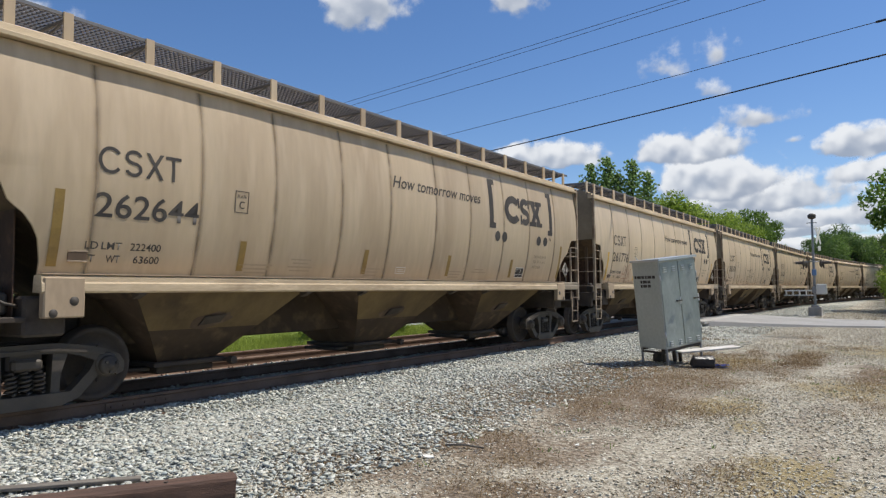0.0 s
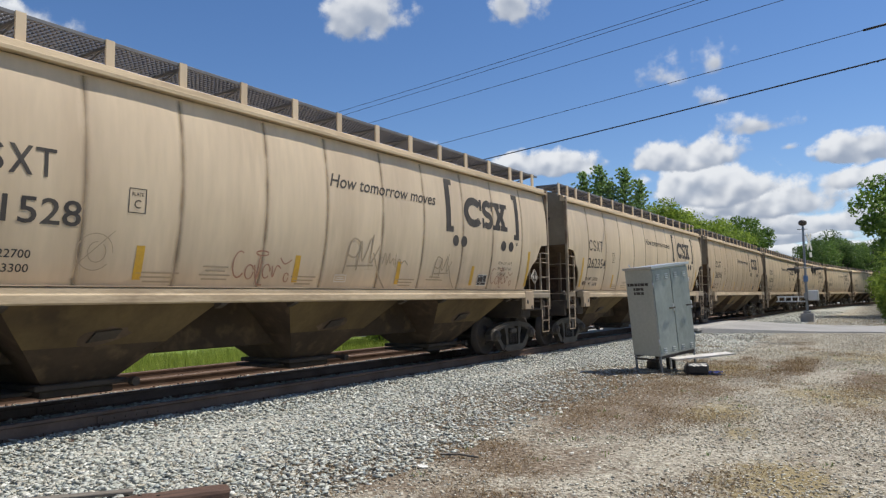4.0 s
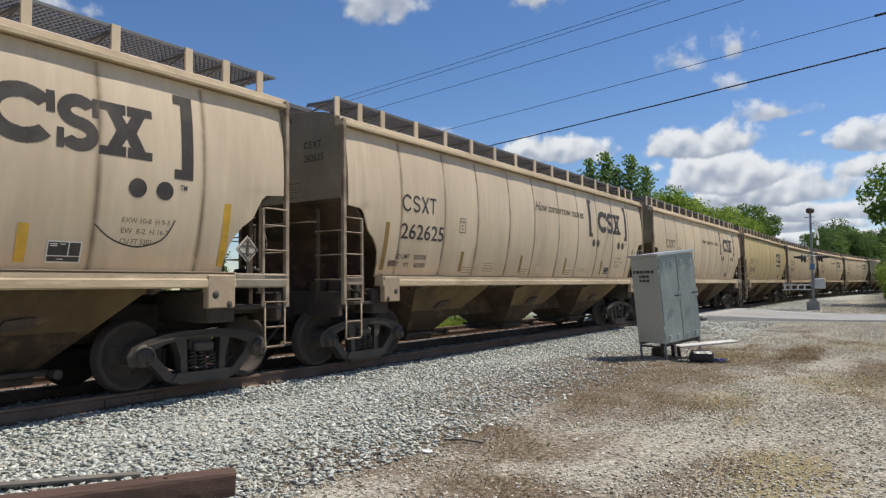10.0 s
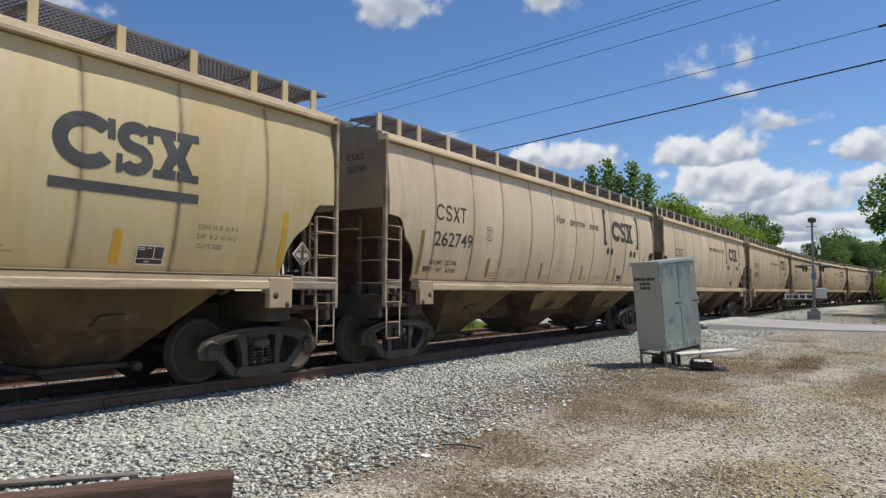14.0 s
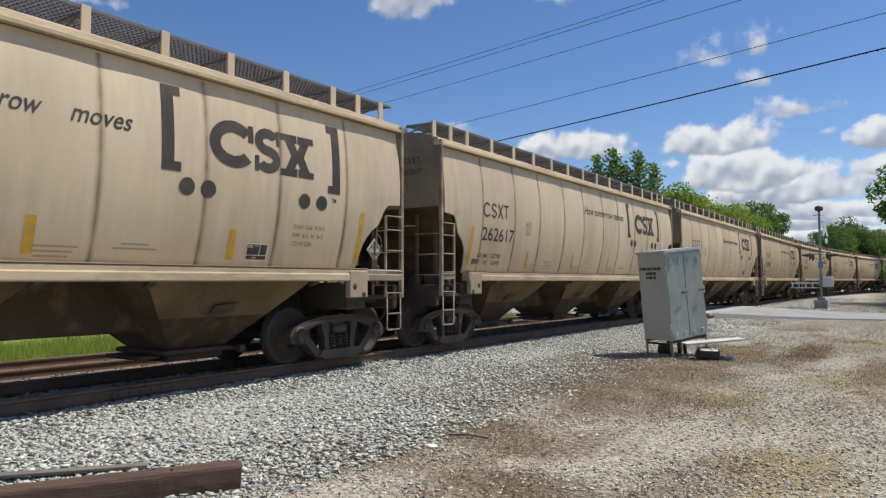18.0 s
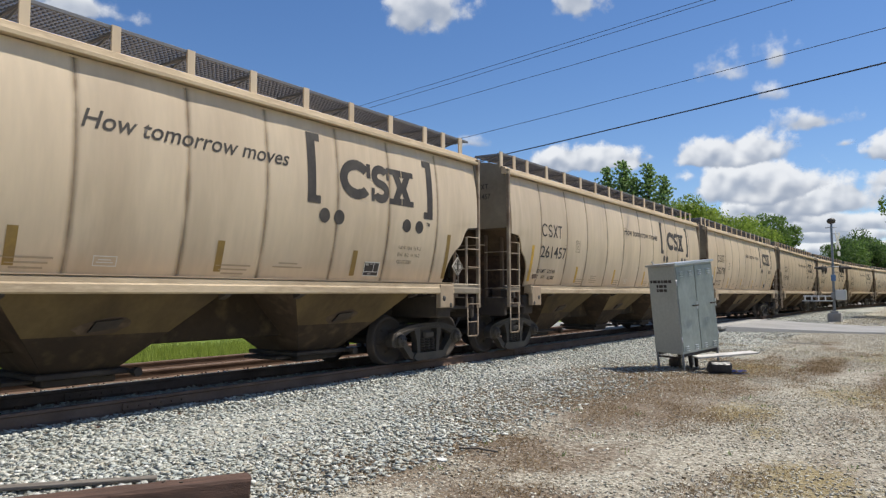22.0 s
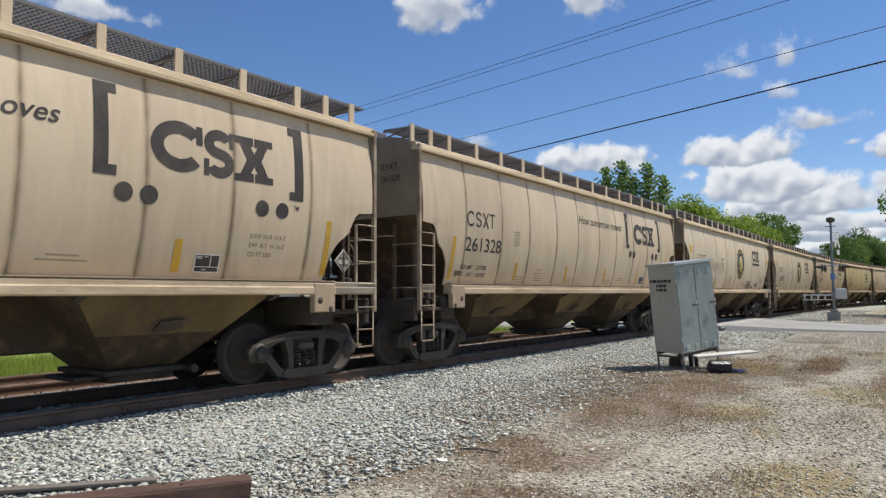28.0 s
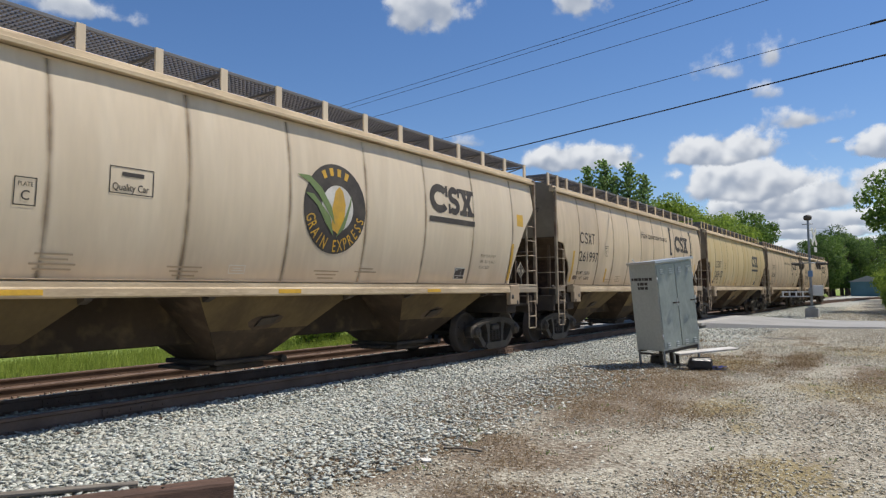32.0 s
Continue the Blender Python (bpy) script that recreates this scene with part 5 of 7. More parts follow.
# strokes of the sprayed tags, each about one unit high
TAGS = dict(
    bubbles=[[(0.0, 0.7), (0.16, 0.74), (0.34, 0.74), (0.51, 0.61), (0.60, 0.40), (0.57, 0.17), (0.54, -0.11)], [(0.55, 0.51), (0.58, 0.68), (0.71, 0.79), (0.85, 0.79), (0.87, 0.59), (0.82, 0.36), (0.78, 0.18)],
             [(0.86, 0.30), (0.87, 0.59), (0.97, 0.77), (1.15, 0.82), (1.29, 0.68), (1.29, 0.44), (1.17, 0.32)], [(1.17, 0.30), (1.27, 0.38), (1.40, 0.39), (1.50, 0.27), (1.45, 0.12), (1.58, 0.09), (1.77, 0.03), (1.89, -0.08)],
             ring(1.73, 0.49, 0.16, 0.11, 20, 380), [(0.05, 0.39), (0.16, 0.26), (0.20, 0.11), (0.17, -0.05), (0.10, -0.11)], [(0.98, 0.44), (0.95, 0.54), (1.05, 0.22)]],
    initials=[[(0.0, 0.9), (0.2, 0.0)], [(0.02, 0.85), (0.48, 0.95), (0.30, 0.52), (0.70, 0.22), (0.38, -0.04)], [(0.70, 0.95), (0.82, 0.04)], [(1.10, 1.05), (0.78, 0.46), (1.44, 0.04)], [(0.32, -0.22), (1.66, -0.06)], [(0.70, 0.5), (0.95, 0.5)]],
    grin=[[(0.0, 0.24), (0.16, 0.11), (0.34, 0.03), (0.54, 0.0), (0.70, 0.03), (0.83, 0.08), (0.93, 0.18), (1.01, 0.35)]],
    script=[ring(0.35, 0.6, 0.32, 0.55, 60, 320), ring(0.95, 0.3, 0.22, 0.3), [(1.2, 0.6), (1.4, 0.0), (1.6, 0.8)], ring(1.9, 0.35, 0.2, 0.3, 0, 320), [(2.2, 0.6), (2.3, 0.1), (2.45, 0.6), (2.7, 0.5)], ring(1.55, 1.12, 0.35, 0.1), [(1.45, 1.0), (1.4, -0.1), (1.75, -0.25)], ring(3.1, 0.1, 0.14, 0.2), [(2.6, 0.95), (2.9, 0.7), (3.3, 0.9)]],
    knot=[[(0.1, 0.1), (0.3, 1.0), (0.7, 0.9), (0.5, 0.55), (0.2, 0.6)], [(0.6, 0.2), (0.7, 1.0), (0.8, 0.45), (1.1, 1.1)], [(1.2, 1.2), (1.15, 0.4), (1.5, 0.9)], [(1.25, 0.7), (1.6, 0.1), (2.0, -0.3)], [(0.2, 0.3), (1.3, 0.35)]],
    loops=[ring(0.5, 0.6, 0.45, 0.5, 60, 400), [(0.1, 0.1), (0.8, 0.2), (1.2, 1.0), (1.7, 1.1), (1.6, 0.5), (1.1, 0.4), (1.2, 0.0), (2.0, 0.1)], ring(2.4, 0.55, 0.42, 0.55, 100, 440), [(2.8, 1.1), (3.1, 0.1), (3.4, 1.0), (3.8, 0.1), (4.0, 1.1)],
           [(0.0, -0.1), (1.5, -0.22), (3.0, -0.12), (4.2, -0.2)]],
    swirl=[ring(0.5, 0.5, 0.5, 0.5, 0, 320), ring(0.55, 0.5, 0.25, 0.28, 90, 420), [(0.0, 0.1), (1.0, 1.1)]],
    scrawl=[[(0.0, 0.2), (0.2, 0.9), (0.4, 0.2), (0.6, 0.9), (0.7, 0.3), (1.0, 0.6), (1.1, 0.2)], [(1.2, 0.9), (1.25, 0.1)], [(1.4, 0.3), (1.6, 0.6), (1.8, 0.3), (2.1, 0.5), (2.5, 0.25)]],
    box=[[(0.0, 0.0), (0.0, 0.9), (0.75, 1.0), (0.8, 0.55), (0.35, 0.5), (0.75, 0.4), (0.6, 0.05), (0.0, 0.0)], [(0.9, 0.1), (0.9, 0.75), (1.5, 0.7), (1.45, 0.1), (0.95, 0.1)]],
    specks=[[(0.05, 0.45), (0.09, 0.53)], [(0.22, 0.62), (0.23, 0.72)], [(0.34, 0.55), (0.42, 0.60)], [(0.50, 0.66), (0.51, 0.80)], [(0.48, 0.95), (0.55, 1.0)], [(0.30, 0.90), (0.32, 0.96)], [(0.56, 1.15), (0.57, 1.24)], [(0.12, 0.30), (0.18, 0.33)], [(-0.2, 0.04), (0.0, 0.10), (0.16, 0.20), (0.30, 0.24)]],
    patch=[[(0.0, 0.0), (0.2, 0.005), (0.40, 0.0)]],
    word=[[(0.85, 0.85), (0.45, 1.0), (0.1, 0.6), (0.2, 0.1), (0.7, 0.05), (0.85, 0.45), (0.5, 0.45)], ring(1.45, 0.5, 0.35, 0.48, 0, 360), [(1.95, 0.95), (2.3, 0.05), (2.65, 0.95)], [(3.4, 1.0), (2.95, 0.95), (2.9, 0.5), (2.95, 0.05), (3.5, 0.1)], [(2.95, 0.52), (3.3, 0.55)],
          ring(3.95, 0.15, 0.09, 0.12), ring(4.4, 0.15, 0.09, 0.12), ring(4.85, 0.12, 0.09, 0.12), ring(-0.5, 0.2, 0.1, 0.12), ring(-1.0, 0.2, 0.1, 0.12)],
    greeting=[[(0.0, 1.1), (0.05, 0.1)], [(0.55, 1.1), (0.6, 0.05)], [(0.02, 0.6), (0.6, 0.6)], [(0.95, 0.9), (0.97, 0.05)], [(1.8, 0.1), (1.9, 0.9), (2.2, 0.4), (2.5, 0.85), (2.6, 0.0)], ring(3.1, 0.35, 0.26, 0.36), [(3.6, 0.0), (3.65, 0.65), (3.9, 0.3), (4.2, 0.6), (4.25, -0.05)]],
)
# number of the car: tag, place along the car, height, size, stroke, paint
SPRAYS = {"261517": [("knot", 7.95, 1.78, 0.42, 0.035, "black"), ("grin", 12.73, 1.83, 1.0, 0.018, "black")],
          "262678": [("bubbles", 6.60, 1.60, 1.0, 0.020, "black"), ("initials", 10.9, 1.56, 0.48, 0.022, "black")],
          "261528": [("swirl", 3.5, 1.72, 0.42, 0.010, "grey"), ("script", 5.66, 1.66, 0.33, 0.020, "rouge"), ("knot", 7.85, 1.72, 0.62, 0.030, "grey"), ("scrawl", 8.9, 1.9, 0.3, 0.02, "grey"), ("knot", 10.45, 1.70, 0.45, 0.025, "grey"), ("script", 12.8, 1.66, 0.30, 0.018, "rouge")],
          "262265": [("loops", 2.3, 1.60, 0.34, 0.032, "black")],
          "261776": [("knot", 3.02, 1.50, 0.56, 0.018, "rouge"), ("script", 3.1, 1.42, 0.2, 0.014, "rouge")],
          "262103": [("scrawl", 4.6, 1.85, 0.6, 0.02, "grey")],
          "265194": [("greeting", 4.45, 2.20, 0.50, 0.055, "stain"), ("box", 7.62, 1.62, 0.46, 0.022, "black"), ("word", 11.32, 1.59, 0.315, 0.052, "black"), ("specks", 14.7, 1.75, 1.0, 0.022, "rouge"), ("patch", 14.75, 1.575, 1.0, 0.13, "grey"), ("scrawl", 14.4, 1.85, 0.3, 0.03, "stain")]}


FADED, REPAINTED = {}, {}


def letter_car(car, i):
    number, kind, spray = CARS[i]
    use_length(LONG if kind == "C" else CAR)
    tagged(car, LABEL[kind].replace(" on the rails", ", sprayed tags") if spray else LABEL[kind], "hopper car", "hopper cars of the train")
    ink = M["blue"] if kind == "B" else M["black"]
    if number in ("262644", "262678", "262265", "261920", "262625", "262824", "262749"):
        for o in car.children:
            if o.name.startswith("reflective_strip"):
                o.data = FADED.setdefault(o.data.name, o.data.copy())
                o.data.materials.clear()
                o.data.materials.append(M["faded"])
    if number == "265073":
        for o in [o for o in car.children if o.name.startswith("reflective_strip") and 3.0 < o.data.vertices[0].co.y < 14.0]:
            bpy.data.objects.remove(o)
    sh = 0.20 if kind == "C" else 0.0
    my, mz, mw, mh, ny, nz, nw, nh = dict(A=(2.15, 2.70, 1.06, 0.31, 2.14, 2.20, 1.37, 0.275), B=(2.20, 2.42, 1.11, 0.32, 2.22, 1.96, 1.58, 0.31), C=(2.27, 2.57, 1.20, 0.30, 2.47, 2.03, 1.54, 0.30))[kind]
    block_mark(my, mz, mw, mh, 4, ink, car)
    writing(number, ny, nz, nh, nw, ink, car, "car_number")
    load, light = WEIGHTS.get(number, ("222700", "63300"))
    for w, y, z, wd in (("LD", 2.08, 1.83, 0.15), ("LMT", 2.27, 1.83, 0.24), (load, 2.62, 1.83, 0.40), ("LT", 2.08, 1.68, 0.13), ("WT", 2.34, 1.68, 0.17), (light, 2.68, 1.68, 0.34)):
        writing(w, y + sh, z, 0.085, wd, M["black"], car, "weight_stencil")
    aside = 0.36 if number == "261402" else 0.0
    for r, (w, wd) in enumerate((("EXW 10-8  H 9-3", 0.62), ("EW  8-2  H 16-2", 0.62), ("CU FT 5201", 0.40))):
        tagged(writing(w, LENGTH - 3.15 + aside, 2.11 + aside * 0.28 - r * 0.125, 0.062, wd, M["stencil"], car, "volume_stencil"), kind="stuff")
    end_number(car, number, ink)
    coat = "mustard" if kind == "B" else "cream" if kind == "C" else "dun" if number in ("262644", "262103") else ""
    if coat:
        for o in car.children:
            if o.name.split(".")[0] in ("side_panel", "walkway_post"):
                key = (o.data.name, coat)
                if key not in REPAINTED:
                    REPAINTED[key] = o.data.copy()
                    REPAINTED[key].materials.clear()
                    REPAINTED[key].materials.append(M[coat])
                o.data = REPAINTED[key]
    py, pz = (4.92, 2.30) if kind == "C" else (3.77, 2.46) if number == "262912" else (4.05, 2.41)
    decal(frame_lines(py, py + 0.23, pz, pz + 0.30, 0.012), M["black"], car, "plate_frame")
    writing("PLATE", py + 0.04, pz + 0.205, 0.045, 0.15, M["black"], car, "plate_word")
    writing("C", py + 0.075, pz + 0.06, 0.10, 0.085, M["black"], car, "plate_letter")
    if number in ("261320", "261328", "262738"):
        writing("WARNING", 5.25, 1.86, 0.055, 0.31, M["rouge"], car, "warning_word")
    if kind == "A":
        if number in ("262912", "263097", "262738", "262749"):
            for w, y, wd in (("How", 7.56, 0.50), ("tomorrow", 8.36, 1.04), ("moves", 9.73, 0.69)):
                writing(w, y, 3.09, 0.215, wd, ink, car, "slogan", 0.3)
        else:
            high = number not in ("262265", "261402", "261517", "261457", "262103", "261776")
            writing("How tomorrow moves", 7.48, 3.18 if high else 3.11, 0.215, 2.96, ink, car, "slogan", 0.3)
        for y, s in ((10.93, 1), (13.86, -1)):
            decal(rect(*sorted((y - s * 0.10, y + s * 0.07)), 2.80, 3.68) + rect(*sorted((y - s * 0.10, y + s * 0.17)), 3.66, 3.78) + rect(*sorted((y - s * 0.10, y + s * 0.17)), 2.70, 2.82), ink, car, "bracket_mark")
        block_mark(11.52, 2.92 if number == "261402" else 2.87, 1.86, 0.62, 3, ink, car)
        for y in (11.20, 11.52, 13.21, 13.57):
            decal(disc(y, 2.53, 0.115), ink, car, "dot_mark")
        writing("TM", 13.78, 2.56, 0.07, 0.10, ink, car, "small_mark")
    elif kind == "B":
        block_mark(11.15, 2.68, 1.83, 0.62, 3, ink, car)
        decal(rect(11.13, 13.00, 2.42, 2.54), ink, car, "underline_mark")
    else:
        block_mark(12.32, 2.93, 1.62, 0.55, 3, ink, car)
        decal(rect(12.30, 13.96, 2.73, 2.84), ink, car, "underline_mark")
        ey, ez = 9.71, 2.71
        wide = 0.99
        oval = lambda p: [[(ey + (y - ey) * wide, z) for y, z in q] for q in p]
        decal(oval(disc(ey, ez, 0.725, 36)), ink, car, "round_emblem")
        decal(oval(disc(ey + 0.03, ez + 0.01, 0.37, 28)), M["slab"], car, "emblem_centre", 0.002)
        cob = [(-0.10, -0.32), (0.05, -0.40), (0.18, -0.25), (0.21, 0.08), (0.15, 0.30), (0.06, 0.36), (-0.03, 0.28), (-0.10, 0.02)]
        decal(oval([[(ey + y, ez + z) for y, z in cob]]), M["yellow"], car, "emblem_cob", 0.004)
        for q in (((-0.86, 0.46), (-0.60, 0.47), (-0.34, 0.30), (-0.12, 0.02), (-0.02, -0.26), (-0.20, -0.06), (-0.42, 0.20), (-0.62, 0.36)), ((-0.70, 0.20), (-0.52, 0.19), (-0.14, -0.14), (-0.04, -0.44), (-0.26, -0.22), (-0.44, 0.02)),
                  ((0.02, -0.46), (0.20, -0.30), (0.34, 0.10), (0.36, 0.26), (0.22, -0.08))):
            decal(oval([[(ey + y, ez + z) for y, z in q]]), M["green"], car, "emblem_leaf", 0.006)
        for k, w in enumerate("GRAIN EXPRESS"):
            if w != " ":
                ring_letter(w, ey, ez, 0.595, 197 + k * 12.3, 0.19, wide, M["yellow"], car)
        for k in range(4):
            decal(oval(arc(ey, ez, 0.66, 0.66, 62 + k * 17, 70 + k * 17, 0.13, 2)), M["yellow"], car, "emblem_ring_mark", 0.004)
        decal(frame_lines(5.93, 6.49, 2.54, 2.86, 0.012), M["black"], car, "quality_frame")
        writing("Quality Car", 5.97, 2.58, 0.085, 0.46, M["black"], car, "quality_words")
        decal(rect(6.08, 6.36, 2.75, 2.80), M["black"], car, "quality_bar")
        for y in (1.45, 15.99):
            decal(rect(y - 0.15, y + 0.15, 2.89, 3.17), M["yellow"], car, "yellow_square")
        for y in (5.0, 8.7, 12.4):
            part("sill_strip", Geo().box(1.604, 1.609, y - 0.22, y + 0.22, 1.36, 1.42, 0.001), M["yellow"], car, "yellow strip on the sill")
    for name, y, z, k, thick, tone in SPRAYS.get(number, ()):
        for path in TAGS[name]:
            tagged(decal(strip(smooth_path([(y + a * k, z + b * k) for a, b in path]), thick), M[tone], car, "sprayed_stroke", 0.003), kind="stuff")


WORDS = text_meshes(sorted({w for v in WEIGHTS.values() for w in v}) + list(FIXED) + [c[0] for c in CARS])


def build_train():
    made, cars = {}, []
    for number, kind, spray in CARS:
        n = LONG if kind == "C" else CAR
        if n in made:
            cars.append(copy_thing(made[n], Matrix()))
        else:
            made[n] = make_car(n)
            cars.append(made[n])
    for i, c in enumerate(cars):
        letter_car(c, i)
    return cars


TRAIN = build_train()
# how far each car stands behind the first
BACK = [0.0] + np.cumsum([LONG if c[1] == "C" else CAR for c in CARS[:-1]]).tolist()

# seconds, metres: where the coupler face of the first car stands along the track
S_ROWS = [(0, 1.96), (1, -10.47), (2, -23.07), (3, -35.79), (4, -48.07), (5, -60.49), (6, -72.86), (7, -85.16), (8, -97.58), (9, -109.59), (10, -121.99), (11, -133.85), (12, -145.98), (13, -157.73), (14, -169.57), (15, -181.46), (16, -193.29), (17, -205.07), (18, -216.62), (19, -228.13), (20, -239.86), (21, -251.39), (22, -263.0), (23, -274.31), (24, -285.87), (25, -297.17), (26, -308.46), (27, -319.71), (28, -331.0), (29, -342.28), (30, -353.19), (31, -364.34), (32, -375.49)]


def train_place(t):
    ts, ss = zip(*S_ROWS)
    return float(np.interp(t, ts, ss))


# ---------------------------------------------------------------- crossing, cabinet, signal
def road():
    xs = [-60, -30, -17.5, -14.8, -11.9, -10.6, -7.7, -6.9, -5.0, -3.0, 0, 6, 30, 90]
    zs = [-0.24, -0.24, -0.10, 0.10, 0.12, 0.275, 0.275, 0.25, 0.14, 0.07, 0.045, 0.04, 0.04, 0.04]
    g = Geo()
    rows, under = [], []
    for x, z in zip(xs, zs):
        y0, y1 = float(np.interp(x, [-30, -12, -8, -5, -1.4, 6, 90], [28.0, 29.0, 29.5, 31.5, 32.9, 33.6, 36.0])), 39.0 - 0.03 * (x + 5)
        ys = np.linspace(y0, y1, 9)
        rows.append([(x, y, z + 0.05 * (1 - ((y - (y0 + y1) / 2) / ((y1 - y0) / 2)) ** 2) * (x > -7 or x < -15)) for y in ys])
        under.append([(x, y0 - 0.25, z - 0.35)] + [(x, y, z - 0.35) for y in ys[1:-1]] + [(x, y1 + 0.25, z - 0.35)])
    g.grid(rows, True)
    for i in range(len(xs) - 1):
        for j in (0, -1):
            g.add([rows[i][j], rows[i + 1][j], under[i + 1][j], under[i][j]], [(0, 1, 2, 3)])
    tagged(part("road", g, M["asphalt"]), "worn grey asphalt road over the level crossing", "road", kind="structure")
    line = Geo()
    line.box(-3.2, 3.0, 38.3, 38.42, 0.06, 0.068, 0.0)
    tagged(part("road_line", line, M["white"]), "white painted line along the road's edge", "road marking", kind="structure")
    for x in (-10.9, -9.15, -7.4):
        g = Geo().box(-0.28 if x != -9.15 else -0.62, 0.28 if x != -9.15 else 0.62, 29.2, 38.6, -0.1, 0.012, 0.01)
        tagged(part("crossing_panel", g, M["concrete"], None, "", pose(x, 0, 0.283)), "grey concrete panel between the rails", "crossing panel", "crossing panels", "structure")


road()


def cabinet():
    at = pose(-4.42, 15.18, 0.0, 0, 0, 64.5) @ pose(0, 0, 0.41, 0, -6.0, 0)
    box = thing("signal_cabinet", "leaning pale grey steel signal cabinet on legs over dirt", "signal cabinet", at)
    w, d, h = 0.56, 0.375, 1.86
    part("body", Geo().box(-w, w, -d, d, 0, h, 0.012), M["box"], box)
    g = Geo()
    g.prism([(-d - 0.05, h + 0.0), (d + 0.03, h - 0.01), (d + 0.03, h + 0.035), (-d - 0.05, h + 0.05)], "x", -w - 0.03, w + 0.03)
    part("roof_cap", g, M["boxtrim"], box, "bright metal rain cap")
    for s in (-1, 1):
        x0, x1 = sorted((s * 0.008, s * (w - 0.015)))
        door = part("door", Geo().box(x0, x1, -d - 0.022, -d - 0.002, 0.05, h - 0.04, 0.008), M["boxdoor"], box)
        for row, n in ((h - 0.14, 2), (0.16, 2)):
            for k in range(n):
                for j in range(3):
                    x = x0 + (x1 - x0) * (0.24 + 0.5 * k)
                    g = Geo().prism([(-d - 0.022, 0), (-d - 0.042, -0.002), (-d - 0.042, -0.012), (-d - 0.022, -0.022)], "x", x - 0.045, x + 0.045, Matrix.Translation((0, 0, row - j * 0.045)))
                    part("louvre", g, M["boxtrim"], door)
        g = Geo()
        hx = 0.20 if s < 0 else 0.10
        hx = -0.14 if s < 0 else 0.40
        g.tube([(hx, -d - 0.022, 0.98), (hx, -d - 0.06, 0.98)], 0.014, 8)
        g.box(hx - 0.02, hx + 0.13, -d - 0.075, -d - 0.055, 0.965, 0.995, 0.005)
        part("handle", g, M["cast"], door, "dark turned handle")
        g = Geo().box(-0.03 if s < 0 else w - 0.02, 0.0 if s < 0 else w + 0.012, -d - 0.03, -d - 0.018, 0.90, 1.06, 0.004)
        part("latch_plate", g, M["boxtrim"], door)
        for z in (0.3, 1.5):
            g = Geo().lathe([(z - 0.06, 0.014), (z + 0.06, 0.014)], 8, "z", (s * (w - 0.004), -d - 0.014, 0))
            part("hinge", g, M["boxtrim"], door)
    # marks on the end wall: unread lines as bars
    for z, a, b in ((1.50, -0.32, 0.30), (1.40, -0.16, 0.16), (1.31, -0.16, 0.14)):
        g = Geo()
        y = a
        k = 0
        while y < b - 0.02:
            q = 0.05 + 0.03 * ((k * 5) % 3)
            g.box(-w - 0.004, -w - 0.001, -y - min(q, b - y), -y, z, z + 0.06, 0.0)
            y += q + 0.02
            k += 1
        ob = part("mark_bar", g, M["black"], box)
        ob["kind"] = "stuff"
    g = Geo().tube([(-w + 0.1, d - 0.1, h + 0.04), (-w + 0.04, d - 0.1, h + 0.11)], 0.012, 6)
    part("vent_stub", g, M["boxtrim"], box)
    for sx in (-1, 1):
        for sy in (-1, 1):
            drop = -0.42 if sx < 0 else -0.52
            g = Geo().box(sx * (w - 0.03) - 0.02, sx * (w - 0.03) + 0.02, sy * (d - 0.03) - 0.02, sy * (d - 0.03) + 0.02, drop, 0.0, 0.004)
            part("leg", g, M["mast"], box)
    g = Geo()
    for sy in (-1, 1):
        g.box(-w + 0.01, w - 0.01, sy * (d - 0.03) - 0.015, sy * (d - 0.03) + 0.015, -0.06, -0.005, 0.004)
    for sx in (-1, 1):
        g.box(sx * (w - 0.03) - 0.015, sx * (w - 0.03) + 0.015, -d + 0.06, d - 0.06, -0.10, -0.06, 0.004)
    part("leg_frame", g, M["cast"], box)
    for x in (-0.2, 0.12, 0.3):
        part("conduit", Geo().tube([(x, 0.05, 0.0), (x, 0.05, -0.44)], 0.04, 8), M["cast"], box)
    # board leaning out from under it, a bag and a blue cloth beside
    g = Geo().box(-0.02, 1.18, -0.22, 0.22, -0.017, 0.017, 0.006)
    tagged(part("loose_board", g, M["slab"], None, "", pose(-4.08, 14.62, 0.31, 0, -5, 32)), "pale loose board leaning under the signal cabinet", "board")
    g = Geo().box(-0.24, 0.24, -0.12, 0.12, 0, 0.24, 0.05)
    rnd = random.Random(5)
    g.v = [(x + rnd.uniform(-0.02, 0.02), y + rnd.uniform(-0.02, 0.02), z + rnd.uniform(-0.015, 0.02) * (z > 0.03)) for x, y, z in g.v]
    tagged(part("black_box", g, M["plastic"], None, "", pose(-3.62, 14.62, 0.0, 0, 0, 30)), "black plastic box on the ground beside the cabinet", "box")
    g = Geo()
    g.grid([[(i * 0.07, j * 0.06, 0.03 + 0.04 * abs(math.sin(i * 1.7 + j * 2.3))) for j in range(5)] for i in range(5)])
    g.grid([[(i * 0.07, j * 0.06, 0.0) for j in range(5)] for i in range(5)])
    tagged(part("blue_cloth", g, M["bluecloth"], None, "", pose(-3.40, 14.70, 0.0, 0, 0, 20)), "crumpled blue cloth on the gravel", "cloth")
    g = Geo().lathe([(0, 0.13), (0.16, 0.13), (0.2, 0.10)], 10, "z")
    tagged(part("ground_stub", g, M["cast"], None, "", pose(-4.75, 15.35, 0.0)), "dark cable pipe stub rising under the cabinet", "pipe stub")


cabinet()


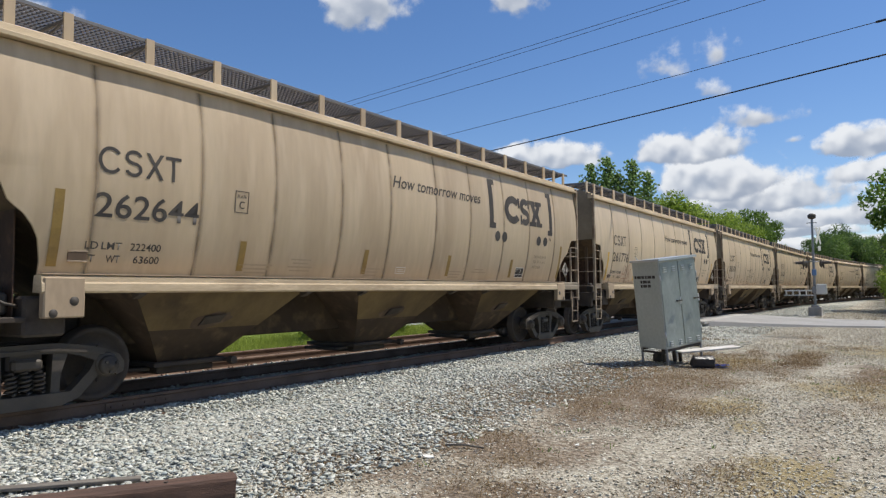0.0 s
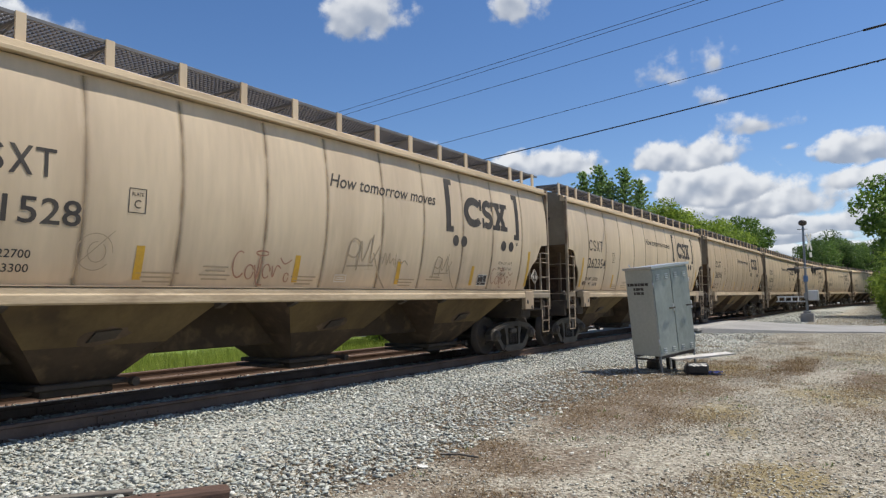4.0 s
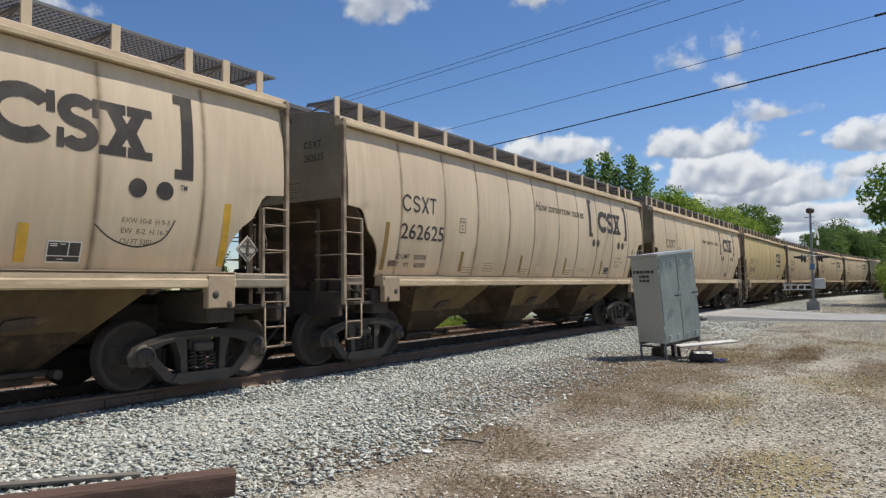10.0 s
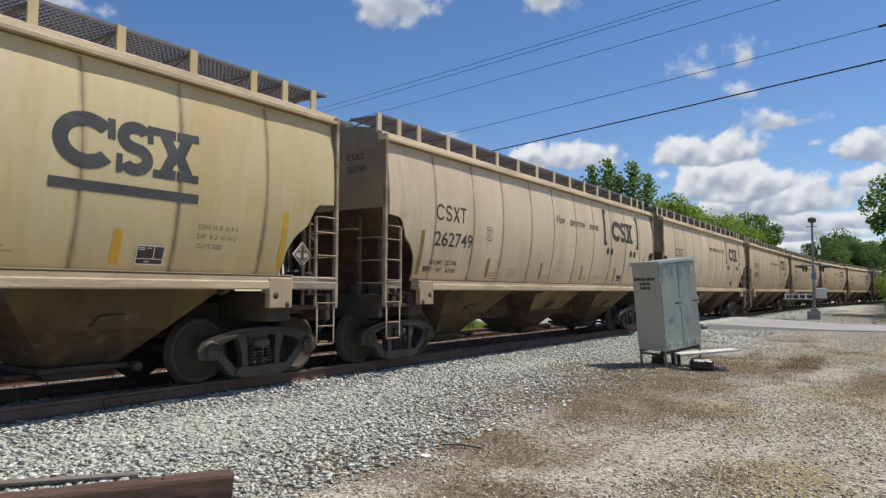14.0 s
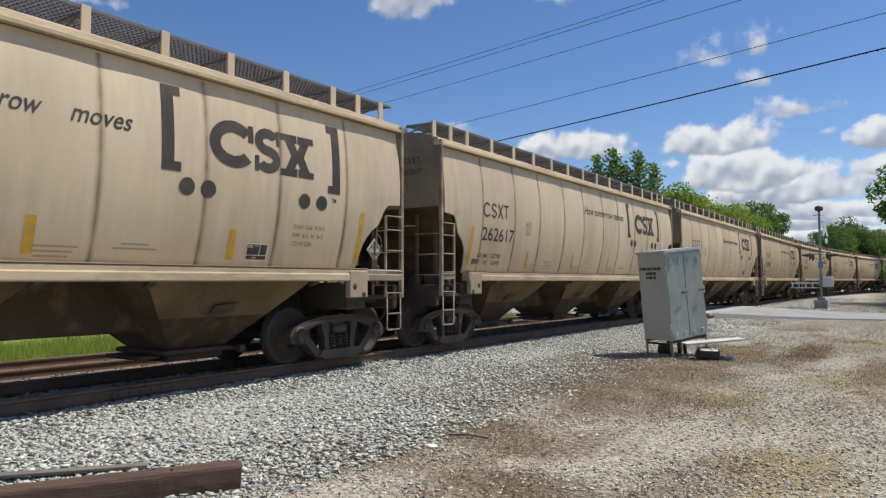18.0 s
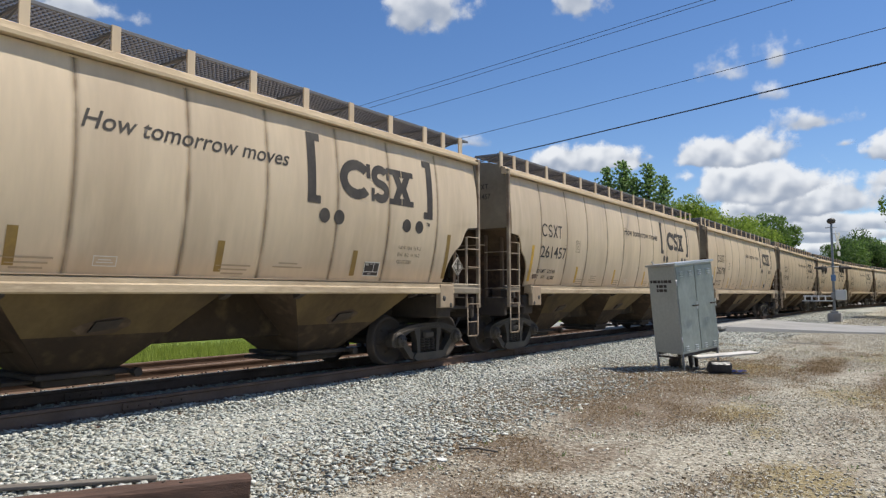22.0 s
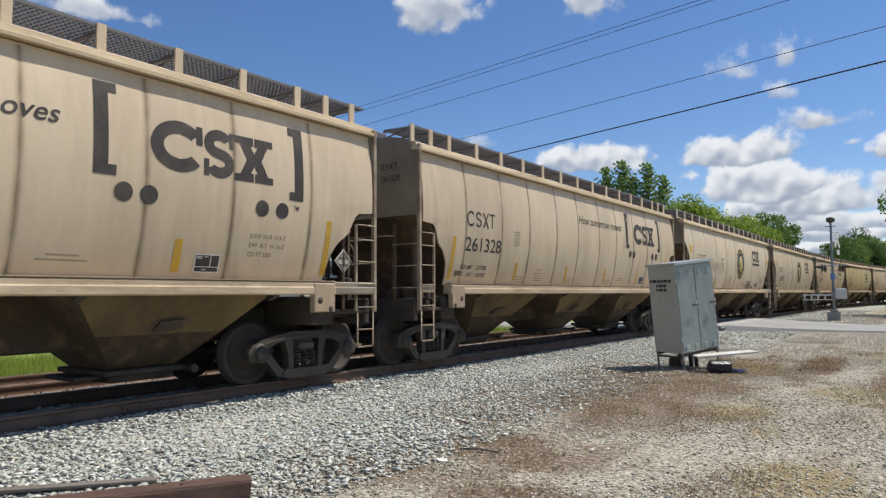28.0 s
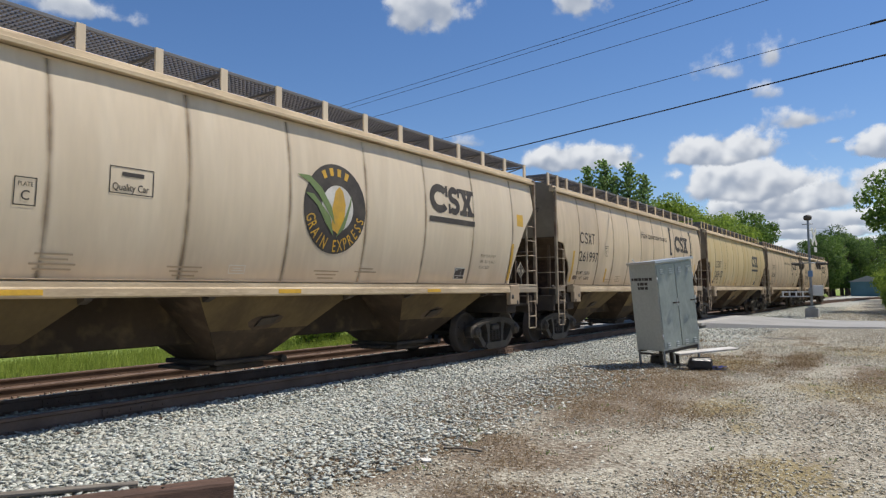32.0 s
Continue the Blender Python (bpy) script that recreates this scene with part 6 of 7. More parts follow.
def crossing_signal():
    at = pose(-4.73, 44.8, 0.10)
    s = thing("crossing_signal", "grey steel crossing signal mast with flashing lamps beside the road", "crossing signal", at)
    part("mast", Geo().lathe([(0.3, 0.085), (0.5, 0.075), (5.5, 0.06), (5.55, 0.04)], 12, "z"), M["mast"], s)
    part("base", Geo().box(-0.34, 0.34, -0.34, 0.34, -0.1, 0.42, 0.03).box(-0.2, 0.2, -0.2, 0.2, 0.42, 0.55, 0.03), M["concrete"], s, "pale concrete base")
    part("bell", Geo().lathe([(5.52, 0.05), (5.58, 0.20), (5.70, 0.23), (5.80, 0.20), (5.86, 0.08)], 14, "z"), M["cast"], s, "black bell")
    part("cap_arm", Geo().tube([(-0.30, 0, 5.32), (0.25, 0, 5.32)], 0.025, 6), M["mast"], s)
    part("lamp_arm", Geo().tube([(0, -0.80, 3.05), (0, 0.80, 3.05)], 0.035, 8).tube([(-0.42, -0.1, 3.05), (0.42, -0.1, 3.05)], 0.03, 6), M["mast"], s)
    for y in (-0.62, 0.62):
        for sx in (-1, 1):
            g = Geo().lathe([(sx * 0.36, 0.10), (sx * 0.44, 0.25), (sx * 0.47, 0.25), (sx * 0.48, 0.22)][::sx], 18, "x", (0, y, 2.92))
            lamp = part("lamp_disc", g, M["cast"], s, "black lamp backing disc")
            rows = []
            for k in range(11):
                q = math.pi * k / 10
                rows.append([(sx * 0.47, y + 0.14 * math.cos(q), 2.92 + 0.14 * math.sin(q)), (sx * 0.86, y + 0.13 * math.cos(q), 2.94 + 0.12 * math.sin(q))])
            part("hood", Geo().grid(rows, True), M["cast"], lamp)
            part("lens", Geo().lathe([(sx * 0.475, 0.10), (sx * 0.49, 0.09)][::sx], 14, "x", (0, y, 2.92)), M["redlens"], lamp, "dark red lens")
    for k, a in enumerate((50, -50)):
        m = Matrix.Translation((0.30, -0.12 - 0.03 * k, 4.55)) @ Matrix.Rotation(radians(79), 4, "Z") @ Matrix.Rotation(radians(a), 4, "Y")
        part("crossbuck_board", Geo().box(-0.60, 0.60, -0.01, 0.01, -0.115, 0.115, 0.004, m), M["white"], s, "white crossbuck board")
    m = Matrix.Translation((0.34, -0.12, 3.80)) @ Matrix.Rotation(radians(79), 4, "Z")
    part("track_sign", Geo().box(-0.22, 0.22, -0.01, 0.01, -0.14, 0.14, 0.004, m), M["white"], s)
    for z in (4.95, 4.3):
        part("sign_bracket", Geo().tube([(0, 0, z), (0.32, -0.1, z)], 0.02, 6), M["mast"], s)
    part("mechanism", Geo().box(0.10, 0.62, -0.3, 0.3, 1.15, 1.75, 0.04), M["boxtrim"], s, "pale gate mechanism box")
    part("mechanism_bracket", Geo().box(-0.12, 0.14, -0.2, 0.2, 1.25, 1.6, 0.02), M["mast"], s)
    g = Geo()
    for k in range(4):
        g.box(-0.45 - k * 0.35, -0.42 - k * 0.35, -0.25, 0.25, 1.10, 1.40, 0.01)
    g.box(-1.6, -0.1, -0.26, 0.26, 1.08, 1.14, 0.01)
    g.box(-1.6, -0.1, 0.18, 0.24, 1.34, 1.42, 0.01)
    part("counterweight_frame", g, M["boxtrim"], s)
    part("junction_box", Geo().box(-0.10, 0.14, -0.20, -0.06, 2.25, 2.60, 0.015), M["bluebox"], s, "small blue sign box")


M["redlens"] = material("dark_red_lens", (0.05, 0.008, 0.008), 0.3, fine=20.0, bump=0.0)
M["bluebox"] = material("faded_blue_sign", (0.12, 0.22, 0.42), 0.5, fine=20.0, bump=0.02)
M["teal"] = material("teal_metal_siding", (0.10, 0.22, 0.27), 0.5, second=(0.08, 0.17, 0.21), scale=0.5, fine=8.0, bump=0.05)
M["siding"] = material("cream_wall_paint", (0.55, 0.52, 0.46), 0.7, second=(0.45, 0.42, 0.36), scale=0.4, fine=10.0, bump=0.05)
M["dull"] = material("grey_roof_metal", (0.30, 0.31, 0.32), 0.5, fine=10.0, bump=0.05)
M["glass"] = material("dark_window_glass", (0.02, 0.025, 0.03), 0.1, fine=5.0, bump=0.0)
crossing_signal()


# ---------------------------------------------------------------- wires
def wires():
    for (x, y, z), (dx, dy), r, sag, lab in (((-9.84, 21.89, 10.6), (-0.990, 0.139), 0.009, 0.0, "thin"), ((-10.02, 22.29, 10.6), (-0.988, 0.152), 0.009, 0.0, "thin"),
                                             ((-9.93, 22.08, 9.8), (-0.988, 0.157), 0.009, 0.0, "thin"), ((-0.38, 20.95, 8.6), (-0.972, 0.234), 0.010, 0.0, "thin"),
                                             ((-0.39, 19.99, 7.4), (-0.959, 0.282), 0.021, 0.0, "thick")):
        pts = []
        for k in range(-2, 13):
            t = k * 6.0
            pts.append((x + dx * t, y + dy * t, z + 0.0004 * t * (t - 20)))
        w = thing("overhead_wire", "%s black overhead wire above the road crossing" % lab, "wire", None, "overhead wires")
        part("cable", Geo().tube(pts, r, 5), M["wire"], w)
        if z == 8.6:
            part("splice", Geo().tube([(x - dx * 0.6 + 0.0, y - dy * 0.6, z), (x + dx * 0.15, y + dy * 0.15, z - 0.002)], 0.032, 6), M["wire"], w)
        if lab == "thick":
            for k in range(10):
                t = -1.5 + k * 0.25
                part("lashing", Geo().tube([(x + dx * t, y + dy * t, z + 0.02), (x + dx * (t + 0.1), y + dy * (t + 0.1), z - 0.03)], 0.012, 5), M["wire"], w)
    for px, py, h in ((-46, 27.5, 10.8), (-33.0, 4.0, 8.5)):
        p = thing("utility_pole", "brown wooden utility pole past the track", "utility pole", pose(px, py, -0.3), "utility poles")
        part("pole", Geo().lathe([(0, 0.17), (h, 0.12)], 10, "z"), M["bark"], p)
        part("crossarm", Geo().box(-0.06, 0.06, -1.1, 1.1, h - 0.7, h - 0.58, 0.01), M["bark"], p)
        for k in (-0.95, -0.4, 0.4, 0.95):
            part("insulator", Geo().lathe([(h - 0.58, 0.03), (h - 0.5, 0.05), (h - 0.42, 0.03)], 8, "z", (0, k, 0)), M["concrete"], p)


wires()


# ---------------------------------------------------------------- stones and weeds
def stones(name, n, area, size, mat, label, seed, keep=None, sink=0.3):
    r = np.random.RandomState(seed)
    x0, x1, y0, y1 = area
    x, y = r.uniform(x0, x1, n), y0 + (y1 - y0) * r.uniform(0, 1, n) ** 1.25
    if keep is not None:
        k = keep(x, y, r)
        x, y = x[k], y[k]
    n = len(x)
    d = np.abs(x - TRACK_X)
    z = np.where(x > TRACK_X, np.interp(d, [0.95, 1.42, 2.0, 4.4, 5.2], [BALLAST, 0.10, 0.05, 0.02, 0.0]), np.interp(d, FAR_BED[0], FAR_BED[1]))
    s = size[0] + (size[1] - size[0]) * r.uniform(0, 1, n) ** 1.6
    cube = np.array([(-1, -1, -1), (1, -1, -1), (1, 1, -1), (-1, 1, -1), (-1, -1, 1), (1, -1, 1), (1, 1, 1), (-1, 1, 1)], float)
    v = cube[None] * (0.60 + 0.56 * r.uniform(-1, 1, (n, 8, 3)))
    v *= np.stack([np.ones(n), r.uniform(0.55, 1.0, n), r.uniform(0.22, 0.5, n)], 1)[:, None, :]
    a, b = r.uniform(0, 6.283, n), r.uniform(-0.42, 0.42, n)
    ca, sa, cb, sb = np.cos(a), np.sin(a), np.cos(b), np.sin(b)
    vx, vz = v[:, :, 0] * cb[:, None] + v[:, :, 2] * sb[:, None], -v[:, :, 0] * sb[:, None] + v[:, :, 2] * cb[:, None]
    vy = v[:, :, 1]
    vx, vy = vx * ca[:, None] - vy * sa[:, None], vx * sa[:, None] + vy * ca[:, None]
    p = np.stack([vx, vy, vz], 2) * (s * 0.5)[:, None, None]
    p += np.stack([x, y, z + s * sink * r.uniform(-0.2, 1.0, n)], 1)[:, None, :]
    q = np.array([(0, 3, 2, 1), (4, 5, 6, 7), (0, 1, 5, 4), (1, 2, 6, 5), (2, 3, 7, 6), (3, 0, 4, 7)])
    f = (q[None] + 8 * np.arange(n)[:, None, None]).reshape(-1, 4)
    ob = new(name, big_mesh(name, p.reshape(-1, 3), f, mat))
    return tagged(ob, label, "gravel", kind="stuff")


stones("ballast_stones", 84000, (-8.25, -4.0, 1.2, 26.0), (0.030, 0.080), M["stone"], "pale grey crushed ballast stones beside the rails", 3,
       lambda x, y, r: (y > -x / 2.7 - 0.8) & (r.uniform(0, 1, len(x)) < np.interp(x + np.clip(0.22 * (y - 8), -0.5, 0.9) + r.normal(0, 0.35, len(x)), [-5.3, -4.1], [1.0, 0.12])))
stones("crib_stones", 14000, (-11.4, -7.95, 2.0, 27.0), (0.035, 0.08), M["stone"], "grey ballast stones between the ties", 4, lambda x, y, r: np.abs(np.abs(x - TRACK_X) - 0.753) > 0.11)
stones("siding_stones", 9000, (-14.9, -11.4, 0.0, 27.0), (0.03, 0.07), M["stone"], "grey ballast stones between the rails of the second track", 8, lambda x, y, r: np.abs(np.abs(x - SIDING_X) - 0.753) > 0.09)
stones("far_ballast_stones", 9000, (-8.2, -4.4, 24.0, 70.0), (0.05, 0.11), M["stone"], "pale grey ballast further along the track", 5, lambda x, y, r: (y < np.interp(x, [-8, -5], [29.0, 31.0])) | (y > 39.6))
def off_patches(x, y, r):
    d = np.min([np.hypot((x - cx) / rx, (y - cy) / ry) for kind, cx, cy, rx, ry in PATCHES if kind == "dirt"], axis=0)
    return (y > 2.0 - x * 0.3) & (r.uniform(0, 1, len(x)) < np.interp(d, [0.4, 1.1], [0.42, 1.0]))


stones("verge_gravel", 12000, (-4.6, 0.5, 39.2, 60.0), (0.05, 0.12), M["pebble"], "dusty gravel past the road", 9, lambda x, y, r: r.uniform(0, 1, len(x)) < np.interp(x, [-2.5, -0.5], [1.0, 0.3]))
stones("drive_gravel", 110000, (-5.6, 0.8, 2.6, 32.0), (0.012, 0.044), M["pebble"], "small dusty gravel of the drive", 6, off_patches)


def blades(name, centres, mat, label, seed, per, spread, height, width, lean=0.5, flat=0.0):
    """Tufts of thin blades, each one a narrow triangle."""
    r = np.random.RandomState(seed)
    c = np.repeat(np.asarray(centres, float), per, 0)
    n = len(c)
    b = c.copy()
    b[:, 0] += r.normal(0, spread, n)
    b[:, 1] += r.normal(0, spread, n)
    a = r.uniform(0, 6.283, n)
    h = height * r.uniform(0.4, 1.2, n)
    l = lean * h * r.uniform(0.2, 1.3, n) + flat * r.uniform(0, 1, n)
    side = np.stack([-np.sin(a), np.cos(a), np.zeros(n)], 1) * (width * r.uniform(0.5, 1.3, n))[:, None]
    tip = b + np.stack([np.cos(a) * l, np.sin(a) * l, h], 1)
    v = np.stack([b - side, b + side, tip], 1).reshape(-1, 3)
    f = np.arange(3 * n).reshape(-1, 3)
    ob = new(name, big_mesh(name, v, f, mat))
    return tagged(ob, label, "weeds" if "weed" in name else "grass", kind="stuff")


def scatter(n, area, seed, keep=None):
    r = np.random.RandomState(seed)
    p = np.stack([r.uniform(area[0], area[1], n), r.uniform(area[2], area[3], n)], 1)
    out = []
    for x, y in p:
        if keep is None or keep(x, y):
            out.append((x, y, ground_z(x, y)))
    return out


def weedy(x, y):
    n = noise.noise((x * 0.9 + 7.0, y * 0.6, 3.3)) + 0.6 * noise.noise((x * 2.2, y * 1.7, 1.3)) + 0.35 * noise.noise((x * 4.5, y * 4.0, 5.0))
    d = min(math.hypot((x - cx) / rx, (y - cy) / ry) for kind, cx, cy, rx, ry in PATCHES if kind == "dirt")
    return n * 0.8 + max(0.75 - d * 0.75, -0.30) > 0.12


blades("dry_weeds", scatter(21000, (-6.2, 0.3, 3.2, 26.0), 11, weedy), M["dry"], "dry brown weeds lying in the dirt", 12, 9, 0.10, 0.035, 0.004, 1.2, 0.07)
blades("tall_weeds", scatter(90, (-2.4, -1.75, 15.8, 18.8), 13), M["dry"], "clump of dry brown weeds in the drive", 14, 12, 0.08, 0.09, 0.004, 0.9)
blades("green_weeds", scatter(80, (-5.5, 0.2, 5.0, 24.0), 15), M["leaf"], "small green weeds in the gravel", 16, 10, 0.05, 0.045, 0.006, 0.8)
blades("meadow_grass", scatter(7500, (-20.5, -14.9, -4.0, 30.0), 17), M["grass"], "tall green grass past the tracks", 18, 10, 0.16, 0.40, 0.011, 0.5)
blades("lawn_grass", scatter(3500, (-36.0, -20.5, -4.0, 34.0), 27, lambda x, y: not -28.9 < x < -24.3), M["grass"], "mown green grass past the tracks", 28, 9, 0.25, 0.09, 0.012, 0.6)
blades("verge_grass", scatter(500, (-0.8, 6.0, 43.0, 62.0), 19), M["leaf"], "green grass verge beside the road", 20, 9, 0.2, 0.25, 0.015, 0.5)


# ---------------------------------------------------------------- small things on the ground
def ground_things():
    a, b = Vector((-4.36, 3.50, 0)), Vector((-5.00, 2.36, 0))
    d = (b - a).normalized()
    turn = math.degrees(math.atan2(d.y, d.x))
    g = Geo()
    rnd = random.Random(8)
    n = 26
    rows = []
    ring = [(-0.115, 0.0), (0.115, 0.0), (0.118, 0.06), (0.112, 0.155), (0.10, 0.175), (0.0, 0.18), (-0.10, 0.174), (-0.113, 0.15)]
    for i in range(n + 1):
        x = -0.0 + 2.59 * i / n
        rows.append([(x + (rnd.uniform(-0.015, 0.02) if i in (0, n) else 0), y + rnd.uniform(-0.004, 0.004), z + rnd.uniform(-0.004, 0.004) * (z > 0)) for y, z in ring])
    g.grid([r + [r[0]] for r in rows])
    g.add(rows[0], [tuple(range(8))])
    g.add(rows[-1], [tuple(range(8))[::-1]])
    off = Vector((-d.y, d.x, 0))
    tie = thing("old_railroad_tie", "old dark brown railroad tie lying on the gravel", "railroad tie", pose(a.x - off.x * 0.10, a.y - off.y * 0.10, 0.02, 0, 0, turn))
    part("timber", g, M["tie"], tie)
    for x, y in ((0.5, 0.02), (0.62, -0.05), (2.0, 0.03)):
        part("spike_hole", Geo().lathe([(0.170, 0.012), (0.186, 0.014)], 8, "z", (x, y, 0), False), M["cast"], tie)
    g = Geo().box(0, 1.9, -0.05, 0.05, 0.0, 0.03, 0.006)
    tagged(part("grey_plank", g, M["plank"], None, "", pose(-5.41, 3.36, 0.05, 0, -1, -125.7)), "weathered grey plank lying beside the old tie", "plank")
    for x, y, s, t in ((-3.94, 5.43, 0.055, 20), (-6.3, 6.9, 0.03, 50), (-6.15, 7.3, 0.035, 10), (-3.5, 7.9, 0.025, 40), (-2.9, 6.6, 0.03, 80), (-4.9, 8.6, 0.03, 0)):
        g = Geo()
        r = random.Random(int(x * 100))
        pts = [(s * math.cos(k * 1.047) * r.uniform(0.7, 1.2), s * 0.7 * math.sin(k * 1.047) * r.uniform(0.7, 1.2)) for k in range(6)]
        g.prism(pts, "z", 0.0, 0.012)
        tagged(part("litter_scrap", g, M["white"], None, "", pose(x, y, ground_z(x, y) + 0.018, r.uniform(-12, 12), r.uniform(-12, 12), t)), "small white scrap of litter on gravel", "litter", "litter scraps")
    g = Geo().tube([(0, 0, 0.02), (0.2, 0.02, 0.03), (0.42, -0.02, 0.02)], 0.012, 6)
    tagged(part("dry_stick", g, M["plank"], None, "", pose(-4.05, 5.9, 0.01, 0, 0, 15)), "thin dry stick on the dirt", "stick")


ground_things()


# ---------------------------------------------------------------- trees and bushes
def leaf_cloud(r, centres, radii, per, leaf):
    v = []
    for c, rad in zip(centres, radii):
        n = per
        d = r.normal(0, 1, (n, 3))
        d /= np.linalg.norm(d, axis=1)[:, None]
        p = c + d * (rad * r.uniform(0.35, 1.05, n) ** 0.6)[:, None] * np.array([1, 1, 0.8])
        a = r.normal(0, 1, (n, 3))
        a /= np.linalg.norm(a, axis=1)[:, None]
        b = np.cross(a, d + r.normal(0, 0.4, (n, 3)))
        b /= np.linalg.norm(b, axis=1)[:, None]
        s = (leaf * r.uniform(0.5, 1.3, n))[:, None]
        v.append(np.stack([p - a * s, p - b * s * 0.55, p + a * s, p + b * s * 0.55], 1))
    v = np.concatenate(v).reshape(-1, 3)
    return v, np.arange(len(v)).reshape(-1, 4)


def make_tree(seed, height, width, mat, leaf=0.22, clumps=26, per=150, low=0.18, label="leafy green tree", bush=False):
    r = np.random.RandomState(seed)
    t = thing("bush" if bush else "tree", label, "bush" if bush else "tree")
    cs, rs = [], []
    for k in range(clumps):
        u = (k + r.uniform(0, 1)) / clumps
        z = height * (low + (0.94 - low) * u)
        prof = math.sin(math.pi * min(1.0, (0.12 + 0.88 * (1 - u)) ** 0.7))
        rad = width * 0.5 * max(0.25, prof) * r.uniform(0.5, 1.0)
        a = k * 2.399 + r.uniform(-0.5, 0.5)
        cs.append(np.array([math.cos(a) * rad * 0.8, math.sin(a) * rad * 0.8, z]))
        rs.append(width * r.uniform(0.11, 0.20))
    v, f = leaf_cloud(r, cs, rs, per, leaf)
    tr = Geo()
    if not bush:
        tr.tube([(0, 0, -0.3), (0.05, 0.02, height * 0.25), (-0.06, 0.08, height * 0.55), (0.02, 0.0, height * 0.9)], [width * 0.04, width * 0.03, width * 0.02, width * 0.006], 8)
    for c in cs[:: (1 if bush else 2)]:
        z0 = max(0.0, c[2] * (0.1 if bush else 0.55))
        m = (c[0] * 0.5, c[1] * 0.5, z0 + (c[2] - z0) * 0.65)
        tr.tube([(0, 0, z0), m, tuple(c)], [width * 0.012, width * 0.008, width * 0.003], 5)
    part("trunk" if not bush else "branching_stem", tr, M["bark"], t)
    crown = new("crown", big_mesh("crown", v, f, mat))
    crown.parent = t
    return t


def make_spire(seed, height, width, mat, label):
    """A pointed tree: whorls of rising boughs on a straight stem, with gaps between them."""
    r = np.random.RandomState(seed)
    t = thing("tree", label, "tree")
    stem = Geo().tube([(0, 0, -0.3), (0.03, 0.02, height * 0.5), (0, 0, height * 0.98)], [width * 0.05, width * 0.03, 0.012], 8)
    cs, rs = [np.array([0, 0, height * k]) for k in (0.955, 0.97, 0.985, 0.998)], [0.16, 0.13, 0.10, 0.06]
    for k in range(38):
        u = (k + r.uniform(-0.3, 0.3)) / 38
        z = height * (0.30 + 0.68 * u)
        for j in range(6):
            a = j * math.pi / 3 + k * 0.9 + r.uniform(-0.4, 0.4)
            reach = width * 0.5 * max(0.02, 1 - u) ** 0.56 * r.uniform(0.30, 1.12) + 0.06
            rise = 0.35 + 0.55 * u
            tip = np.array([math.cos(a) * reach, math.sin(a) * reach, z + reach * rise])
            root = np.array([0, 0, z])
            if j % 2:
                stem.tube([tuple(root), tuple(tip)], [0.03, 0.008], 4)
            for q in (0.35, 0.68, 1.0):
                cs.append(root + (tip - root) * q + r.normal(0, 0.05, 3))
                rs.append(0.09 + 0.10 * (1 - u) * (1.15 - 0.5 * q))
    v, f = leaf_cloud(r, cs, rs, 15, 0.10)
    part("trunk", stem, M["bark"], t)
    crown = new("crown", big_mesh("crown", v, f, mat))
    crown.parent = t
    return t


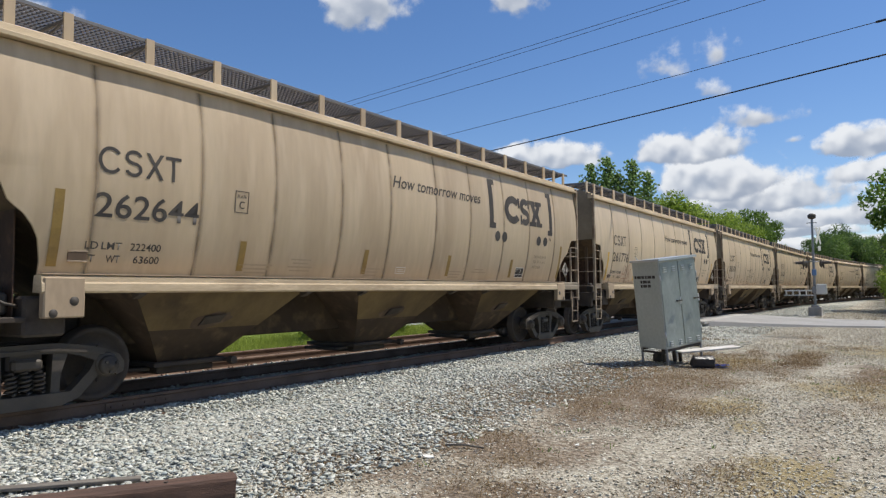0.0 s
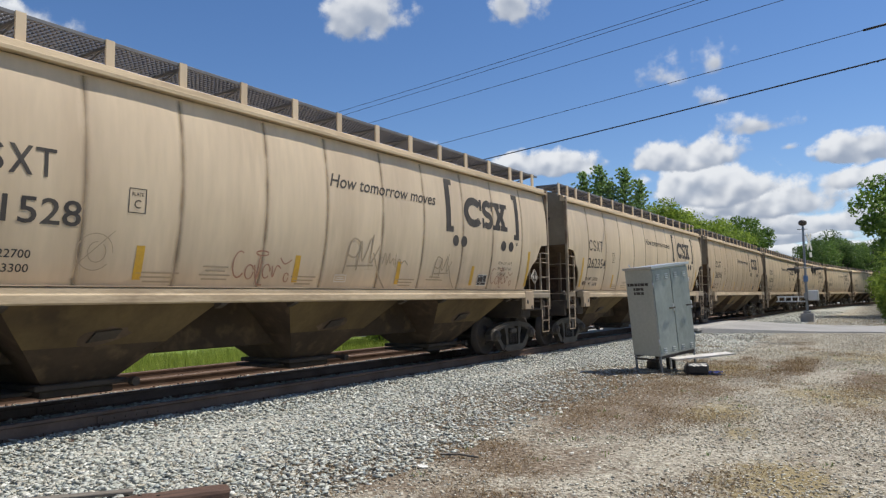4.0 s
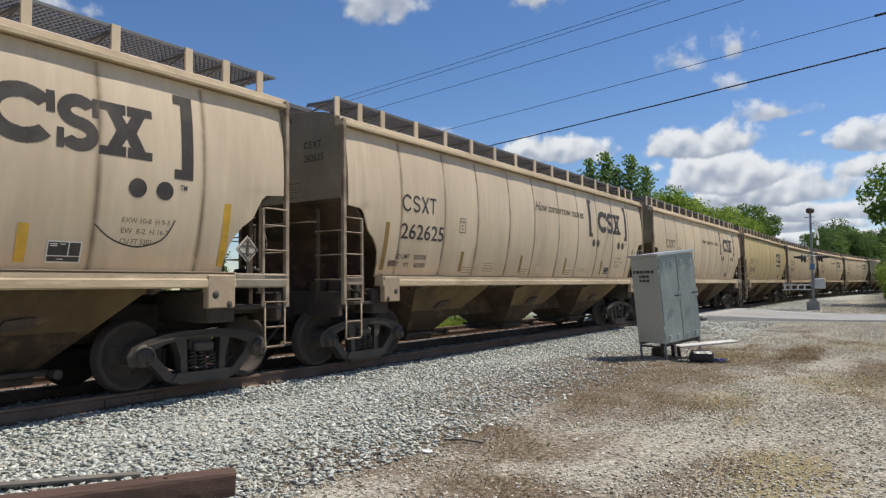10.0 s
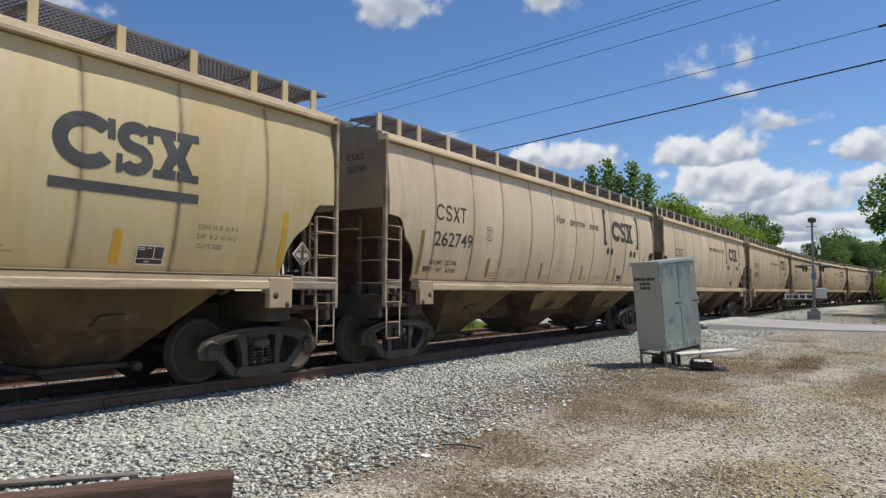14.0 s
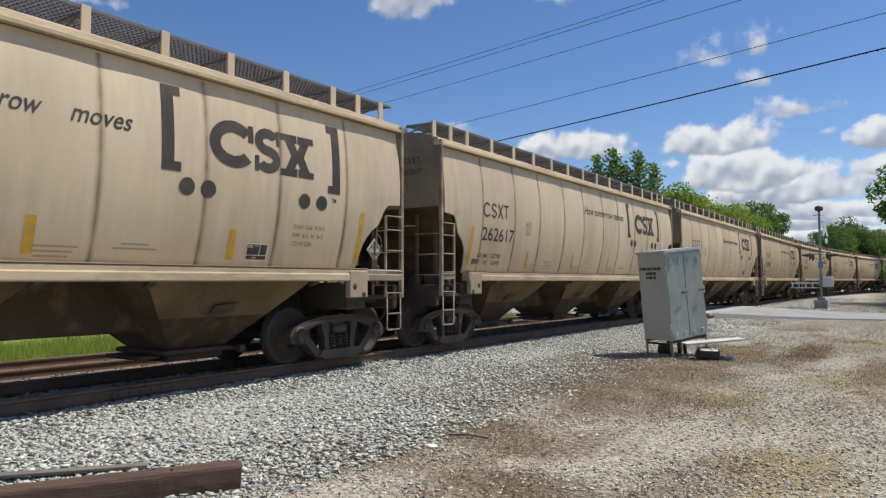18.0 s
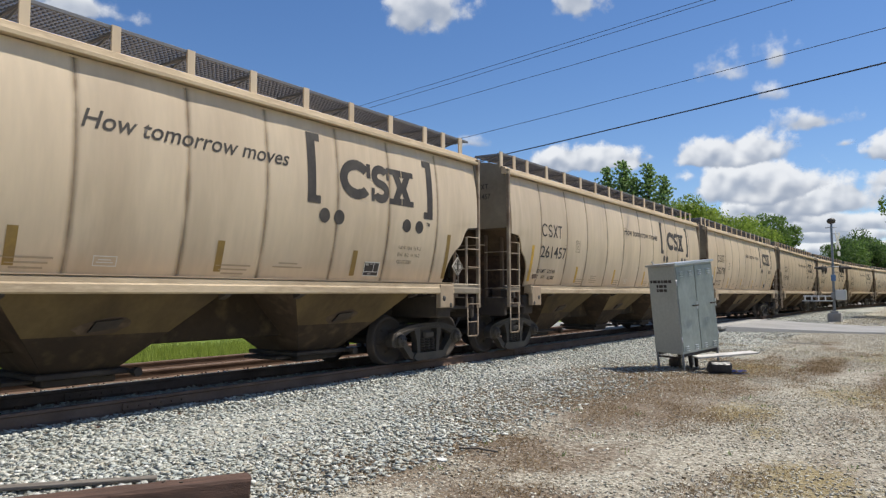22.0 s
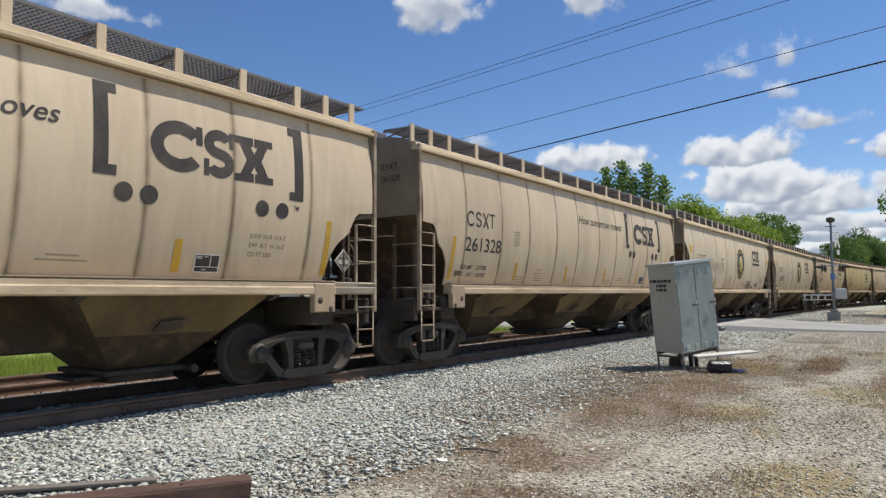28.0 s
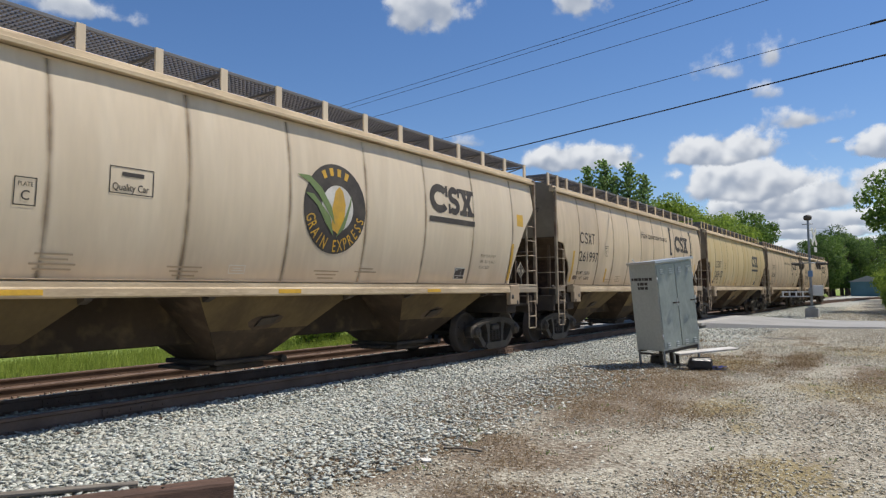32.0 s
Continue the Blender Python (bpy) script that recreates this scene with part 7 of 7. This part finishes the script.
def woods():
    kinds = [make_tree(21, 13.0, 9.0, M["leaf"], per=300, leaf=0.19, label="tall leafy green tree past the track"),
             make_tree(22, 12.0, 9.5, M["leaf_light"], per=340, leaf=0.18, clumps=30, label="round bright green tree past the track"),
             make_spire(23, 13.5, 4.6, M["leaf_mid"], "tall pointed green tree with a ragged outline"),
             make_tree(24, 12.5, 10.0, M["leaf_dark"], label="broad dark green tree beside the track", per=330, leaf=0.19),
             make_tree(25, 11.0, 9.0, M["leaf"], label="leafy green tree beside the track", per=330, leaf=0.19)]
    rnd = random.Random(31)
    groups = ["trees past the track", "trees past the track", "trees past the track", "trees beside the track", "trees beside the track"]
    for k, g in zip(kinds, groups):
        tagged(k, group=g)
    used = set()

    def put(k, x, y, s=1.0):
        m = pose(x, y, -0.35, rnd.uniform(-3, 3), rnd.uniform(-3, 3), rnd.uniform(0, 360))
        if k in used:
            o = copy_thing(kinds[k], m)
        else:
            o = kinds[k]
            o.matrix_basis = m
            used.add(k)
        o.scale = (s, s, s)
        return o

    # behind the train, receding along the track
    for k, x, y, s in ((2, -26.44, 66, 1.10), (2, -24.65, 66, 1.14), (2, -22.64, 66, 1.115), (2, -21.43, 66, 1.005), (2, -25.5, 66.6, 1.03), (2, -23.6, 66.8, 1.02), (1, -25.6, 63, 0.80), (1, -22.2, 71, 1.0), (1, -21.6, 76, 0.98), (1, -28.5, 66, 0.78), (1, -26.0, 76, 0.95), (1, -24.5, 84, 1.02), (1, -26, 91, 1.1), (1, -23.5, 98, 1.05), (1, -29, 105, 1.2), (1, -25, 108, 1.12),
                       (1, -27, 118, 1.2), (1, -24, 127, 1.1), (0, -26, 136, 1.3), (0, -24.5, 144, 1.25), (0, -27, 150, 1.15), (0, -25, 160, 0.6), (0, -25, 178, 0.55), (3, -22, 195, 0.55), (0, -24, 215, 0.6), (3, -21, 240, 0.6),
                       (3, -15.5, 160, 1.0), (4, -14.5, 172, 1.2), (3, -15.0, 186, 1.3), (4, -14.2, 200, 1.4), (3, -14, 220, 1.4), (3, -8, 285, 1.5), (0, 0, 290, 1.5), (3, 8, 280, 1.5), (0, -14, 250, 1.5),
                       (3, -47, 9, 0.6), (4, -50, 15, 0.6), (3, -46, 20, 0.6), (4, -52, 2, 0.6), (3, -49, -6, 0.6), (4, -55, 26, 0.5), (3, -44, 32, 0.45), (0, -62, 60, 0.8), (1, -75, 45, 0.85), (0, -85, 30, 0.9), (0, -70, 20, 0.7), (1, -80, 5, 0.8), (0, -95, 62, 1.0), (1, -60, 78, 0.9), (0, -48, 90, 0.9), (0, -90, -12, 0.9), (1, -100, -30, 1.0), (0, -105, 18, 1.0)):
        put(k, x, y, s)
    # beside the track past the road
    for k, x, y, s in ((4, 1.7, 58, 1.0), (4, 3.0, 66, 0.95), (3, 3.4, 74, 1.05), (4, 1.6, 84, 0.9), (3, 2.4, 95, 1.0), (4, 2.2, 110, 1.4), (3, 8.2, 122, 1.1), (4, 10, 140, 1.05),
                       (4, 8, 62, 1.2), (3, 9, 80, 1.2), (4, -9.5, 188, 1.15), (3, -5.5, 196, 1.15), (4, -1, 200, 1.2), (3, 3, 208, 1.3), (4, 7, 214, 1.4), (3, -12, 182, 1.1), (4, -3, 178, 0.75), (3, 1.5, 184, 0.8)):
        put(k, x, y, s)
    bushes = [make_tree(41, 2.6, 3.4, M["leaf_light"], leaf=0.09, clumps=14, per=170, low=0.15, label="bright green bush past the track", bush=True),
              make_tree(42, 3.6, 3.4, M["leaf_light"], leaf=0.10, clumps=16, per=170, low=0.10, label="green bush beside the road", bush=True)]
    spots = [[(-17.2, 17.0, 0.72), (-18.4, 19.2, 0.8), (-16.6, 20.4, 0.7), (-17.8, 22.4, 0.9), (-19.5, 24.4, 0.85), (-15.8, 24.6, 0.55), (-29, 34, 1.0), (-30, 42, 1.2), (-27, 50, 1.2), (-34, 12, 0.9), (-36, 2, 1.0), (-18.0, 47, 1.0)],
             [(-0.2, 47.5, 0.9), (0.6, 45.6, 1.0), (-0.6, 50.5, 0.8), (0.8, 52, 1.3), (-0.9, 56, 0.9), (-1.1, 62, 0.85), (-1.2, 70, 0.85), (-1.0, 80, 0.95), (-0.2, 92, 1.0), (1.2, 106, 1.2), (4.6, 122, 1.3), (-13.8, 120, 1.2), (-14, 136, 1.3), (-14, 104, 1.0)]]
    for b, s in zip(bushes, spots):
        tagged(b, group="bushes")
        for i, (x, y, k) in enumerate(s):
            m = pose(x, y, ground_z(x, y) - 0.05, 0, 0, rnd.uniform(0, 360))
            o = copy_thing(b, m) if i else b
            o.matrix_basis = m
            o.scale = (k, k, k)


woods()


# ---------------------------------------------------------------- past the track
def far_side():
    g = Geo()
    g.grid([[(x, y, -0.265 + 0.03 * (1 - ((x + 26.6) / 2.0) ** 2)) for y in (-80, -20, 0, 10, 20, 28)] for x in (-28.6, -27.6, -26.6, -25.6, -24.6)], True)
    tagged(part("side_road", g, M["asphalt"]), "grey side road past the grass", "road", kind="structure")
    for x, y, h, m, lab in ((-20.6, 11.15, 0.80, "white", "white plastic marker post in the grass"), (-22.0, 10.9, 0.85, "cast", "dark steel post in the grass")):
        p = thing("marker_post", lab, "post", pose(x, y, -0.35), "posts in the grass")
        part("post", Geo().lathe([(0, 0.04), (h, 0.04), (h + 0.03, 0.02)], 8, "z"), M[m], p)
        part("cap", Geo().lathe([(h - 0.1, 0.045), (h - 0.02, 0.045)], 8, "z"), M["boxtrim"], p)
    p = thing("road_sign", "small white sign on a dark post by the bushes", "sign", pose(-19.8, 19.55, -0.35, 0, 0, 35))
    part("post", Geo().box(-0.03, 0.03, -0.03, 0.03, 0, 1.3, 0.005), M["cast"], p)
    part("sign_plate", Geo().box(0.03, 0.045, -0.17, 0.17, 0.85, 1.32, 0.01), M["white"], p)
    # pale van parked by the side road
    v = thing("parked_van", "white van parked on the side road", "van", pose(-26.8, 26.0, -0.24, 0, 0, 2))
    g = Geo().prism([(-2.4, 0.35), (2.35, 0.35), (2.4, 0.9), (1.75, 1.0), (1.2, 1.75), (0.9, 1.9), (-2.3, 1.9), (-2.4, 1.7)], "x", -0.9, 0.9)
    part("body", g, M["siding"], v)
    for sx in (-1, 1):
        part("window", Geo().prism([(0.5, 1.1), (1.45, 1.1), (1.1, 1.65), (0.5, 1.65)], "x", *sorted((sx * 0.895, sx * 0.906))), M["glass"], v)
        for y in (-1.5, 1.5):
            part("wheel", Geo().lathe([(sx * 0.72, 0.33), (sx * 0.90, 0.33), (sx * 0.92, 0.2)], 16, "x", (0, y, 0.33)), M["plastic"], v)
    # house with pale siding past the side road
    for x, y, w, d, h, mat, lab in ((-40, 46, 12, 8, 3.2, "siding", "cream low house with grey roof past the meadow"), (-7.0, 166, 6, 7, 3.4, "teal", "teal metal shed far along the track"),
                                    (-58, 8, 10, 8, 3.0, "siding", "cream low house far past the meadow")):
        b = thing("house" if mat == "siding" else "shed", lab, "house" if mat == "siding" else "shed", pose(x, y, -0.35))
        wall = part("wall", Geo().box(-w / 2, w / 2, -d / 2, d / 2, 0, h, 0.02), M[mat], b)
        for k in range(int(h / 0.25)):
            part("siding_board", Geo().box(w / 2, w / 2 + 0.02, -d / 2, d / 2, 0.1 + k * 0.25, 0.32 + k * 0.25, 0.008), M[mat], wall)
        part("roof", Geo().prism([(-w / 2 - 0.4, h), (w / 2 + 0.4, h), (0, h + w * 0.2)], "y", -d / 2 - 0.3, d / 2 + 0.3), M["dull"], b)
        for k in (-0.28, 0.28):
            win = part("window", Geo().box(w / 2 + 0.02, w / 2 + 0.05, k * d - 0.45, k * d + 0.45, 1.0, 2.1, 0.01), M["glass"], b)
            part("window_frame", Geo().box(w / 2 + 0.02, w / 2 + 0.07, k * d - 0.52, k * d + 0.52, 0.92, 1.0, 0.01), M["white"], win)


far_side()


# ---------------------------------------------------------------- clouds
def cloud_material(name, core, ragged, base, gain, soft):
    """Cumulus: a lumpy body with a flat grey base, top light and base shade painted into its glow, worn thin at its
    edges.
    """
    m = bpy.data.materials.new(name)
    m.use_nodes = True
    t = m.node_tree
    t.nodes.remove(t.nodes["Principled BSDF"])
    co = t.nodes.new("ShaderNodeTexCoord")
    info = t.nodes.new("ShaderNodeObjectInfo")

    def op(kind, a, b=0.0):
        x = t.nodes.new("ShaderNodeMath")
        x.operation = kind
        for i, v in enumerate((a, b)):
            if isinstance(v, (int, float)):
                x.inputs[i].default_value = v
            else:
                t.links.new(v, x.inputs[i])
        return x.outputs[0]

    def smooth(src, lo, hi, a=0.0, b=1.0):
        r = t.nodes.new("ShaderNodeMapRange")
        r.interpolation_type = "SMOOTHSTEP"
        for k, v in (("From Min", lo), ("From Max", hi), ("To Min", a), ("To Max", b)):
            r.inputs[k].default_value = v
        t.links.new(src, r.inputs["Value"])
        return r.outputs[0]

    def lumps(dx, dy, fine=6.0):
        cmb = t.nodes.new("ShaderNodeCombineXYZ")
        cmb.inputs[0].default_value, cmb.inputs[1].default_value = dx, dy
        t.links.new(op("MULTIPLY", info.outputs["Random"], 37.0), cmb.inputs[2])
        shift = t.nodes.new("ShaderNodeVectorMath")
        shift.operation = "ADD"
        t.links.new(co.outputs["Object"], shift.inputs[0])
        t.links.new(cmb.outputs[0], shift.inputs[1])
        out = None
        for s, d, w in ((15.0, 2.0, 1.4), (42.0, fine, 0.80)):
            n = t.nodes.new("ShaderNodeTexNoise")
            n.inputs["Scale"].default_value, n.inputs["Detail"].default_value, n.inputs["Roughness"].default_value = s, d, 0.58
            t.links.new(shift.outputs[0], n.inputs["Vector"])
            q = op("MULTIPLY", op("SUBTRACT", n.outputs[0], 0.5), w)
            out = q if out is None else op("ADD", out, q)
        return out

    uv = t.nodes.new("ShaderNodeSeparateXYZ")
    t.links.new(co.outputs["UV"], uv.inputs[0])
    u = op("SUBTRACT", op("MULTIPLY", uv.outputs[0], 2.0), 1.0)
    v = op("ADD", op("SUBTRACT", op("MULTIPLY", uv.outputs[1], 2.0), 1.0), base)
    vv = op("MULTIPLY", v, op("ADD", op("MULTIPLY", op("LESS_THAN", v, 0.0), 1.1), 0.82))
    rad = op("SQRT", op("ADD", op("MULTIPLY", u, u), op("MULTIPLY", vv, vv)))
    here = lumps(0.0, 0.0)
    body = op("ADD", op("SUBTRACT", core, rad), op("MULTIPLY", here, ragged))
    alpha = op("MULTIPLY", smooth(body, -0.03, soft), op("SUBTRACT", 1.0, smooth(op("MAXIMUM", op("ABSOLUTE", u), op("ABSOLUTE", op("SUBTRACT", v, base))), 0.86, 1.0)))
    rise = op("SUBTRACT", lumps(0.0, 0.0, 1.5), lumps(0.005, 0.014, 1.5))
    lit = op("ADD", op("MULTIPLY", rise, gain), op("MULTIPLY", v, 0.85))
    lit = op("SUBTRACT", lit, op("MULTIPLY", smooth(body, 0.3, 1.0), 0.22))
    shade = smooth(lit, -0.50, 0.62)
    ramp = t.nodes.new("ShaderNodeMix")
    ramp.data_type = "RGBA"
    ramp.inputs[6].default_value, ramp.inputs[7].default_value = (0.37, 0.43, 0.54, 1), (0.90, 0.92, 0.95, 1)
    t.links.new(shade, ramp.inputs[0])
    em = t.nodes.new("ShaderNodeEmission")
    em.inputs[1].default_value = 0.92
    t.links.new(ramp.outputs[2], em.inputs[0])
    tr = t.nodes.new("ShaderNodeBsdfTransparent")
    mx = t.nodes.new("ShaderNodeMixShader")
    t.links.new(op("MULTIPLY", alpha, 0.96), mx.inputs[0])
    t.links.new(tr.outputs[0], mx.inputs[1])
    t.links.new(em.outputs[0], mx.inputs[2])
    t.links.new(mx.outputs[0], t.nodes["Material Output"].inputs[0])
    return m


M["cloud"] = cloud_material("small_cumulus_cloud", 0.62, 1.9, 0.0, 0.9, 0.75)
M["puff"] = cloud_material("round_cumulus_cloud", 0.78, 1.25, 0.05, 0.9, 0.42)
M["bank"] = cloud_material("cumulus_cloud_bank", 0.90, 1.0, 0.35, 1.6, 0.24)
CLOUDS = []


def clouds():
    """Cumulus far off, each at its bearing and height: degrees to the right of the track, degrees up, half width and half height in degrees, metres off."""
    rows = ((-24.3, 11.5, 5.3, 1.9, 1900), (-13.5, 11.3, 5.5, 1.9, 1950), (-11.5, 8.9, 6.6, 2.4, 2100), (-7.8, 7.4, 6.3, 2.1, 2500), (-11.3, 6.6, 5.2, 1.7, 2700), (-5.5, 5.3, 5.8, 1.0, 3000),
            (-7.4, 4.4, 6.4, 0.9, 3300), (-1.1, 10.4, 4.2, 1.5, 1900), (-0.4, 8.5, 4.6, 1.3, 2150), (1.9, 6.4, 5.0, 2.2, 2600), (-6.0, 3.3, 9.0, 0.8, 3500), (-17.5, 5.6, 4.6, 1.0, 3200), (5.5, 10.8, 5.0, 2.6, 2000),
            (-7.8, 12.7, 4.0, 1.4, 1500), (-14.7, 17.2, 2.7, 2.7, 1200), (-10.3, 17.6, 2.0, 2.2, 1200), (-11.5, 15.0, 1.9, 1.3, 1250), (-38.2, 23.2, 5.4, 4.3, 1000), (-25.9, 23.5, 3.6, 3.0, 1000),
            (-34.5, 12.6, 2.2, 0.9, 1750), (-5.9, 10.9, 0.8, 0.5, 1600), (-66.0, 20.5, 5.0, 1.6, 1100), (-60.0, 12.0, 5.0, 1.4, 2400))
    # unseen glowing clouds added round the rest of the sky for whiter fill
    rnd = random.Random(12)
    for fill_el, n, wide, high, far in ((8, 15, 8.0, 2.0, 2800), (17, 12, 8.5, 3.0, 1800), (30, 8, 9.0, 4.4, 1300), (46, 5, 9.5, 6.0, 1000)):
        for k in range(n):
            az = 22 + (k + rnd.uniform(0.1, 0.9)) * 260 / n
            rows += ((az, fill_el + rnd.uniform(-3, 3), wide * rnd.uniform(0.7, 1.3), high * rnd.uniform(0.75, 1.25), far),)
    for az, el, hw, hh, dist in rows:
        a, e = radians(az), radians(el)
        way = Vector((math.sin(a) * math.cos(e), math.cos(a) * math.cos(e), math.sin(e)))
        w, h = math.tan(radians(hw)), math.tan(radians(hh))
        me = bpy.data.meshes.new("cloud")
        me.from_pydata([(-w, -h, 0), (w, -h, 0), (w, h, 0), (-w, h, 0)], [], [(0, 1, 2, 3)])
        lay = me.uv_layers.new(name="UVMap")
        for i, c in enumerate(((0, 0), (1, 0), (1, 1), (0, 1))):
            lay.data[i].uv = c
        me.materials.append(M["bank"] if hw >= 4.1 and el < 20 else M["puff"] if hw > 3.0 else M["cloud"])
        ob = tagged(new("backdrop_cloud", me), "white glowing cumulus cloud with grey base, unseen ones added as fill", "cloud", "clouds", "structure")
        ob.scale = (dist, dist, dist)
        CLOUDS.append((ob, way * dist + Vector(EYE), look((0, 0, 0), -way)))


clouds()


# ---------------------------------------------------------------- motion
def motions():
    for i, car in enumerate(TRAIN):
        n = LONG if CARS[i][1] == "C" else CAR
        rows = []
        for t, s in S_ROWS:
            a, b = s + BACK[i] + 1.7, s + BACK[i] + n - 1.7
            slope = (bend(b) - bend(a)) / (b - a)
            rows.append((t, pose(TRACK_X + bend(a) - 1.7 * slope, s + BACK[i], RAIL_Z, 0, 0, -math.degrees(math.atan(slope)))))
        walk(car, rows)
        sets = [o for tr in car.children if tr.name.startswith("truck") for o in tr.children if o.name.startswith("wheelset")]
        times = [k / FPS for k in range(0, 32 * FPS + 1) if -22 < train_place(k / FPS) + BACK[i] < 36]
        if not times:
            continue
        start = train_place(times[0])
        for w in sets:
            y = w.location.y
            rows = [(t, pose(0, y, WHEEL_R, math.degrees((start - train_place(t)) / WHEEL_R))) for t in times]
            if times[0] > 0.01:
                rows.insert(0, (0.0, rows[0][1]))
            if times[-1] < 31.99:
                rows.append((32.0, rows[-1][1]))
            walk(w, rows)
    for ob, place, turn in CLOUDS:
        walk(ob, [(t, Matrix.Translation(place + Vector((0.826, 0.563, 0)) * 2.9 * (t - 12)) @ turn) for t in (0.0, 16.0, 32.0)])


motions()
